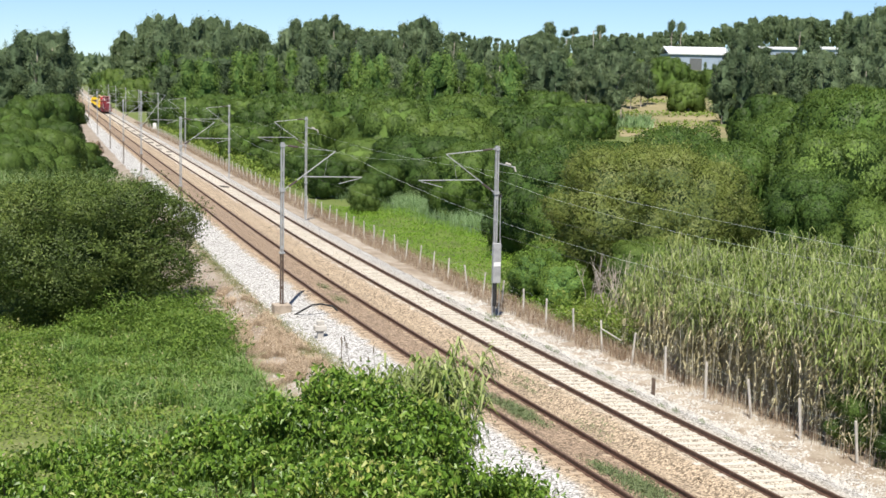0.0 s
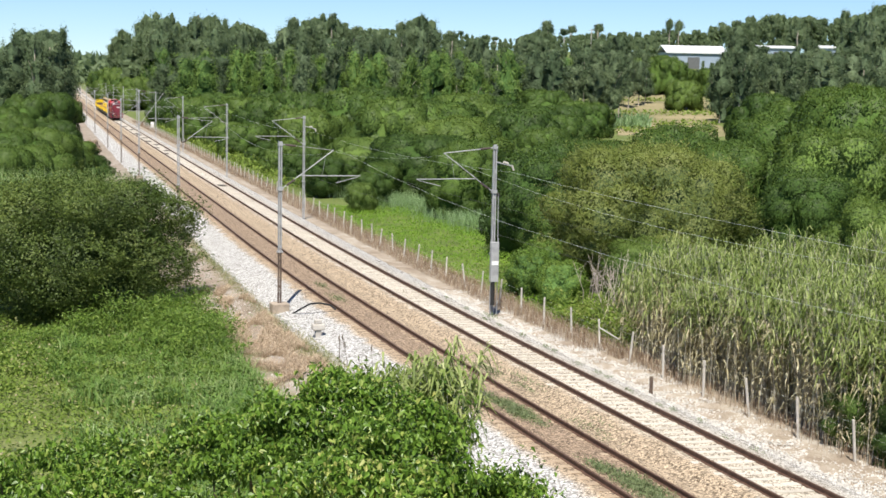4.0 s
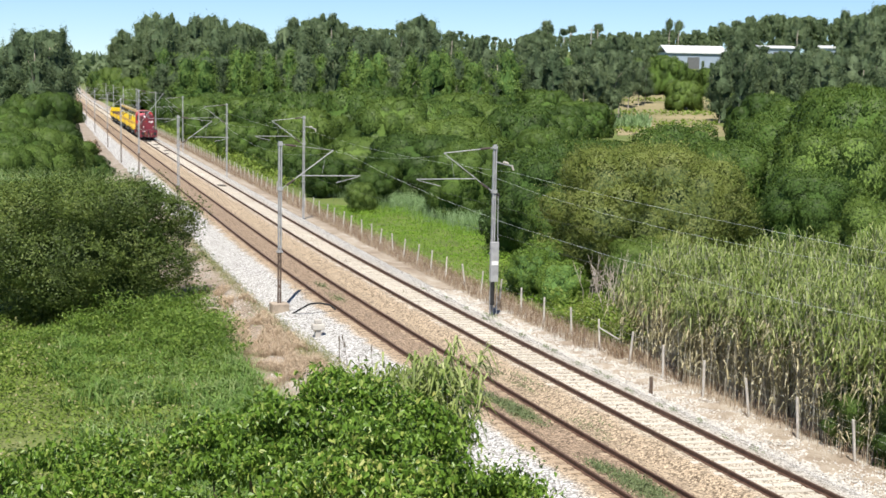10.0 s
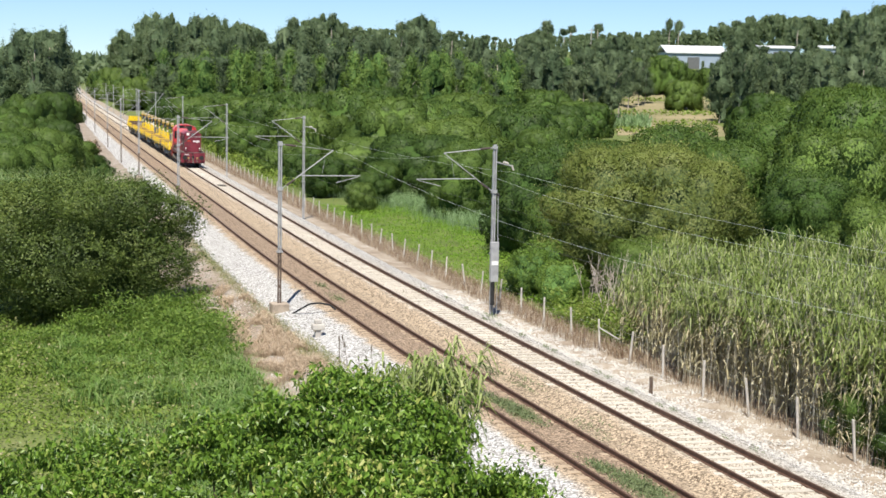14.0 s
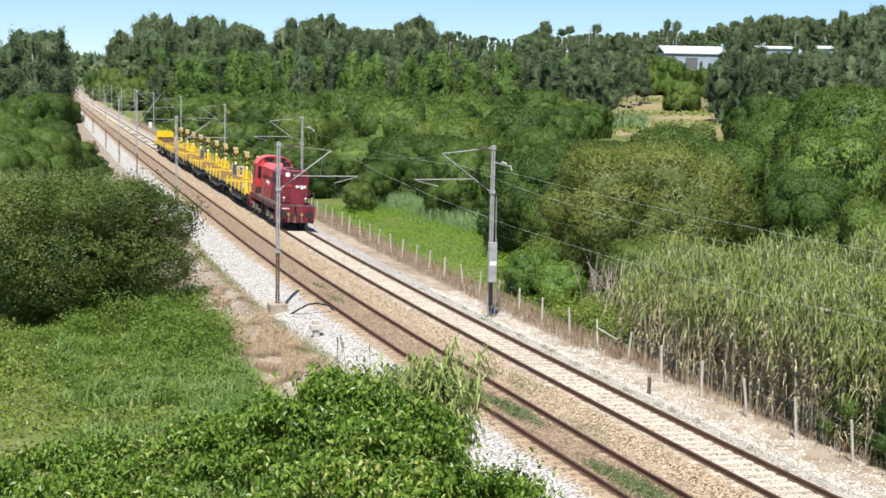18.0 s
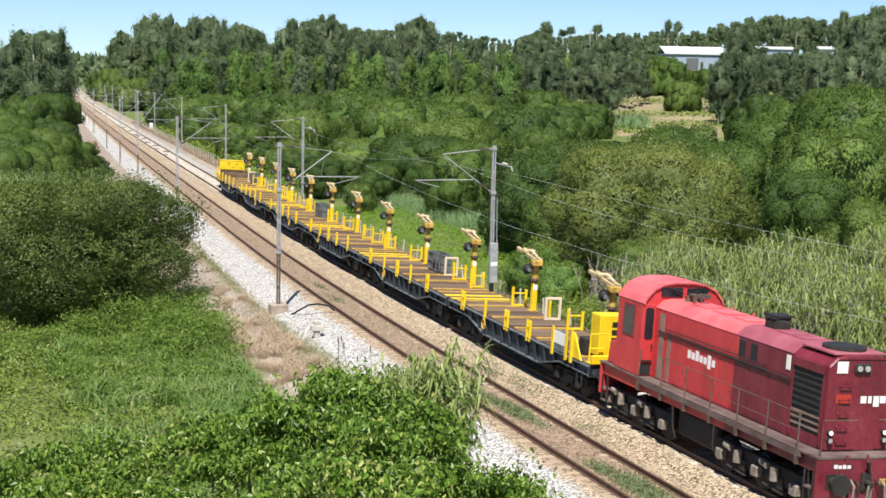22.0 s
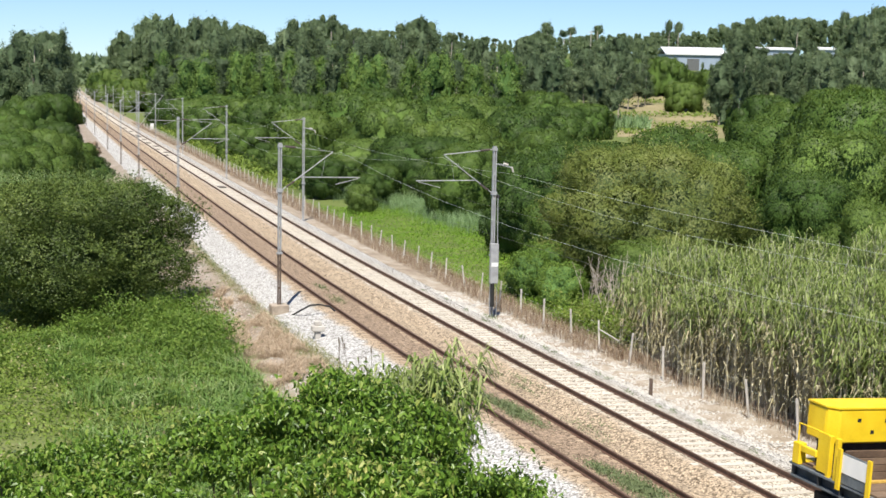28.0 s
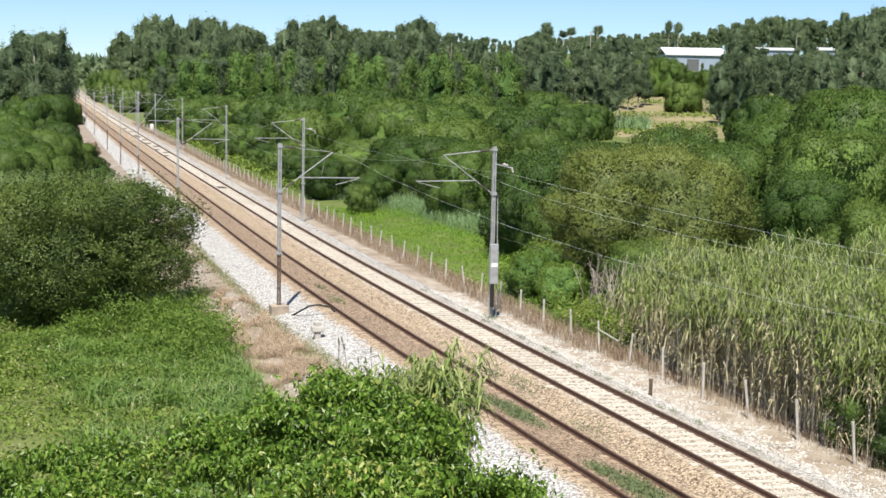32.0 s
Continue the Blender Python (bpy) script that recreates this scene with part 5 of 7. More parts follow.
def blades(name, s, o, high, width, mat, seed, label, droop=0.5):
    """Grass blades of three joints at the given places."""
    gen = np.random.default_rng(seed)
    n = len(s)
    p = on(s, o)
    zb = np.maximum(ground_z(p[:, 0], p[:, 1]), np.interp(o, [-11.4, -10, -7, -6.9, 3.0, 3.1, 5.6, 6.4], [-1.6, -0.95, -0.66, -9, -9, -0.58, -0.78, -0.9]))
    p[:, 2] = zb - 0.03
    h = high * gen.uniform(0.5, 1.3, n)[:, None]
    a = gen.uniform(0, 6.28, n)
    lean = np.stack([np.cos(a), np.sin(a), 0 * a], 1) * gen.uniform(0.1, droop, n)[:, None]
    side_ = np.stack([-np.sin(a), np.cos(a), 0 * a], 1) * width / 2
    up = np.array([0, 0, 1.0])
    m = p + (up + lean * 0.4) * h * 0.55
    t = p + (up * (1 - 0.25 * droop) + lean * 1.3) * h
    v = np.stack([p - side_, p + side_, m + side_ * 0.8, m - side_ * 0.8, t], 1).reshape(-1, 3)
    i = np.arange(n)[:, None] * 5
    f = np.concatenate([np.concatenate([i, i + 1, i + 2], 1), np.concatenate([i, i + 2, i + 3], 1), np.concatenate([i + 3, i + 2, i + 4], 1)])
    return leafy(name, v, f, mat, None, label, "grass", "stuff")


def canes(name, places, high, seed, label, n_leaf=14, base_leaf=0.35, leaf=0.6, wide=0.05, straw=0.45, thick=0.019):
    """A stand of giant cane: thin bent stems with long drooping blades, green above and straw below."""
    gen = np.random.default_rng(seed)
    p0 = places
    n = len(p0)
    h = high * gen.uniform(0.75, 1.1, n) * (1 + 0.16 * np.sin(p0[:, 0] * 1.1 + 0.7 * np.sin(p0[:, 1])) * np.cos(p0[:, 1] * 0.8))
    a = gen.uniform(0, 6.28, n)
    lean = np.stack([np.cos(a), np.sin(a)], 1) * gen.uniform(0.02, 0.22, n)[:, None]

    def at(t):
        q = np.empty((n, 3))
        q[:, :2] = p0[:, :2] + lean * (h * t ** 1.8)[:, None]
        q[:, 2] = p0[:, 2] + h * t * (1 - 0.06 * t)
        return q
    vs, fs = [], []
    for t in (0, 0.35, 0.7, 1.0):
        q = at(np.full(n, t))
        r = thick * (1 - 0.7 * t)
        for j in range(3):
            vs.append(q + [r * math.cos(2.1 * j), r * math.sin(2.1 * j), 0])
    V = np.stack(vs, 1).reshape(-1, 3)
    i = np.arange(n)[:, None] * 12
    for k in range(3):
        for j in range(3):
            fs.append(np.concatenate([i + 3 * k + j, i + 3 * k + (j + 1) % 3, i + 3 * k + 3 + (j + 1) % 3, i + 3 * k + 3 + j], 1))
    leafy(name + "_stems", V, np.concatenate(fs), L_CANE, None, "dry pale stems of " + label, "cane", "stuff")
    green, dry = [], []
    for r in range(n_leaf):
        t = base_leaf + (1 - base_leaf) * gen.random(n) ** 0.7
        q = at(t)
        b = gen.uniform(0, 6.28, n)
        out = np.stack([np.cos(b), np.sin(b), np.full(n, 0.0)], 1)
        ln = (leaf * gen.uniform(0.6, 1.3, n))[:, None]
        m = q + (out * 0.5 + [0, 0, 0.5]) * ln * 0.6
        e = q + (out * 0.85 + np.stack([0 * b, 0 * b, gen.uniform(-1.0, 0.35, n)], 1)) * ln
        w = np.cross(out, [0, 0, 1.0]) * wide / 2
        five = np.stack([q - w * 0.6, q + w * 0.6, m + w, m - w, e], 1)
        old = gen.random(n) > (t - straw) * 3.0 + 0.45
        green.append(five[~old])
        dry.append(five[old])
    for tag, five, mat in (("_leaves", green, L_REED), ("_dry_leaves", dry, L_STRAW)):
        V = np.concatenate(five).reshape(-1, 3)
        i = np.arange(len(V) // 5)[:, None] * 5
        F = np.concatenate([np.concatenate([i, i + 1, i + 2], 1), np.concatenate([i, i + 2, i + 3], 1), np.concatenate([i + 3, i + 2, i + 4], 1)])
        leafy(name + tag, V, F, mat, None, ("long green drooping leaves of " if mat is L_REED else "straw-coloured dead leaves of ") + label, "cane", "stuff")


def make_low_plants():
    gen = np.random.default_rng(21)
    weeds("weeds", 28, 80, -10.6, -34, 120000, 0.15, 0.62, L_WEED, 31, "bright green weeds and low grass covering the field", tilt=0.35)
    weeds("weed_patch", 34, 76, -12, -36, 9000, 0.13, 0.85, L_VERGE, 32, "yellowed brown weeds scattered over the field", tilt=0.7)
    weeds("meadow", 62, 131, 6.0, 25, 120000, 0.12, 0.8, L_MEADOW, 33, "bright green creeping plants behind the fence", tilt=0.3)
    k, n = 200, 46000
    pick = gen.integers(0, k, n)
    ks, ko = 74 - 12 * gen.random(k) ** 1.7, gen.uniform(-21, -10.3, k)
    kh = gen.uniform(0.4, 1.2, k) * (1 + 0.9 * gen.random(k) ** 3) * np.interp(ks, [62, 72], [0.55, 1.15])
    # a thicker stand under the bush's edge
    ks[:60], ko[:60], kh[:60] = gen.uniform(66, 80, 60), -10.3 - 3.2 * gen.random(60), gen.uniform(0.8, 1.7, 60)
    kh *= np.interp(ko, [-18.5, -16.0], [0.3, 1.0])
    up = gen.random(n) ** 0.6
    p = on(ks[pick] + gen.normal(0, 0.3, n) * (0.5 + up), ko[pick] + gen.normal(0, 0.3, n) * (0.5 + up))
    p[:, 2] = ground_z(p[:, 0], p[:, 1]) + kh[pick] * up
    v, f = leaves(p, gen.normal(size=(n, 3)) * [1, 1, 0.5] + [0, 0, 0.5], gen.normal(size=(n, 3)) * 0.6 + [0, 0, 1], gen.uniform(0.1, 0.26, n), gen.uniform(0.035, 0.075, n))
    leafy("herbs", v, f, L_SHRUB, None, "tall lush green herbs in front of the bush", "plants", "stuff")
    n = 26000
    blades("tall_reeds", gen.uniform(94, 112, n), gen.uniform(-38, -12.2, n), 5.4, 0.07, L_GRASS, 44, "pale green reeds and tall grass behind the bush", droop=0.7)
    n = 17000
    ks, ko = gen.uniform(40, 74, 260), -10.5 - 7.0 * gen.random(260) ** 2.0
    k = gen.integers(0, 260, n)
    blades("field_grass", ks[k] + gen.normal(0, 0.4, n), np.minimum(ko[k] - 0.3 + gen.normal(0, 0.35, n), -10.5), 0.85, 0.045, L_HERB, 35, "tall lush green grass at the edge of the field", droop=1.1)
    n = 70000
    s, o = 59 + 23 * gen.random(n), gen.uniform(-10.6, -7.7, n)
    s[:9000], o[:9000] = gen.uniform(46, 60, 9000), gen.normal(-10.35, 0.25, 9000)
    s[9000:14000], o[9000:14000] = gen.uniform(82, 124, 5000), gen.uniform(-11.0, -9.0, 5000)
    grown = np.sin(s * 1.1 + 2 * np.sin(o * 1.8)) * np.sin(o * 2.2 + 1.5 * np.sin(s * 0.8)) > np.interp(s, [46, 58, 61, 72, 84], [-0.4, -0.1, -0.25, -0.05, 0.3])
    s, o = s[grown], o[grown]
    blades("path_grass", s, o, 0.5, 0.015, L_DRYGRASS, 36, "dry straw-coloured grass along the path", droop=0.9)
    n = 15000
    s, o = 69 + 40 * gen.random(n), gen.normal(-7.75, 0.22, n)
    s[:8000], o[:8000] = gen.normal(62, 3.6, 8000), gen.normal(-7.7, 0.4, 8000)
    blades("verge_grass", s, np.minimum(o, -7.05), 0.32, 0.016, L_VERGE, 45, "short yellow-green grass between path and gravel")
    weeds("scrub", 150, 330, 6.3, 13, 12000, 0.4, 1.9, L_WEED, 39, "green scrub between the fence and the wood", tilt=0.4)
    weeds("brambles", 61.5, 71, 5.7, 8.4, 7000, 0.15, 2.1, L_WEED, 47, "green brambles and weeds behind the fence", tilt=0.4)
    n = 52000
    s = 36 + 324 * gen.random(n) ** 1.7
    s = s[(s > 60) | (gen.random(n) < 0.12 + 0.02 * np.maximum(s - 44, 0))]
    n = len(s)
    blades("fence_grass", s, gen.uniform(np.where(s > 62, 4.05, 4.6), 6.5, n), 0.55, 0.014, L_RUSTGRASS, 37, "dry straw and rust coloured grass along the fence")
    n = 15000
    s = gen.uniform(108, 158, n)
    o = np.interp(s, [108, 130, 158], [17.5, 15.0, 12.0]) + gen.normal(0, 1.6, n)
    blades("marsh_grass", s, o, 1.25, 0.03, L_MARSH, 38, "pale blue-green marsh grass in front of the wood")
    # grass between the rails and on the shoulders
    cs = [(50.2, -3.75, 1.7, 0.36, 3400), (52.4, -4.0, 1.2, 0.3, 900), (48.3, -3.6, 0.8, 0.2, 120), (41.0, -3.75, 1.7, 0.42, 3800), (42.9, -4.0, 0.9, 0.25, 900), (38.9, -3.6, 1.0, 0.3, 500), (57.0, -2.2, 1.5, 0.35, 500), (54.0, -1.9, 2.0, 0.3, 350), (47.6, -2.1, 1.6, 0.4, 260), (74.5, -3.9, 1.6, 0.3, 400), (79.0, -3.7, 1.2, 0.25, 250), (69.0, 2.3, 0.9, 0.3, 200), (92.0, -7.6, 14, 0.3, 1600), (70.0, -7.9, 5, 0.5, 1500), (110, -7.6, 12, 0.3, 900)]
    cs += [(a, 1.75 + 0.2 * math.sin(a * 7), 0.35, 0.12, 45) for a in (44, 45.5, 47.8, 49.4, 50.2, 52.6, 54.9, 55.8, 57.5, 60.3, 61.2, 64.0, 66.5, 68.2, 71.3, 74.8, 78.0)]
    s = np.concatenate([gen.normal(a, c / 2, k) for a, b, c, d, k in cs])
    o = np.concatenate([gen.normal(b, d / 1.6, k) for a, b, c, d, k in cs])
    p = on(s, o, 0, np.where(o < -SPACING / 2, -SPACING, 0.0))
    p[:, 2] += np.where(o > 1.4, -0.27, np.where(o > -5.2, -0.19, 0)) + np.where(o > -5.2, 0, np.interp(o, [-8.6, -7.5, -5.6], [-0.74, -0.68, -0.28])) + gen.uniform(0, 0.07, len(s))
    v, f = leaves(p, gen.normal(size=(len(s), 3)) * [1, 1, 0.4] + [0, 0, 0.6], gen.normal(size=(len(s), 3)) * 0.4 + [0, 0, 1], gen.uniform(0.05, 0.15, len(s)), gen.uniform(0.015, 0.04, len(s)))
    leafy("track_grass", v, f, L_TRACKGRASS, None, "tufts of dull green grass growing in the ballast", "grass", "stuff")
    # rubble on the verge
    n = 24000
    s, o = gen.uniform(36, 80, n), 2.5 + 2.9 * gen.random(n) ** 1.25
    p = on(s, o, np.interp(o, [2.4, 3.1, 4.2, 5.6], [-0.45, -0.58, -0.66, -0.78]))
    base = np.array([(1, 0, 0), (0, 1, 0), (-1, 0, 0), (0, -1, 0), (0, 0, 0.8), (0, 0, -0.8)], float)
    v = (base[None] * gen.uniform(0.5, 1.4, (n, 6, 1)) + gen.normal(0, 0.2, (n, 6, 3))) * (0.018 + 0.045 * gen.random(n) ** 4)[:, None, None] + p[:, None]
    tri = np.array([(0, 1, 4), (1, 2, 4), (2, 3, 4), (3, 0, 4), (1, 0, 5), (2, 1, 5), (3, 2, 5), (0, 3, 5)])
    leafy("rubble", v.reshape(-1, 3), (np.arange(n)[:, None, None] * 6 + tri[None]).reshape(-1, 3), M_STONE, None, "pale rubble and stones on the verge", "stones", "stuff")
    # pebbles on the path
    n = 3500
    o = gen.uniform(-10.6, -7.4, n)
    p = on(gen.uniform(42, 80, n), o, np.interp(o, [-10.9, -10, -9, -8.2, -7.6], [-1.25, -0.95, -0.8, -0.72, -0.67]))
    v = (base[None] * gen.uniform(0.5, 1.4, (n, 6, 1)) + gen.normal(0, 0.2, (n, 6, 3))) * (0.02 + 0.045 * gen.random(n) ** 3)[:, None, None] + p[:, None]
    leafy("pebbles", v.reshape(-1, 3), (np.arange(n)[:, None, None] * 6 + tri[None]).reshape(-1, 3), M_STONE, None, "pale pebbles strewn over the path", "stones", "stuff")
    # cane thicket behind the fence, in clumps
    k, n = 120, 3900
    cs, co = gen.uniform(32, 67, k), 6.2 + 15 * gen.random(k) ** 1.8
    pick = gen.integers(0, k, n)
    p = on(cs[pick] + gen.normal(0, 0.4, n), np.maximum(co[pick] + gen.normal(0, 0.42, n), 5.5))
    p = np.concatenate([p, on(gen.uniform(34, 66, 330), gen.uniform(5.7, 7.8, 330))])
    p[:, 2] = ground_z(p[:, 0], p[:, 1])
    at_px = view_px(p[:, 0], p[:, 1])
    p = p[at_px > 1125 + gen.uniform(-25, 25, len(p))]
    at_px = view_px(p[:, 0], p[:, 1])
    lid = height_for(432, at_px, p[:, 1]) - p[:, 2]
    high = np.minimum(np.minimum(5.0, lid), np.interp(at_px, [1060, 1250], [2.8, 5.0]))
    front = side(p[:, 0], p[:, 1]) < 7.6
    canes("cane_thicket", p[~front], high[~front], 41, "a tall cane thicket behind the fence", n_leaf=26, base_leaf=0.08, straw=0.45, leaf=0.72, thick=0.023)
    twice = np.concatenate([p[front], p[front] + gen.normal(0, 0.2, (int(front.sum()), 3)) * [1, 1, 0]])
    canes("cane_front", twice, np.tile(high[front], 2) * 0.94, 46, "the thicket's edge with dry lower stems", n_leaf=21, base_leaf=0.12, straw=0.66, leaf=0.5, thick=0.017)
    # dead seed stalks at the edge of the gravel
    for i in range(9):
        q = on(55.5 + 0.8 * i + 0.4 * gen.random(), -6.9 + gen.normal(0, 0.25), -0.72)
        h = gen.uniform(0.6, 1.0)
        t = thing("dry_stalk", "dark brown dead seed stalk on the gravel", "plant", pose(*[float(c) for c in q], float(gen.uniform(-9, 9)), float(gen.uniform(-9, 9))), "dry stalks")
        part("stem", Shape().rod((0, 0, -0.1), (0, 0, h), 0.012, 5, 0.008), M_BARK, t)
        part("seed_head", Shape().ball((0, 0, h + 0.1), 0.045, 6, (0.7, 0.7, 3.2)), M_BARK, t)
    # bare twigs at the foot of the willow
    for i in range(34):
        s, o = 65.8 + 4.2 * gen.random(), 6.9 + 1.9 * gen.random()
        q = on(s, o)
        q[2] = float(ground_z(q[0], q[1]))
        e = q + np.array([gen.normal(0, 0.6), gen.normal(0, 0.5), gen.uniform(2.2, 3.9)])
        mid = (q + e) / 2 + gen.normal(0, 0.2, 3)
        t = thing("dead_branch", "bare grey dead branch at the foot of the willow", "branch", group="dead branches")
        stick = part("stick", taper(Shape(), [Vector(q), Vector(mid), Vector(e)], [0.02, 0.014, 0.006], 5), M_PALE_BARK, t, "", 0, True)
        for k in range(3):
            b = Vector(mid).lerp(Vector(e), gen.uniform(0, 0.7))
            tip = b + Vector((gen.normal(0, 0.45), gen.normal(0, 0.35), gen.uniform(0.2, 0.9)))
            part("twig", taper(Shape(), [b, b.lerp(tip, 0.5) + Vector((0.04, 0, 0.05)), tip], [0.01, 0.007, 0.003], 4), M_PALE_BARK, stick)


def make_foreground():
    """The leafy bush on the bank just below the camera, with cane growing through its far side."""
    npg, gen = np.random.default_rng(61), random.Random(61)
    t = thing("foreground_bush", "leafy green climbing bush with broad shiny leaves", "bush")
    bl = []
    for i in range(150):
        px = gen.uniform(-20, 955) if i < 125 else gen.uniform(560, 900)
        top = float(np.interp(px, [-20, 80, 200, 300, 420, 520, 640, 780, 850, 890, 940, 965], [822, 795, 775, 748, 715, 672, 655, 700, 850, 832, 818, 850])) + 16 * math.sin(px * 0.045) * math.sin(px * 0.017 + 1)
        down = gen.random() ** 1.3
        py = top + down * 190
        y = 15.0 - 3.2 * down + gen.uniform(-0.7, 0.5)
        r = gen.uniform(0.18, 0.36)
        bl.append((bearing(px) * y, y, height_for(py, px, y) - r, r, 0.8))
    v, f, out = crown_leaves(bl, 58000, 0.068, npg, hole=0.62, flat=0.7, hang=1.9, inside=0.35, ragged=0.36, folded=True)
    leafy("leaves", v, f, L_VINE, t)
    g = Shape()
    for x, y, z, r, q in bl[::3]:
        b = Vector((x * 0.8 - 0.2, y + 0.3, float(ground_z(x, y)) - 0.1))
        e = Vector((x, y, z - 0.6 * r))
        mid = b.lerp(e, 0.55) + Vector((gen.uniform(-0.2, 0.2), gen.uniform(-0.2, 0.2), 0.1))
        g.rod(b, mid, 0.03, 5, 0.02).rod(mid, e, 0.02, 5, 0.008)
    part("stems", g, M_BARK, t)
    pts = []
    for i in range(230):
        px = 640 + 178 * npg.random()
        y = npg.uniform(15.2, 16.4)
        pts.append((bearing(px) * y, y, 0))
    p = np.array(pts)
    top = height_for(640, 770, 15.8)
    p[:, 2] = top - 2.2
    canes("bank_cane", p, 2.25, 63, "cane on the bank", n_leaf=24, base_leaf=0.2, leaf=0.3, wide=0.03, straw=0.1, thick=0.006)


def make_warehouses():
    def hall(px0, px1, y, top, low, deep, label):
        x0, x1 = bearing(px0) * y, bearing(px1) * y
        zt, zl = height_for(top, (px0 + px1) / 2, y), height_for(low, (px0 + px1) / 2, y)
        h = thing("warehouse", label, "warehouse", pose((x0 + x1) / 2, y, 0), "warehouses")
        w = (x1 - x0) / 2
        zb = float(ground_z((x0 + x1) / 2, y)) - 2
        eave = zl + (zt - zl) * 0.68
        part("wall", Shape().box(-w, w, 0, deep, min(zb, zl), eave), M_WALLBLUE, h)
        part("roof", Shape().prism([(-0.6, eave - 0.1), (deep / 2, zt - 0.6), (deep + 0.6, eave - 0.1), (deep + 0.6, eave + 0.25), (deep / 2, zt - 0.1), (-0.6, eave + 0.3)], "x", -w - 0.5, w + 0.5), M_ROOFWHITE, h, "white metal roof")
        part("eaves_trim", Shape().box(-w - 0.5, w + 0.5, -0.75, -0.6, eave - 0.5, eave + 0.3), M_ROOFWHITE, h)
        part("door", Shape().box(-w * 0.3, w * 0.1, -0.08, -0.01, min(zb, zl) + 1, eave - 2.2), M_GREYBOX, h)
    hall(1168, 1274, 640, 84, 126, 30, "large warehouse with pale blue walls and a white roof")
    hall(1332, 1398, 690, 84, 99, 30, "white-roofed warehouse among trees")
    hall(1436, 1466, 700, 84, 99, 26, "white-roofed warehouse among trees")


def make_clearing():
    """A dry field on the slope, draped over the ground."""
    nu, nv = 30, 40
    u, w = np.meshgrid(np.linspace(0, 1, nu), np.linspace(0, 1, nv), indexing="ij")
    y = 318 + 175 * w
    edge = 6 * np.sin(w * 17) + 4 * np.sin(w * 41 + 1)
    px = 1082 + edge + (190 - 20 * w + 5 * np.sin(w * 23)) * u
    x = (px - 784) / FOCAL * y
    v = np.stack([x, y, ground_z(x, y) + 0.25], -1).reshape(-1, 3)
    i = (np.arange(nu - 1)[:, None] * nv + np.arange(nv - 1)).ravel()
    tagged(new("dry_field", array_mesh("dry_field", v, np.stack([i, i + nv, i + nv + 1, i + 1], 1), M_STRAWFIELD, True)), "dry straw-coloured field on the slope", "field", "", "structure")
    gen = np.random.default_rng(71)
    n = 1500
    yy = gen.choice([332, 352, 385, 430], n) + gen.normal(0, 4, n)
    pp = gen.uniform(1085, 1262, n)
    xx = (pp - 784) / FOCAL * yy
    p = np.stack([xx, yy, ground_z(xx, yy) + gen.uniform(0, 1.2, n)], 1)
    v, f = clumps(p, gen.normal(size=(n, 3)), gen.normal(size=(n, 3)) + [0, -0.5, 1], gen.uniform(0.4, 0.9, n), gen.uniform(0.3, 0.7, n), gen)
    n = 700
    yy, pp = gen.uniform(335, 362, n), gen.uniform(1062, 1142, n)
    xx = (pp - 784) / FOCAL * yy
    q = np.stack([xx, yy, ground_z(xx, yy) + gen.uniform(0, 0.4, n)], 1)
    v2, f2 = leaves(q, gen.normal(size=(n, 3)) * [0.5, 0.5, 0.2] + [0, 0, 1], gen.normal(size=(n, 3)), gen.uniform(1.6, 3.6, n), gen.uniform(0.25, 0.5, n))
    leafy("cane_clump", v2, f2, L_MARSH, None, "grey-green clump of cane at the edge of the dry field", "cane", "stuff")
    leafy("field_scrub", v, f, L_WEED, None, "rows of green scrub in the dry field", "plants", "stuff")


make_ground()
make_bed()
make_litter()
make_masts()
make_wires()
make_fence()
small_trackside()
make_warehouses()
make_clearing()
make_woods()
make_near_plants()
make_red_shrub()
make_bright_shrubs()
make_pole()
make_low_plants()
make_foreground()


# ---- train ----
SPEED, FRONT = 17.345, 417.4        # metres a second; where the front stands at the start
LOCO, PITCH = 13.55, 15.2           # lengths over the buffers


def bogie(parent, y, axles, base, wheel_r, box_mat, high=0.72):
    g = Shape()
    half = base / 2
    for sx in (-1, 1):
        x = sx * 1.02
        g.box(x - 0.06, x + 0.06, y - half - 0.45, y + half + 0.45, 0.42, high)
        for k in range(axles - 1):
            yy = y - half + base * (k + 0.5) / (axles - 1)
            g.box(x + sx * 0.07 - 0.05, x + sx * 0.07 + 0.05, yy - 0.3, yy + 0.3, 0.3, 0.62)
    g.box(-1.0, 1.0, y - 0.25, y + 0.25, 0.45, 0.8)
    b = part("bogie", g, M_DARK, parent, "grimy black bogie frame", 0.02)
    for i in range(axles):
        yy = y - half + base * i / (axles - 1)
        part("axle", Shape().rod((-0.95, yy, wheel_r), (0.95, yy, wheel_r), 0.08, 8), M_DARK, b)
        for sx in (-1, 1):
            x = sx * GAUGE / 2
            part("wheel", Shape().rod((x - sx * 0.07, yy, wheel_r), (x + sx * 0.06, yy, wheel_r), wheel_r, 16).rod((x - sx * 0.1, yy, wheel_r), (x - sx * 0.07, yy, wheel_r), wheel_r + 0.03, 16), M_DARK, b)
            part("axlebox", Shape().box(sx * 1.06, sx * 1.26, yy - 0.16, yy + 0.16, wheel_r - 0.14, wheel_r + 0.16), box_mat, b, "", 0.03)
    return b


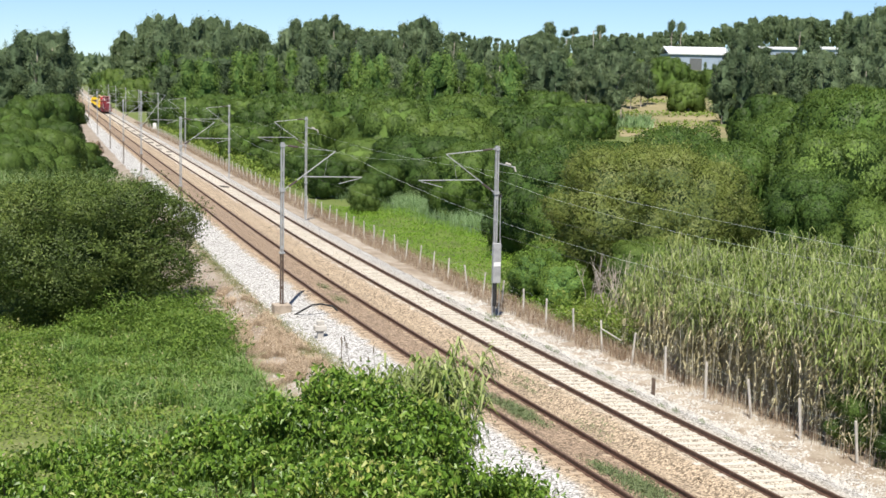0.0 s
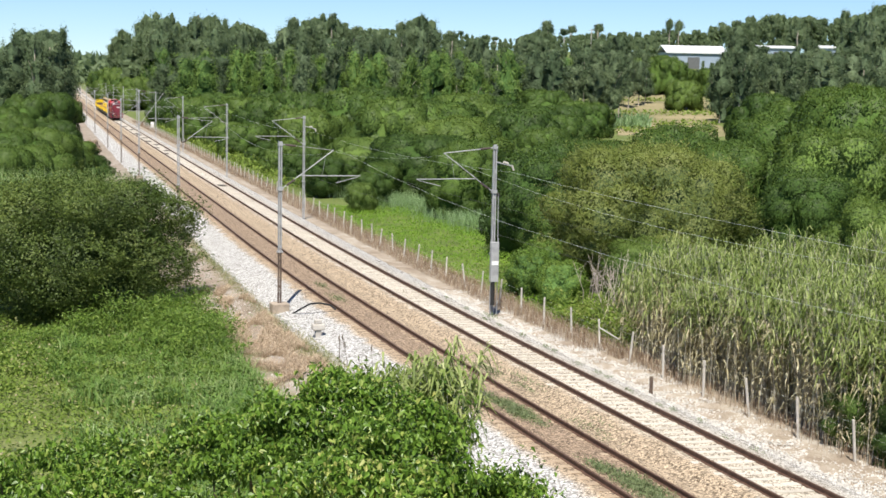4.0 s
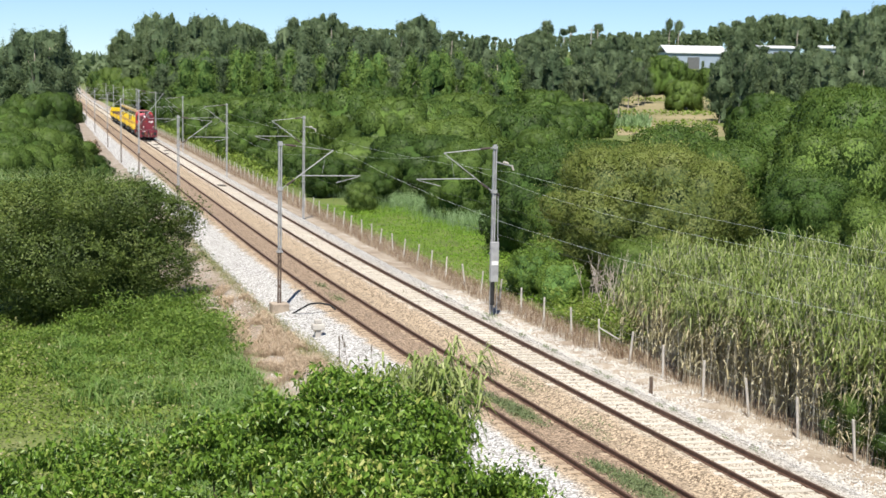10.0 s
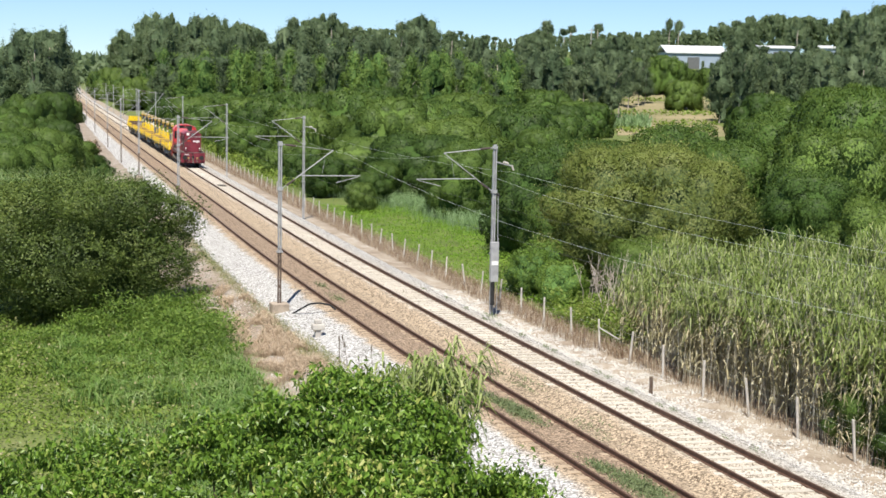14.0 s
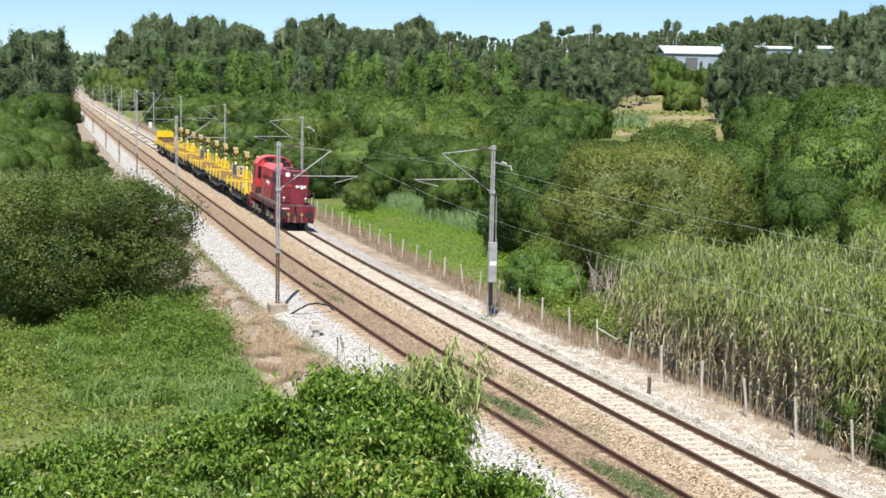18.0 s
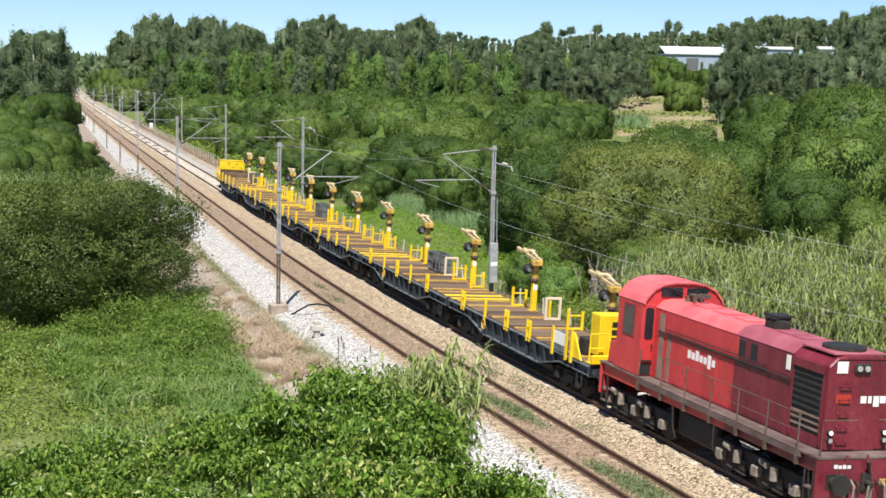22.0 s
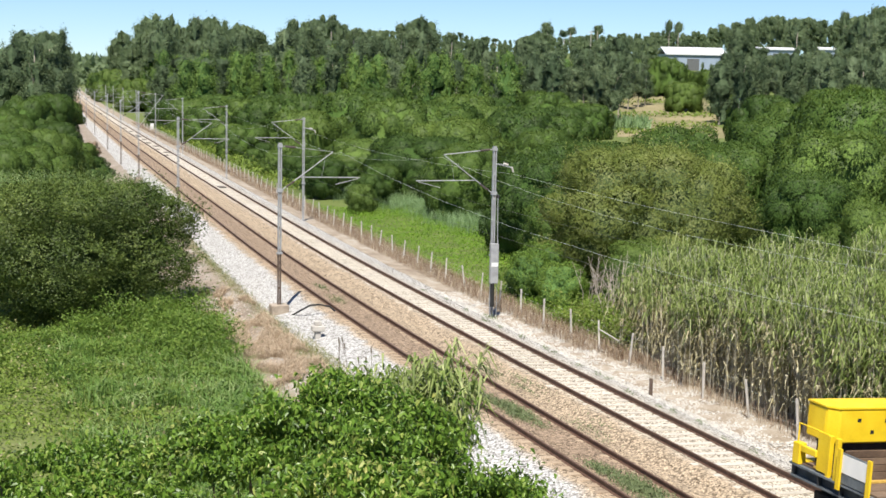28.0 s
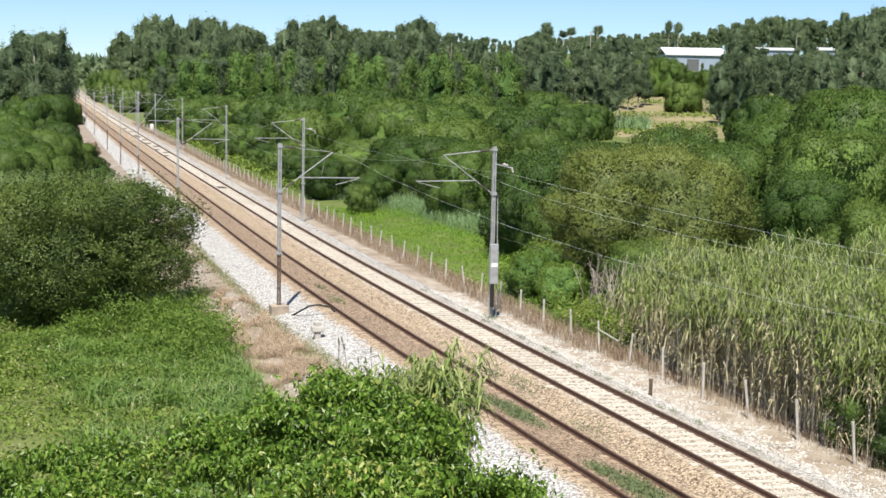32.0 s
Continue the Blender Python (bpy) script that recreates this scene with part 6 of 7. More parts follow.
def buffers(parent, y, out, z=1.05, r=0.24, long=0.32):
    for sx in (-1, 1):
        bf = part("buffer", Shape().rod((sx * 0.92, y, z), (sx * 0.92, y + out * long, z), 0.09, 10), M_DARK, parent)
        part("buffer_head", Shape().rod((sx * 0.92, y + out * long, z), (sx * 0.92, y + out * (long + 0.06), z), r, 14), M_BLACK, bf)


def make_locomotive():
    """The six-axle hood locomotive: a low tail, the cab, the long hood and the radiator end that leads."""
    L = thing("locomotive", "red and maroon diesel locomotive with cab and long hood", "locomotive")
    y_f, y_r, top = -6.1, 6.35, 1.64          # buffer beams, top of the footplate
    w, hz = 0.95, 4.12                        # half width and height of the hood
    nose_y, split, cab0, cab1 = -5.55, -1.25, 3.7, 5.4

    def slab(name, x0, x1, y0, y1, z0, z1, mat, owner, label="", bevel=0.0):
        return part(name, Shape().box(min(x0, x1), max(x0, x1), y0, y1, z0, z1), mat, owner, label, bevel)
    part("underframe", Shape().box(-1.36, 1.36, y_f + 0.12, split - 0.3, 1.27, top - 0.02), M_MAROON, L, "", 0.02)
    part("rear_underframe", Shape().box(-1.36, 1.36, split - 0.296, y_r - 0.12, 1.27, top - 0.02), M_RED, L, "", 0.02)
    part("front_beam", Shape().prism([(-1.43, 0.62), (-1.3, 0.46), (1.3, 0.46), (1.43, 0.62), (1.43, top), (-1.43, top)], "y", y_f, y_f + 0.12), M_MAROON, L, "maroon buffer beam", 0.02)
    part("rear_beam", Shape().box(-1.43, 1.43, y_r - 0.12, y_r, 0.62, top), M_RED, L, "", 0.03)
    part("footplate", Shape().box(-1.45, 1.45, y_f - 0.01, y_r + 0.01, top, top + 0.05), M_FOOT, L, "grimy grey footplate")
    for sx in (-1, 1):
        part("footplate_edge", Shape().box(min(sx * 1.4, sx * 1.47), max(sx * 1.4, sx * 1.47), nose_y + 0.2, cab0 - 0.25, top - 0.13, top - 0.01), M_FOOT, L, "grey worn edge strip")

    def hood(y0, y1, mat, name, sink=0.0):
        o = [(-w, top + 0.05), (w, top + 0.05), (w, hz - 0.26 - sink), (w - 0.24, hz - 0.05 - sink), (w - 0.5, hz - sink), (-w + 0.5, hz - sink), (-w + 0.24, hz - 0.05 - sink), (-w, hz - 0.26 - sink)]
        return part(name, Shape().prism(o, "y", y0, y1), mat, L, "", 0.025)
    grille0, grille1 = nose_y + 0.22, nose_y + 1.5
    nose = hood(nose_y, split, M_MAROON, "hood_front")
    body = hood(split + 0.004, cab0, M_RED, "hood")
    lid = [(-w - 0.004, hz - 0.25), (-w + 0.24, hz - 0.044), (-w + 0.5, hz + 0.006), (w - 0.5, hz + 0.006), (w - 0.24, hz - 0.044), (w + 0.004, hz - 0.25), (w + 0.012, hz - 0.24), (w - 0.23, hz - 0.02), (w - 0.5, hz + 0.04), (-w + 0.5, hz + 0.04), (-w + 0.23, hz - 0.02), (-w - 0.012, hz - 0.24)]
    part("hood_top", Shape().prism(lid, "y", split + 0.15, cab0), M_ROOF_RED, L, "pale pinkish red hood top")
    part("hood_top_front", Shape().prism(lid, "y", grille1 + 0.1, split + 0.146), M_ROOF_MAROON, L, "pale mauve hood top")
    # low tail behind the cab
    tail = part("tail_hood", Shape().prism([(cab1, top + 0.05), (y_r - 0.2, top + 0.05), (y_r - 0.3, 2.42), (cab1, 2.55)], "x", -1.28, 1.28), M_RED, L, "", 0.04)
    for sx in (-1, 1):
        part("tail_lamp", Shape().rod((sx * 0.9, y_r - 0.3, 2.1), (sx * 0.9, y_r - 0.2, 2.1), 0.08, 12), M_LAMP, tail)
    # cab
    cw, cz = 1.4, 3.98
    arch = [(cw, cz), (cw - 0.1, cz + 0.2), (cw - 0.34, cz + 0.46), (cw - 0.68, cz + 0.62), (0.35, cz + 0.68), (-0.35, cz + 0.68), (-cw + 0.68, cz + 0.62), (-cw + 0.34, cz + 0.46), (-cw + 0.1, cz + 0.2), (-cw, cz)]
    cab = part("cab", Shape().prism([(-cw, top + 0.05), (cw, top + 0.05)] + arch, "y", cab0 + 0.004, cab1), M_RED, L, "", 0.03)
    over = [(x * 1.012, z + 0.012) for x, z in arch]
    part("cab_roof", Shape().prism(over + [(x * 0.99, z - 0.03) for x, z in reversed(arch)], "y", cab0 - 0.06, cab1 + 0.06), M_ROOF_RED, cab, "pale pinkish red roof")
    for sx in (-1, 1):
        x = sx * cw
        fr = slab("side_window", x - sx * 0.01, x + sx * 0.012, cab0 + 0.5, cab0 + 1.28, 2.82, 3.86, M_MAROON, cab, "", 0.01)
        slab("pane", x + sx * 0.013, x + sx * 0.02, cab0 + 0.57, cab0 + 1.21, 2.9, 3.78, M_PANE, fr)
        # the wall that faces forward beside the hood: a door with a tall window, and under it a flat black plate for
        # the shade in the step recess
        dr = part("cab_door", Shape().box(min(sx * 0.99, sx * 1.36), max(sx * 0.99, sx * 1.36), cab0 - 0.03, cab0 + 0.002, top + 0.5, 3.98), M_RED, cab, "", 0.012)
        pane = [(-0.14, 0.06), (-0.08, 0.0), (0.08, 0.0), (0.14, 0.06), (0.14, 0.92), (0.08, 0.98), (-0.08, 0.98), (-0.14, 0.92)]
        part("door_window", Shape().prism([(sx * 1.175 + u, 2.88 + v) for u, v in pane], "y", cab0 - 0.05, cab0 - 0.032), M_GLASS, dr)
        part("door_handle", Shape().box(min(sx * 1.03, sx * 1.06), max(sx * 1.03, sx * 1.06), cab0 - 0.08, cab0 - 0.032, 2.55, 2.72), M_DARK, dr)
        part("door_rail", Shape().box(min(sx * 1.0, sx * 1.35), max(sx * 1.0, sx * 1.35), cab0 - 0.07, cab0 - 0.032, 2.18, 2.22), M_DARK, dr)
        part("step_recess", Shape().box(min(sx * 1.0, sx * 1.37), max(sx * 1.0, sx * 1.37), cab0 - 0.012, cab0 + 0.002, top + 0.1, top + 0.46), M_BLACK, cab)
        part("top_window", Shape().box(min(sx * 0.07, sx * 0.82), max(sx * 0.07, sx * 0.82), cab0 - 0.03, cab0 + 0.002, 4.2, 4.5), M_GLASS, cab, "", 0.01)
        part("wiper", Shape().rod((sx * 0.12, cab0 - 0.05, 4.24), (sx * 0.45, cab0 - 0.05, 4.42), 0.012), M_BLACK, cab)
        hx = sx * w

        def on_side(name, y0, y1, z0, z1, out, mat, owner, label="", bevel=0.0):
            return slab(name, hx, hx + sx * out, y0, y1, z0, z1, mat, owner, label, bevel)
        # radiator opening with horizontal bars, below a deep lintel
        gr = on_side("grille", grille0, grille1, 2.05, 3.62, 0.012, M_BLACK, nose, "black radiator opening")
        for k in range(9):
            slab("grille_bar", hx + sx * 0.013, hx + sx * 0.035, grille0 + 0.03, grille1 - 0.03, 2.12 + 0.165 * k, 2.17 + 0.165 * k, M_BARE if k < 3 else M_DARK, gr)
        on_side("grille_post", grille1, grille1 + 0.07, 1.8, 3.7, 0.03, M_MAROON, nose)
        on_side("grille_post", grille0 - 0.07, grille0, 1.8, 3.7, 0.03, M_MAROON, nose)
        on_side("lintel", grille0 - 0.07, grille1 + 0.07, 3.62, 3.84, 0.06, M_MAROON, nose)
        on_side("number_plate", grille1 + 0.22, grille1 + 0.4, 3.42, 3.8, 0.02, M_WHITE, nose, "white plate")
        for k in range(3):
            on_side("vent_opening", split - 0.35 - 0.62 * k, split - 0.02 - 0.62 * k, 3.32, 3.78, 0.014, M_BLACK if k < 2 else M_MAROON, nose)
        for k in range(3):
            y = grille1 + 0.25 + k * 0.95
            dr = on_side("hood_door", y, y + 0.88, top + 0.12, 3.14, 0.012, M_MAROON, nose, "", 0.004)
            slab("latch", hx + sx * 0.013, hx + sx * 0.03, y + 0.76, y + 0.82, 2.4, 2.48, M_FOOT, dr)
        for k in range(4):
            y = split + 0.12 + k * 0.92
            dr = on_side("hood_door", y, y + 0.86, top + 0.12, 3.14, 0.012, M_RED, body, "", 0.004)
            if k != 2:
                slab("latch", hx + sx * 0.013, hx + sx * 0.03, y + 0.06, y + 0.12, 2.2, 2.28, M_FOOT, dr)
        on_side("bare_panel", cab0 - 0.62, cab0 - 0.34, top + 0.1, 3.75, 0.016, M_BARE, body, "bare grey-brown metal panel")
        on_side("bare_panel", cab0 - 1.1, cab0 - 0.9, top + 0.1, 3.2, 0.016, M_BARE, body, "bare grey-brown metal panel")
        part("pipe", Shape().rod((hx + sx * 0.045, grille1 + 0.1, 3.2), (hx + sx * 0.045, cab0 - 0.35, 3.2), 0.028), M_DARK, L, "sooty pipe along the hood")
        part("pipe", Shape().rod((hx + sx * 0.045, split - 1.5, 3.32), (hx + sx * 0.045, cab0 - 0.8, 3.32), 0.02), M_DARK, L, "sooty pipe along the hood")
        for k, (dz, up) in enumerate(((0, 0.24), (0.0, 0.2), (0, 0.3), (0, 0.2), (0, 0.2), (-0.1, 0.3), (0, 0.2))):
            y = 1.5 - 0.235 * k
            on_side("logo_bar", y - 0.17, y, 2.72 + dz, 2.72 + up, 0.02, M_WHITE, body, "white painted bar")
        # handrails in sections, their stanchions bolted to the frame
        for k in range(7):
            y = nose_y + 0.35 + k * 1.46
            st = part("stanchion", Shape().rod((sx * 1.45, y, 1.34), (sx * 1.45, y, 2.6), 0.024), M_RUSTED, L, "brown steel stanchion")
            part("stanchion_foot", Shape().box(min(sx * 1.41, sx * 1.485), max(sx * 1.41, sx * 1.485), y - 0.06, y + 0.06, 1.3, 1.55), M_RUSTED, st)
            if k in (0, 1, 2, 3, 4):
                part("handrail", Shape().rod((sx * 1.45, y, 2.59), (sx * 1.45, y + 1.42, 2.59), 0.014), M_RUSTED, L, "brown tubular handrail")
                if k < 3:
                    part("handrail", Shape().rod((sx * 1.45, y, 2.15), (sx * 1.45, y + 1.42, 2.15), 0.01), M_RUSTED, L)
        slab("side_tank", sx * 0.55, sx * 1.0, -0.7, 1.7, 0.36, 1.15, M_BLACK, L, "", 0.08)
        for e in (y_f + 0.16, y_r - 0.62):
            lad = slab("step", sx * 1.2, sx * 1.42, e, e + 0.42, 0.42, 0.46, M_FOOT, L)
            slab("tread", sx * 1.2, sx * 1.42, e, e + 0.42, 0.82, 0.86, M_FOOT, lad)
            slab("step_side", sx * 1.38, sx * 1.42, e, e + 0.04, 0.4, 1.27, M_DARK, lad)
            slab("step_side", sx * 1.38, sx * 1.42, e + 0.38, e + 0.42, 0.4, 1.27, M_DARK, lad)
        for z in (1.98, 2.18):
            case = part("marker_light", Shape().rod((sx * 0.8, nose_y - 0.09, z), (sx * 0.8, nose_y + 0.01, z), 0.075, 12), M_DARK, nose)
            part("lens", Shape().rod((sx * 0.8, nose_y - 0.1, z), (sx * 0.8, nose_y - 0.091, z), 0.058, 12), M_LIT if z > 2 else M_LAMP, case, "bright round lamp" if z > 2 else "small round lamp")
        part("front_rail", Shape().tube([(sx * 1.32, y_f + 0.08, top), (sx * 1.32, y_f + 0.08, 2.6), (sx * 0.3, y_f + 0.08, 2.6)], 0.016), M_RUSTED, L)
        part("beam_pocket", Shape().box(min(sx * 0.42, sx * 0.6), max(sx * 0.42, sx * 0.6), y_f - 0.03, y_f, 0.95, 1.12), M_YELLOW_WORN, L)
        for x, long in ((0.3, 0.55), (0.45, 0.62), (0.6, 0.5)):
            part("brake_hose", Shape().tube([(sx * x, y_f, 1.1), (sx * x, y_f - 0.2, 1.0), (sx * (x + 0.05), y_f - 0.2, 1.1 - long)], 0.032, 6), M_AXLE if x == 0.45 else M_BLACK, L)
        part("guard_iron", Shape().box(min(sx * 0.78, sx * 0.96), max(sx * 0.78, sx * 0.96), y_f - 0.02, y_f + 0.06, 0.12, 0.47), M_BLACK, L)
    # front face
    hl = part("headlight_case", Shape().box(-0.24, 0.24, nose_y - 0.06, nose_y, 3.68, 3.94), M_BLACK, nose, "", 0.03)
    for x in (-0.115, 0.115):
        part("headlight", Shape().rod((x, nose_y - 0.09, 3.81), (x, nose_y - 0.058, 3.81), 0.075, 12), M_LAMP, hl, "round headlight")
    part("number_box", Shape().box(-0.74, -0.42, nose_y - 0.02, nose_y, 3.68, 3.98), M_WHITE, nose, "white number panel", 0.01)
    for k, (x, dz) in enumerate(((0.12, 0), (0.32, 0), (0.5, -0.09), (0.7, 0))):
        part("logo_bar", Shape().box(x - 0.085 if k != 1 else x - 0.06, x + 0.085 if k != 1 else x + 0.04, nose_y - 0.012, nose_y, 2.92 + dz, 3.1), M_WHITE, nose, "white painted bar")
    part("logo_patch", Shape().box(-0.7, -0.25, nose_y - 0.008, nose_y, 2.93, 3.14), M_ORANGE, nose, "faded orange painted patch")
    for k in range(5):
        part("rung", Shape().tube([(-0.62, nose_y, 1.98 + 0.35 * k), (-0.62, nose_y - 0.07, 1.96 + 0.35 * k), (-0.32, nose_y - 0.07, 1.96 + 0.35 * k), (-0.32, nose_y, 1.98 + 0.35 * k)], 0.022, 5), M_MAROON, nose)
    part("face_edge", Shape().tube([(-0.95, nose_y - 0.01, 1.75), (-0.95, nose_y - 0.01, 3.84), (-0.71, nose_y - 0.01, 4.05), (0.71, nose_y - 0.01, 4.05), (0.95, nose_y - 0.01, 3.84), (0.95, nose_y - 0.01, 1.75)], 0.018, 5), M_MAROON, nose)
    for k in range(4):
        part("beam_mark", Shape().box(-0.95 + 0.13 * k, -0.85 + 0.13 * k, y_f - 0.006, y_f, 1.4, 1.48 if k % 2 else 1.5), M_WHITE, L, "white painted bar")
    for x in (-0.6, 0.0, 0.6, 1.1):
        part("lamp_iron", Shape().box(x - 0.03, x + 0.03, y_f - 0.03, y_f, 1.5, 1.74), M_MAROON, L)
    for e, y in ((-1, y_f), (1, y_r)):
        for sx in (-1, 1):
            bf = part("buffer", Shape().rod((sx * 0.98, y, 1.08), (sx * 0.98, y + e * 0.34, 1.08), 0.13, 12).box(min(sx * 0.8, sx * 1.16), max(sx * 0.8, sx * 1.16), min(y, y + e * 0.03), max(y, y + e * 0.03), 0.9, 1.26), M_DARK, L)
            part("buffer_head", Shape().rod((sx * 0.98, y + e * 0.34, 1.08), (sx * 0.98, y + e * 0.43, 1.08), 0.27, 18), M_BLACK, bf)
        hook = part("coupling_hook", Shape().rod((0, y, 1.06), (0, y + e * 0.3, 1.04), 0.07, 8).box(-0.14, 0.14, min(y, y + e * 0.07), max(y, y + e * 0.07), 0.86, 1.28), M_DARK, L)
        part("coupling_link", Shape().rod((0.03, y + e * 0.25, 1.02), (0.05, y + e * 0.16, 0.52), 0.035).rod((-0.06, y + e * 0.25, 1.02), (-0.04, y + e * 0.16, 0.52), 0.035).rod((-0.08, y + e * 0.16, 0.52), (0.09, y + e * 0.16, 0.52), 0.05), M_AXLE, hook)
        part("hook_guard", Shape().rod((0.05, y + e * 0.05, 1.3), (-0.08, y + e * 0.18, 1.62), 0.05, 8), M_DARK, hook)
    # roof
    part("exhaust", Shape().box(-0.26, 0.26, split - 0.62, split - 0.1, hz + 0.02, hz + 0.4), M_DARK, L, "sooty exhaust stack", 0.03)
    part("exhaust_lip", Shape().box(-0.3, 0.3, split - 0.66, split - 0.06, hz + 0.36, hz + 0.42), M_BLACK, L)
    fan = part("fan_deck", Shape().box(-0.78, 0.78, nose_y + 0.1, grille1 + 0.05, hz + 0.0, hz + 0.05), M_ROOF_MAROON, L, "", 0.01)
    part("fan_cowl", Shape().rod((0, nose_y + 0.82, hz + 0.05), (0, nose_y + 0.82, hz + 0.13), 0.56, 20), M_DARK, fan)
    part("fan_grille", Shape().rod((0, nose_y + 0.82, hz + 0.13), (0, nose_y + 0.82, hz + 0.145), 0.48, 20), M_BLACK, fan)
    hr = part("horn", Shape().box(-0.26, 0.34, cab0 - 0.62, cab0 - 0.5, hz + 0.03, hz + 0.22), M_RUSTED, L)
    for x in (-0.15, 0.1, 0.28):
        part("trumpet", Shape().rod((x, cab0 - 0.56, hz + 0.26), (x, cab0 - 1.0, hz + 0.26), 0.025, 8, 0.085), M_RUSTED, hr)
    for k in range(3):
        part("roof_hatch", Shape().box(-0.36, 0.36, split + 0.6 + 1.2 * k, split + 1.4 + 1.2 * k, hz + 0.04, hz + 0.075), M_ROOF_RED, L, "", 0.015)
        part("lifting_eye", Shape().ring((0.5, split + 0.5 + 1.2 * k, hz + 0.08), 0.05, 0.014, 10, 5), M_ROOF_RED, L)
    for k in range(2):
        part("roof_hatch", Shape().box(-0.36, 0.3, split - 1.5 - 0.75 * k, split - 0.9 - 0.75 * k, hz + 0.04, hz + 0.07), M_ROOF_MAROON, L, "", 0.015)
    # two three-axle bogies with dusty axleboxes, springs and sand pipes
    for y in (-3.0, 4.15):
        b = bogie(L, y, 3, 3.7, 0.5, M_AXLE, 0.9)
        for sx in (-1, 1):
            for k in range(2):
                yy = y + (k - 0.5) * 1.85
                part("spring", Shape().rod((sx * 1.2, yy, 0.5), (sx * 1.2, yy, 0.86), 0.12, 10), M_AXLE, b, "dusty coil spring")
                part("brake_cylinder", Shape().rod((sx * 1.22, yy + 0.32, 0.82), (sx * 1.22, yy + 0.62, 0.86), 0.1, 10), M_AXLE, b)
                part("brake_rod", Shape().rod((sx * 1.2, yy - 0.45, 0.25), (sx * 1.2, yy + 0.5, 0.3), 0.03, 6), M_DARK, b)
            for e in (-1, 1):
                part("sand_pipe", Shape().tube([(sx * 1.15, y + e * 2.35, 1.2), (sx * 1.12, y + e * 2.4, 0.6), (sx * 0.95, y + e * 2.3, 0.2)], 0.03, 5), M_AXLE, b)
    return L


DECK = 1.36


def make_crane(parent, y, name="crane"):
    x = 1.22
    post = part(name, Shape().box(x - 0.115, x + 0.115, y - 0.115, y + 0.115, DECK, DECK + 1.2), M_YELLOW, parent, "yellow rail-handling crane with a worn boom", 0.02)
    part("label_plate", Shape().box(x - 0.085, x + 0.085, y - 0.122, y - 0.117, DECK + 0.9, DECK + 1.12), M_WHITE, post)
    part("foot_plate", Shape().box(x - 0.2, x + 0.17, y - 0.2, y + 0.2, DECK + 0.004, DECK + 0.04), M_YELLOW_WORN, post)
    part("swivel", Shape().rod((x, y, DECK + 1.2), (x, y, DECK + 1.28), 0.15, 12).rod((x, y, DECK + 1.28), (x, y, DECK + 1.36), 0.21, 12), M_RUSTED, post, "rusty swivel ring")
    part("upper_post", Shape().box(x - 0.1, x + 0.1, y - 0.1, y + 0.1, DECK + 1.36, DECK + 2.15), M_YELLOW_WORN, post, "", 0.02)
    part("gusset", Shape().prism([(y - 0.1, DECK + 1.75), (y + 0.1, DECK + 1.75), (y + 0.42, DECK + 2.1), (y - 0.1, DECK + 2.1)], "x", x - 0.125, x - 0.102), M_YELLOW_WORN, post)
    z, t, q = DECK + 2.12, 0.08, 0.09

    def arm(x0, x1, y0, y1, z0, z1):
        b = Shape().box(x0, x1, y0, y1, z0, z1)
        b.v = [(x + (a - x) + q * (c - y), c, d + t * (c - y)) for a, c, d in b.v]
        return b
    boom = part("boom", arm(x - 0.2, x - 0.06, y - 0.3, y + 2.35, z, z + 0.14), M_BOOM, post, "sun-bleached tan boom", 0.02)
    part("boom_side", arm(x + 0.05, x + 0.19, y - 0.3, y + 2.2, z + 0.02, z + 0.13), M_BOOM, boom, "", 0.02)
    part("boom_head", arm(x - 0.22, x + 0.22, y - 0.32, y + 0.12, z - 0.18, z + 0.06), M_YELLOW_WORN, boom, "", 0.03)
    part("trolley", arm(x - 0.28, x + 0.26, y + 0.9, y + 1.3, z + 0.13, z + 0.24), M_BOOM, boom, "", 0.02)
    part("hose", Shape().tube([(x - 0.05, y - 0.2, z + 0.2), (x + 0.05, y + 0.6, z + 0.32), (x, y + 1.5, z + 0.3)], 0.04, 6), M_CREAM, boom)
    hoist = part("hoist", Shape().ball((x - 0.36, y + 0.04, z - 0.36), 0.19, 12, (0.9, 1.2, 1)), M_BLACK, post, "black hoist motor", smooth=True)
    part("hoist_cap", Shape().rod((x - 0.37, y - 0.24, z - 0.38), (x - 0.37, y - 0.17, z - 0.38), 0.085, 10), M_SILL, hoist, "pale blue-grey end cap")
    part("hoist_flange", Shape().rod((x - 0.36, y + 0.02, z - 0.36), (x - 0.36, y + 0.07, z - 0.36), 0.215, 12), M_DARK, hoist)
    part("hoist_bracket", Shape().box(x - 0.36, x - 0.1, y - 0.06, y + 0.06, z - 0.24, z - 0.12), M_DARK, hoist)
    part("valve_block", Shape().box(x + 0.11, x + 0.26, y - 0.1, y + 0.08, z - 0.36, z - 0.16), M_DARK, post, "dark valve block", 0.02)
    return post


def stake(parent, x, y, kind):
    s = 1 if x > 0 else -1
    if kind == "plate":
        return part("stake", Shape().box(x - 0.05, x + 0.05, y - 0.13, y + 0.13, DECK - 0.2, DECK + 0.55), M_YELLOW, parent, "", 0.012)
    if kind == "single":
        return part("stake", Shape().box(x - 0.05, x + 0.05, y - 0.055, y + 0.055, DECK - 0.2, DECK + 0.68), M_YELLOW, parent, "", 0.012)
    g = Shape().box(x - 0.045, x + 0.045, y - 0.18, y - 0.09, DECK - 0.2, DECK + 0.6).box(x - 0.045, x + 0.045, y + 0.09, y + 0.18, DECK - 0.2, DECK + 0.6)
    g.box(x - 0.04, x + 0.04, y - 0.09, y + 0.09, DECK + 0.3, DECK + 0.38)
    return part("stake", g, M_YELLOW, parent, "", 0.01)


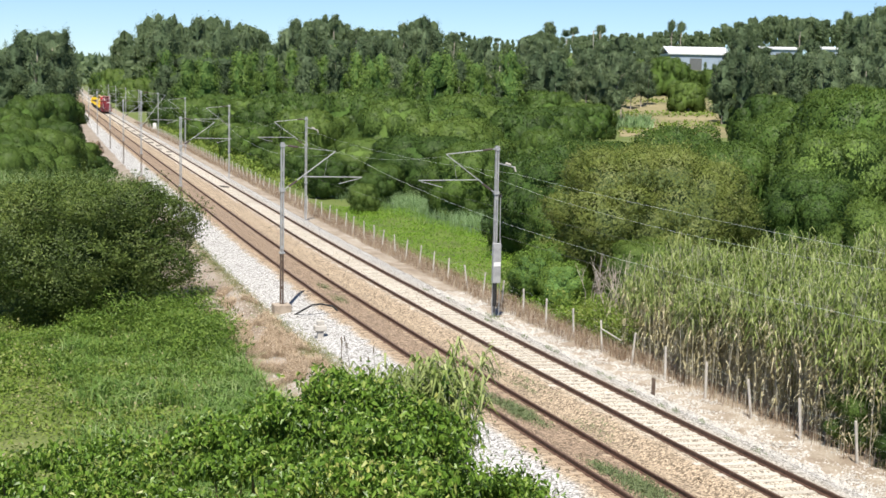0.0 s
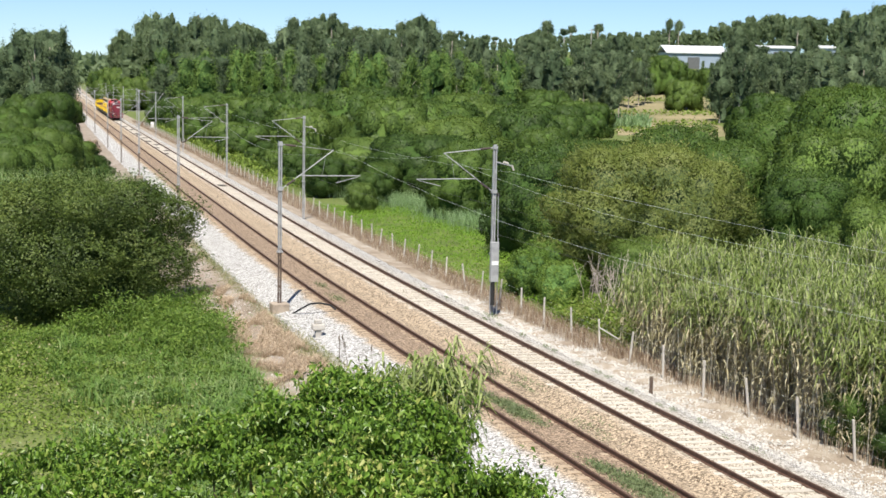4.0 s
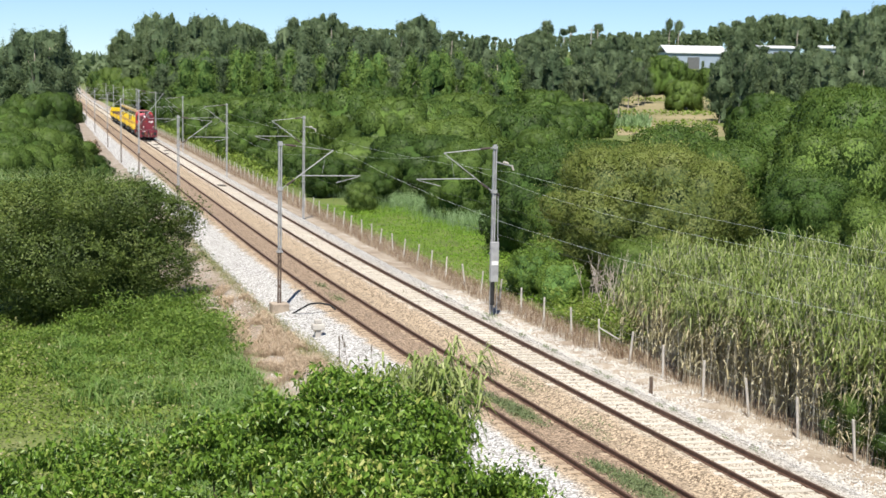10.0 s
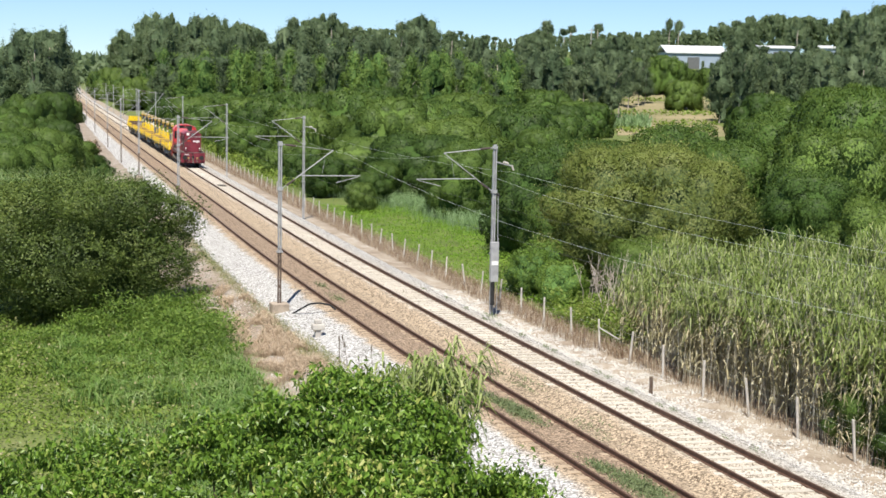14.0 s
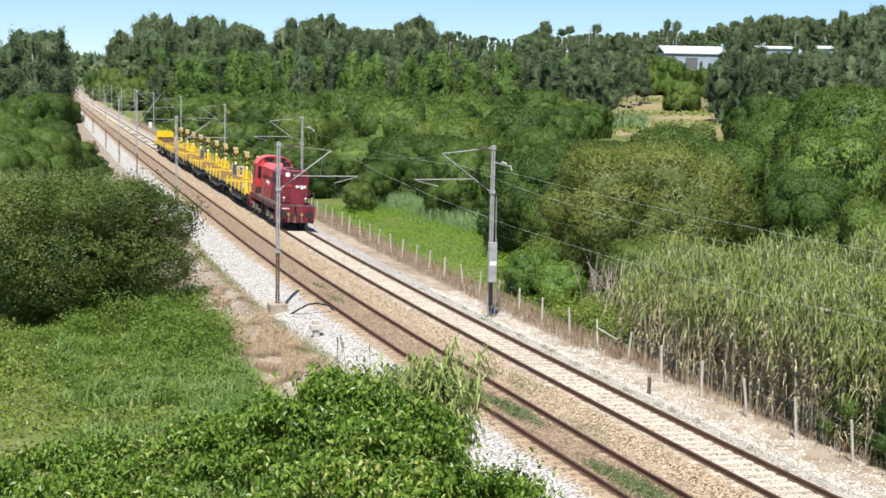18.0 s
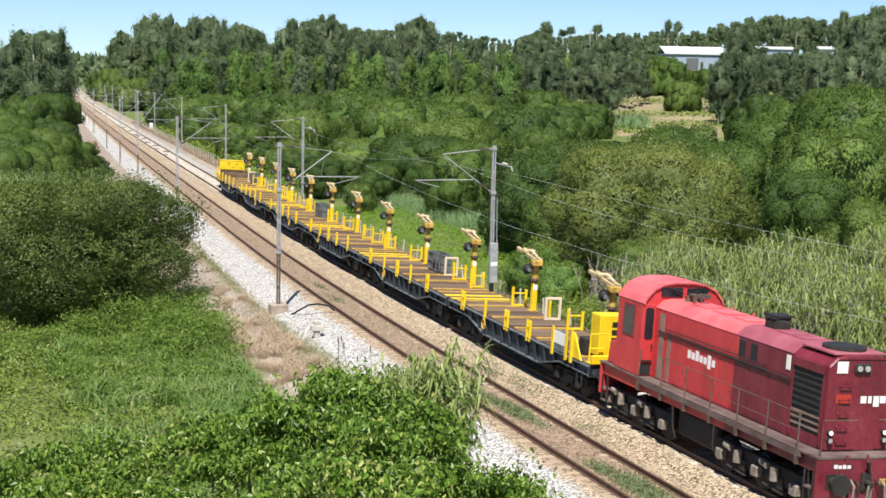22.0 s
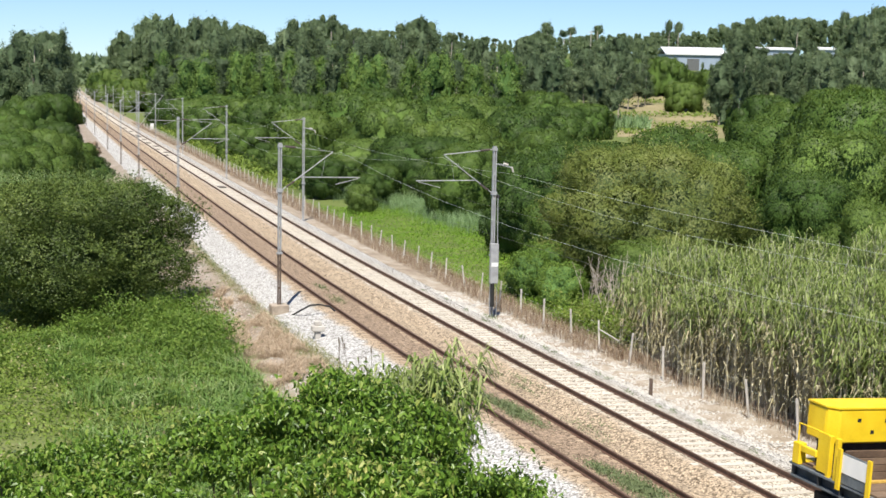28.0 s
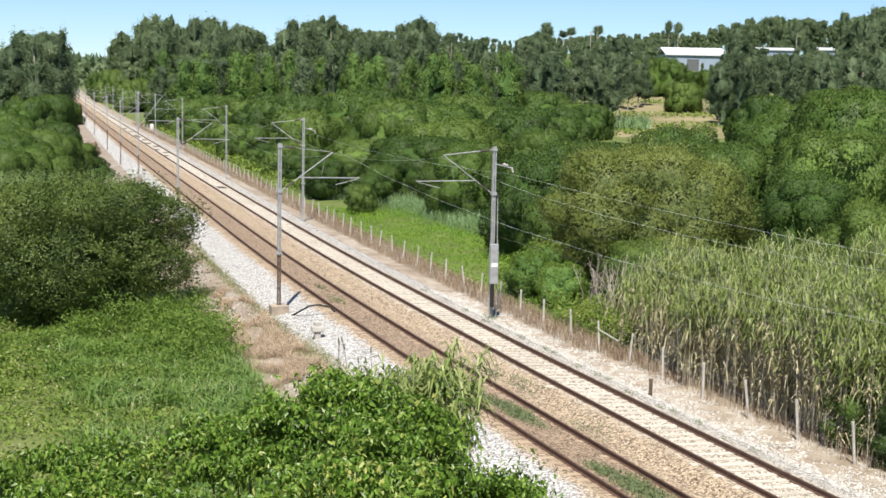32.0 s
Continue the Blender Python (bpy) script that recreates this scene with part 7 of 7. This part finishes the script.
def u_frame(parent, y):
    """An open frame that stands across the far side of the deck."""
    x0, x1 = 0.72, 1.32
    g = Shape().box(x0 - 0.05, x0 + 0.05, y - 0.05, y + 0.05, DECK, DECK + 0.85).box(x1 - 0.05, x1 + 0.05, y - 0.05, y + 0.05, DECK, DECK + 0.75)
    g.box(x0 + 0.05, x1 - 0.05, y - 0.04, y + 0.04, DECK + 0.03, DECK + 0.11).box(x0 + 0.05, x1 - 0.05, y - 0.03, y + 0.03, DECK + 0.55, DECK + 0.61)
    return part("side_frame", g, M_YELLOW, parent, "", 0.01)


def make_wagon():
    W = thing("flat_wagon", "blue-grey flat wagon with plank deck, yellow stakes and cranes", "wagon", group="flat wagons of the rail train")
    h = PITCH / 2 - 0.25
    belly = [(-h, 1.0), (-4.85, 1.0), (-2.9, 0.58), (2.9, 0.58), (4.85, 1.0), (h, 1.0), (h, DECK - 0.1), (-h, DECK - 0.1)]
    inner = 0.06
    for sx in (-1, 1):
        x = sx * 1.27
        sill = part("side_sill", Shape().prism(belly, "x", x - 0.02, x + 0.02), M_BLUE, W, "blue-grey fish-bellied side sill")
        fl = Shape()
        fl.box(x - 0.09, x + 0.17 if sx > 0 else x + 0.09, -h, h, DECK - 0.1, DECK - 0.05) if sx > 0 else fl.box(x - 0.17, x + 0.09, -h, h, DECK - 0.1, DECK - 0.05)
        for a, b in zip(belly[:5], belly[1:6]):
            fl.add([(x - 0.11, a[0], a[1]), (x + 0.11, a[0], a[1]), (x + 0.11, b[0], b[1]), (x - 0.11, b[0], b[1]), (x - 0.11, a[0], a[1] - 0.05), (x + 0.11, a[0], a[1] - 0.05), (x + 0.11, b[0], b[1] - 0.05), (x - 0.11, b[0], b[1] - 0.05)],
                   [(0, 1, 2, 3), (7, 6, 5, 4), (0, 4, 5, 1), (1, 5, 6, 2), (2, 6, 7, 3), (3, 7, 4, 0)])
        part("flange", fl, M_SILL, sill, "pale worn edge of the sill")
        for k in range(15):
            y = -h + 1.2 + k * (2 * h - 2.4) / 14
            zl = float(np.interp(abs(y), [0, 2.9, 4.85, h], [0.58, 0.58, 1.0, 1.0]))
            part("rib", Shape().prism([(sx * 1.29, zl), (sx * 1.38, zl), (sx * 1.42, DECK - 0.1), (sx * 1.29, DECK - 0.1)], "y", y - 0.035, y + 0.035), M_BLUE, sill)
        x = sx * 1.36
        part("step", Shape().tube([(x, -h + 0.5, 0.98), (x, -h + 0.5, 0.5), (x, -h + 0.9, 0.5), (x, -h + 0.9, 0.98)], 0.025, 5), M_DARK, W)
    # added black block that stands for the deep shade under the wagon
    part("brake_gear", Shape().box(-0.95, 0.95, -3.4, 3.4, 0.3, 0.56), M_BLACK, W, "black block standing in for the shade under the deck", 0.04)
    part("centre_sill", Shape().box(-0.3, 0.3, -h, h, 0.7, DECK - 0.12), M_DARK, W)
    for e in (-1, 1):
        part("end_beam", Shape().box(-1.36, 1.36, min(e * h, e * (h - 0.15)), max(e * h, e * (h - 0.15)), 0.9, DECK - 0.04), M_BLUE, W, "", 0.02)
        buffers(W, e * h, e, long=0.16)
    # deck of cross planks; a painted bar at every fifth
    n = 34
    step = 2 * h / n
    plank = mesh_of("plank", Shape().box(-1.33, 1.33, -step / 2 + 0.012, step / 2 - 0.012, DECK - 0.045, DECK), M_PLANK)
    for k in range(n):
        piece("plank", plank, W, pose(0, -h + step * (k + 0.5), 0.004 * ((k * 7) % 5)))
    bar = mesh_of("cross_bar", Shape().box(-1.34, 1.34, -0.06, 0.06, DECK, DECK + 0.05), M_YELLOW_WORN)
    for y in (-6.2, -5.3, -2.6, -0.4, 2.1, 5.0, 6.4):
        piece("cross_bar", bar, W, pose(0, y, 0.012))
    for y in (-h + 0.05, h - 0.38):
        part("end_plate", Shape().box(-1.34, 1.34, y, y + 0.33, DECK, DECK + 0.03), M_YELLOW, W, "yellow painted deck end")
    make_crane(W, -3.4)
    make_crane(W, 4.1)
    bogie(W, -h + 2.0, 2, 1.8, 0.46, M_DARK)
    bogie(W, h - 2.0, 2, 1.8, 0.46, M_DARK)
    return W


def handwheel(parent, y):
    x = -1.42
    bw = part("brake_wheel", Shape().ring((x, y, 0.98), 0.2, 0.028), M_YELLOW_WORN, parent, "yellow brake handwheel")
    part("spoke", Shape().rod((x, y - 0.19, 0.98), (x, y + 0.19, 0.98), 0.02), M_YELLOW_WORN, bw)
    part("spoke", Shape().rod((x, y, 0.79), (x, y, 1.17), 0.02), M_YELLOW_WORN, bw)
    part("spindle", Shape().rod((x + 0.14, y, 0.98), (x - 0.02, y, 0.98), 0.03), M_YELLOW_WORN, bw)


def fit_out(W, near, far, wheel):
    """The stakes along the near side, by kind, and the open frames on the far side, as each wagon has them."""
    for y, kind in near:
        stake(W, -1.42, y, {"d": "double", "s": "single", "p": "plate"}[kind])
    for y, kind in far:
        u_frame(W, y) if kind == "u" else stake(W, 1.3, y, "single")
    handwheel(W, wheel)


def crate(parent, y, long=2.0):
    """A long steel box with panelled sides, open at the top."""
    x0, x1, y0, y1, z0, z1 = 0.72, 1.3, y - long / 2, y + long / 2, DECK + 0.06, DECK + 0.95
    mid_y = y0 + 0.58 * long
    g = Shape().box(x0, x0 + 0.04, mid_y, y1, z0, z1).box(x1 - 0.04, x1, y0, y1, z0, z1).box(x0 + 0.04, x1 - 0.04, y0, y0 + 0.04, z0, z1).box(x0 + 0.04, x1 - 0.04, y1 - 0.04, y1, z0, z1)
    c = part("crate", g, M_GREYBOX, parent, "dark grey steel crate with framed, partly open sides")
    for yy in (y0 + 0.05, y0 + 0.29 * long, mid_y - 0.03, y1 - 0.05):
        part("crate_rib", Shape().box(x0 - 0.05, x0 - 0.002, yy - 0.05, yy + 0.05, DECK, z1 + 0.02), M_GREYBOX, c)
    for k in range(3):
        z = z0 + 0.02 + 0.4 * k
        part("crate_rail", Shape().box(x0 - 0.04, x0 - 0.003, y0, y1, z, z + 0.08), M_SILL, c)
        part("crate_end_rail", Shape().box(x0 + 0.05, x1 - 0.05, y0 - 0.03, y0 - 0.003, z, z + 0.08), M_SILL, c)
    part("crate_floor", Shape().box(x0 + 0.04, x1 - 0.04, y0 + 0.04, y1 - 0.04, z0 + 0.01, z0 + 0.05), M_GREYBOX, c)
    part("crate_load", Shape().box(x0 + 0.1, x1 - 0.08, y0 + 0.1, y1 - 0.1, z0 + 0.05, z0 + 0.5), M_RUSTED, c, "rusty load", 0.05)


def pale_frame(parent, y, mat=None, label="cream painted open frame"):
    x0, x1, z0, z1 = 0.75, 1.35, DECK + 0.02, DECK + 0.95
    g = Shape()
    for x in (x0, x1):
        g.box(x - 0.05, x + 0.05, y - 0.05, y + 0.05, z0, z1)
    g.box(x0 + 0.05, x1 - 0.05, y - 0.05, y + 0.05, z0, z0 + 0.1).box(x0 + 0.05, x1 - 0.05, y - 0.05, y + 0.05, z1 - 0.1, z1)
    part("open_frame", g, mat or M_CREAM, parent, label, 0.01)


def board(parent, y0, y1):
    bd = part("side_board", Shape().box(-1.44, -1.40, y0, y1, DECK - 0.02, DECK + 0.72), M_SILL, parent, "blue-grey side board with a white panel", 0.01)
    part("board_panel", Shape().box(-1.452, -1.441, y0 + 0.08, y1 - 0.08, DECK + 0.24, DECK + 0.68), M_WHITE, bd, "white panel")
    for y in (y0, y1):
        part("board_post", Shape().box(-1.50, -1.445, y - 0.07, y + 0.07, DECK - 0.2, DECK + 0.8), M_YELLOW, parent)


def front_cabinet(W):
    h = PITCH / 2 - 0.25
    c = part("cabinet", Shape().box(-0.8, 0.72, -h + 0.55, -h + 1.3, DECK + 0.16, DECK + 1.58), M_YELLOW, W, "yellow equipment cabinet with dark slots", 0.03)
    for k in range(4):
        part("slot", Shape().box(-0.35, 0.3, -h + 0.538, -h + 0.56, DECK + 0.36 + 0.27 * k, DECK + 0.54 + 0.27 * k), M_BLACK, c)
    part("cabinet_stand", Shape().box(-0.6, 0.6, -h + 0.6, -h + 1.2, DECK, DECK + 0.16), M_DARK, c)
    part("dark_box", Shape().box(-0.85, -0.2, -h + 1.5, -h + 2.1, DECK + 0.012, DECK + 0.6), M_DARK, W, "dark steel box", 0.03)
    y0 = -h + 0.15
    part("ladder", Shape().tube([(-1.3, y0, DECK), (-1.3, y0, DECK + 1.0), (-0.75, y0, DECK + 1.0), (-0.75, y0, DECK)], 0.035, 6).rod((-1.3, y0, DECK + 0.5), (-0.75, y0, DECK + 0.5), 0.03), M_YELLOW, W)
    part("end_platform", Shape().box(-1.3, 1.3, -h - 0.1, -h + 0.06, DECK + 0.0, DECK + 0.3), M_YELLOW, W, "", 0.02)
    # a triangular plate at the corner, then a white board between its posts
    part("gusset", Shape().prism([(-h + 0.55, DECK), (-h + 1.35, DECK), (-h + 1.35, DECK + 0.85), (-h + 1.2, DECK + 0.85)], "x", -1.43, -1.37), M_YELLOW, W, "yellow triangular side plate", 0.01)
    part("gusset_rib", Shape().box(-1.5, -1.432, -h + 1.25, -h + 1.38, DECK - 0.2, DECK + 0.9), M_YELLOW, W)
    board(W, -h + 1.75, -h + 2.95)


def rear_house(W):
    h = PITCH / 2 - 0.25
    y0, y1 = h - 1.75, h - 0.3
    yf = y0 + 0.4
    o = [(-1.24, yf + 0.26), (-1.02, yf), (1.05, yf), (1.05, y1), (-1.24, y1)]
    v = part("generator_house", Shape().prism(o, "z", DECK + 0.72, DECK + 1.58), M_YELLOW, W, "bright yellow generator housing", 0.04)
    part("house_stand", Shape().box(-0.95, 0.95, yf + 0.2, y1 - 0.1, DECK + 0.02, DECK + 0.72), M_DARK, v)
    for x, z in ((-0.45, 1.3), (-0.05, 1.0), (0.35, 1.28), (0.75, 0.95)):
        part("vent", Shape().box(x - 0.05, x + 0.05, yf - 0.006, yf + 0.002, DECK + z - 0.045, DECK + z + 0.045), M_BLACK, v)
    part("house_lid", Shape().prism([(x * 1.02, yf + (y - yf) * 1.02 - 0.02) for x, y in o], "z", DECK + 1.58, DECK + 1.62), M_YELLOW, v, "sun-bleached lid")
    for k in range(4):
        part("bulkhead_plank", Shape().box(-1.25, 1.25, y0 - 0.3, y0 - 0.22, DECK + 0.012 + 0.18 * k, DECK + 0.18 + 0.18 * k), M_PLANK, W, "dark brown plank of the bulkhead", 0.008)
        part("side_plank", Shape().box(1.2, 1.27, y0 - 2.2, y0 - 0.32, DECK + 0.012 + 0.18 * k, DECK + 0.18 + 0.18 * k), M_PLANK, W, "dark brown plank of the bulkhead", 0.008)
    for y in (y0 - 0.1, y0 + 0.2):
        part("corner_post", Shape().box(-1.42, -1.3, y - 0.06, y + 0.06, DECK - 0.1, DECK + 0.98), M_YELLOW, W, "", 0.012)
    part("corner_plate", Shape().box(-1.38, -1.33, y0 + 0.262, y0 + 0.7, DECK, DECK + 0.98), M_YELLOW, W, "yellow side plate", 0.01)
    part("rear_railing", Shape().box(-1.44, -1.22, y1 - 0.1, y1 + 0.2, DECK - 0.05, DECK + 0.5).box(-1.42, -1.34, y0 + 0.7, y1 - 0.1, DECK + 0.3, DECK + 0.48), M_YELLOW, W, "", 0.02)
    part("grab_rail", Shape().tube([(-1.36, y0 + 0.7, DECK + 0.98), (-1.36, y1 + 0.1, DECK + 0.98), (-1.36, y1 + 0.1, DECK + 0.5)], 0.022, 6), M_YELLOW, W)
    part("rear_railing", Shape().box(1.3, 1.38, y0 - 0.9, y0 - 0.78, DECK, DECK + 0.9).box(1.3, 1.38, y0 - 0.78, y1, DECK + 0.8, DECK + 0.92), M_YELLOW, W)
    board(W, y0 - 1.5, y0 - 0.35)


tracks = [make_track(0.0, "railway track with brown rails on pale concrete sleepers", M_SLEEPER), make_track(-SPACING, "railway track with rusty rails on dusty brown sleepers", M_OLD_SLEEPER)]
locomotive = make_locomotive()
first = make_wagon()
wagons = [first] + [copy_thing(first, Matrix()) for _ in range(5)]
fit_out(wagons[0], ((5.4, "d"), (2.7, "s"), (0.3, "d"), (-2.0, "d")), ((5.2, "u"), (-0.7, "u"), (2.5, "s")), 2.8)
fit_out(wagons[1], ((5.4, "d"), (2.7, "s"), (0.3, "d"), (-2.0, "s"), (-4.7, "d")), ((5.3, "u"), (2.35, "s"), (-2.0, "u"), (-4.6, "u")), 2.7)
fit_out(wagons[2], ((5.5, "d"), (2.8, "p"), (0.4, "d"), (-1.8, "p"), (-4.6, "s")), ((5.6, "u"), (2.4, "s"), (0.5, "u"), (-1.8, "u"), (-4.6, "u")), 3.1)
fit_out(wagons[3], ((5.5, "p"), (2.8, "d"), (0.45, "d"), (-1.75, "s"), (-4.7, "d")), ((5.5, "u"), (2.85, "u"), (-0.3, "s"), (-2.6, "s"), (-4.7, "u")), -2.2)
fit_out(wagons[4], ((5.4, "p"), (2.9, "s"), (0.6, "s"), (-2.0, "s"), (-4.6, "s")), ((5.3, "u"), (0.45, "u"), (-1.9, "u"), (-4.6, "u")), -2.3)
fit_out(wagons[5], ((2.7, "s"), (0.4, "d"), (-2.0, "s"), (-4.6, "s")), ((-1.9, "u"), (-4.6, "u"), (0.4, "s")), -2.1)
front_cabinet(wagons[0])
pale_frame(wagons[0], 1.6)
pale_frame(wagons[0], -2.95, M_YELLOW, "yellow painted open frame")
crate(wagons[1], 1.15)
pale_frame(wagons[1], -0.6)
crate(wagons[3], -1.45)
pale_frame(wagons[4], -0.6, M_YELLOW, "yellow painted open frame")
crate(wagons[5], -1.0, 1.2)
pale_frame(wagons[5], 1.2)
rear_house(wagons[5])
make_stones()
make_sleepers(tracks[0], 0.0, M_SLEEPER, 27.0, 150.0, 420.0)
make_sleepers(tracks[1], -SPACING, M_OLD_SLEEPER, 27.0, 120.0, 300.0)


def riding(back):
    """Rows for a vehicle whose middle runs so many metres behind the train's front."""
    return [(t, along(FRONT - SPEED * t + 0.04 * max(0.0, t - 22.5) ** 2 + back)) for t in range(0, 33)]


def motions():
    walk(locomotive, riding(6.5))
    for i, w in enumerate(wagons):
        walk(w, riding(LOCO + PITCH * (i + 0.5)))


motions()
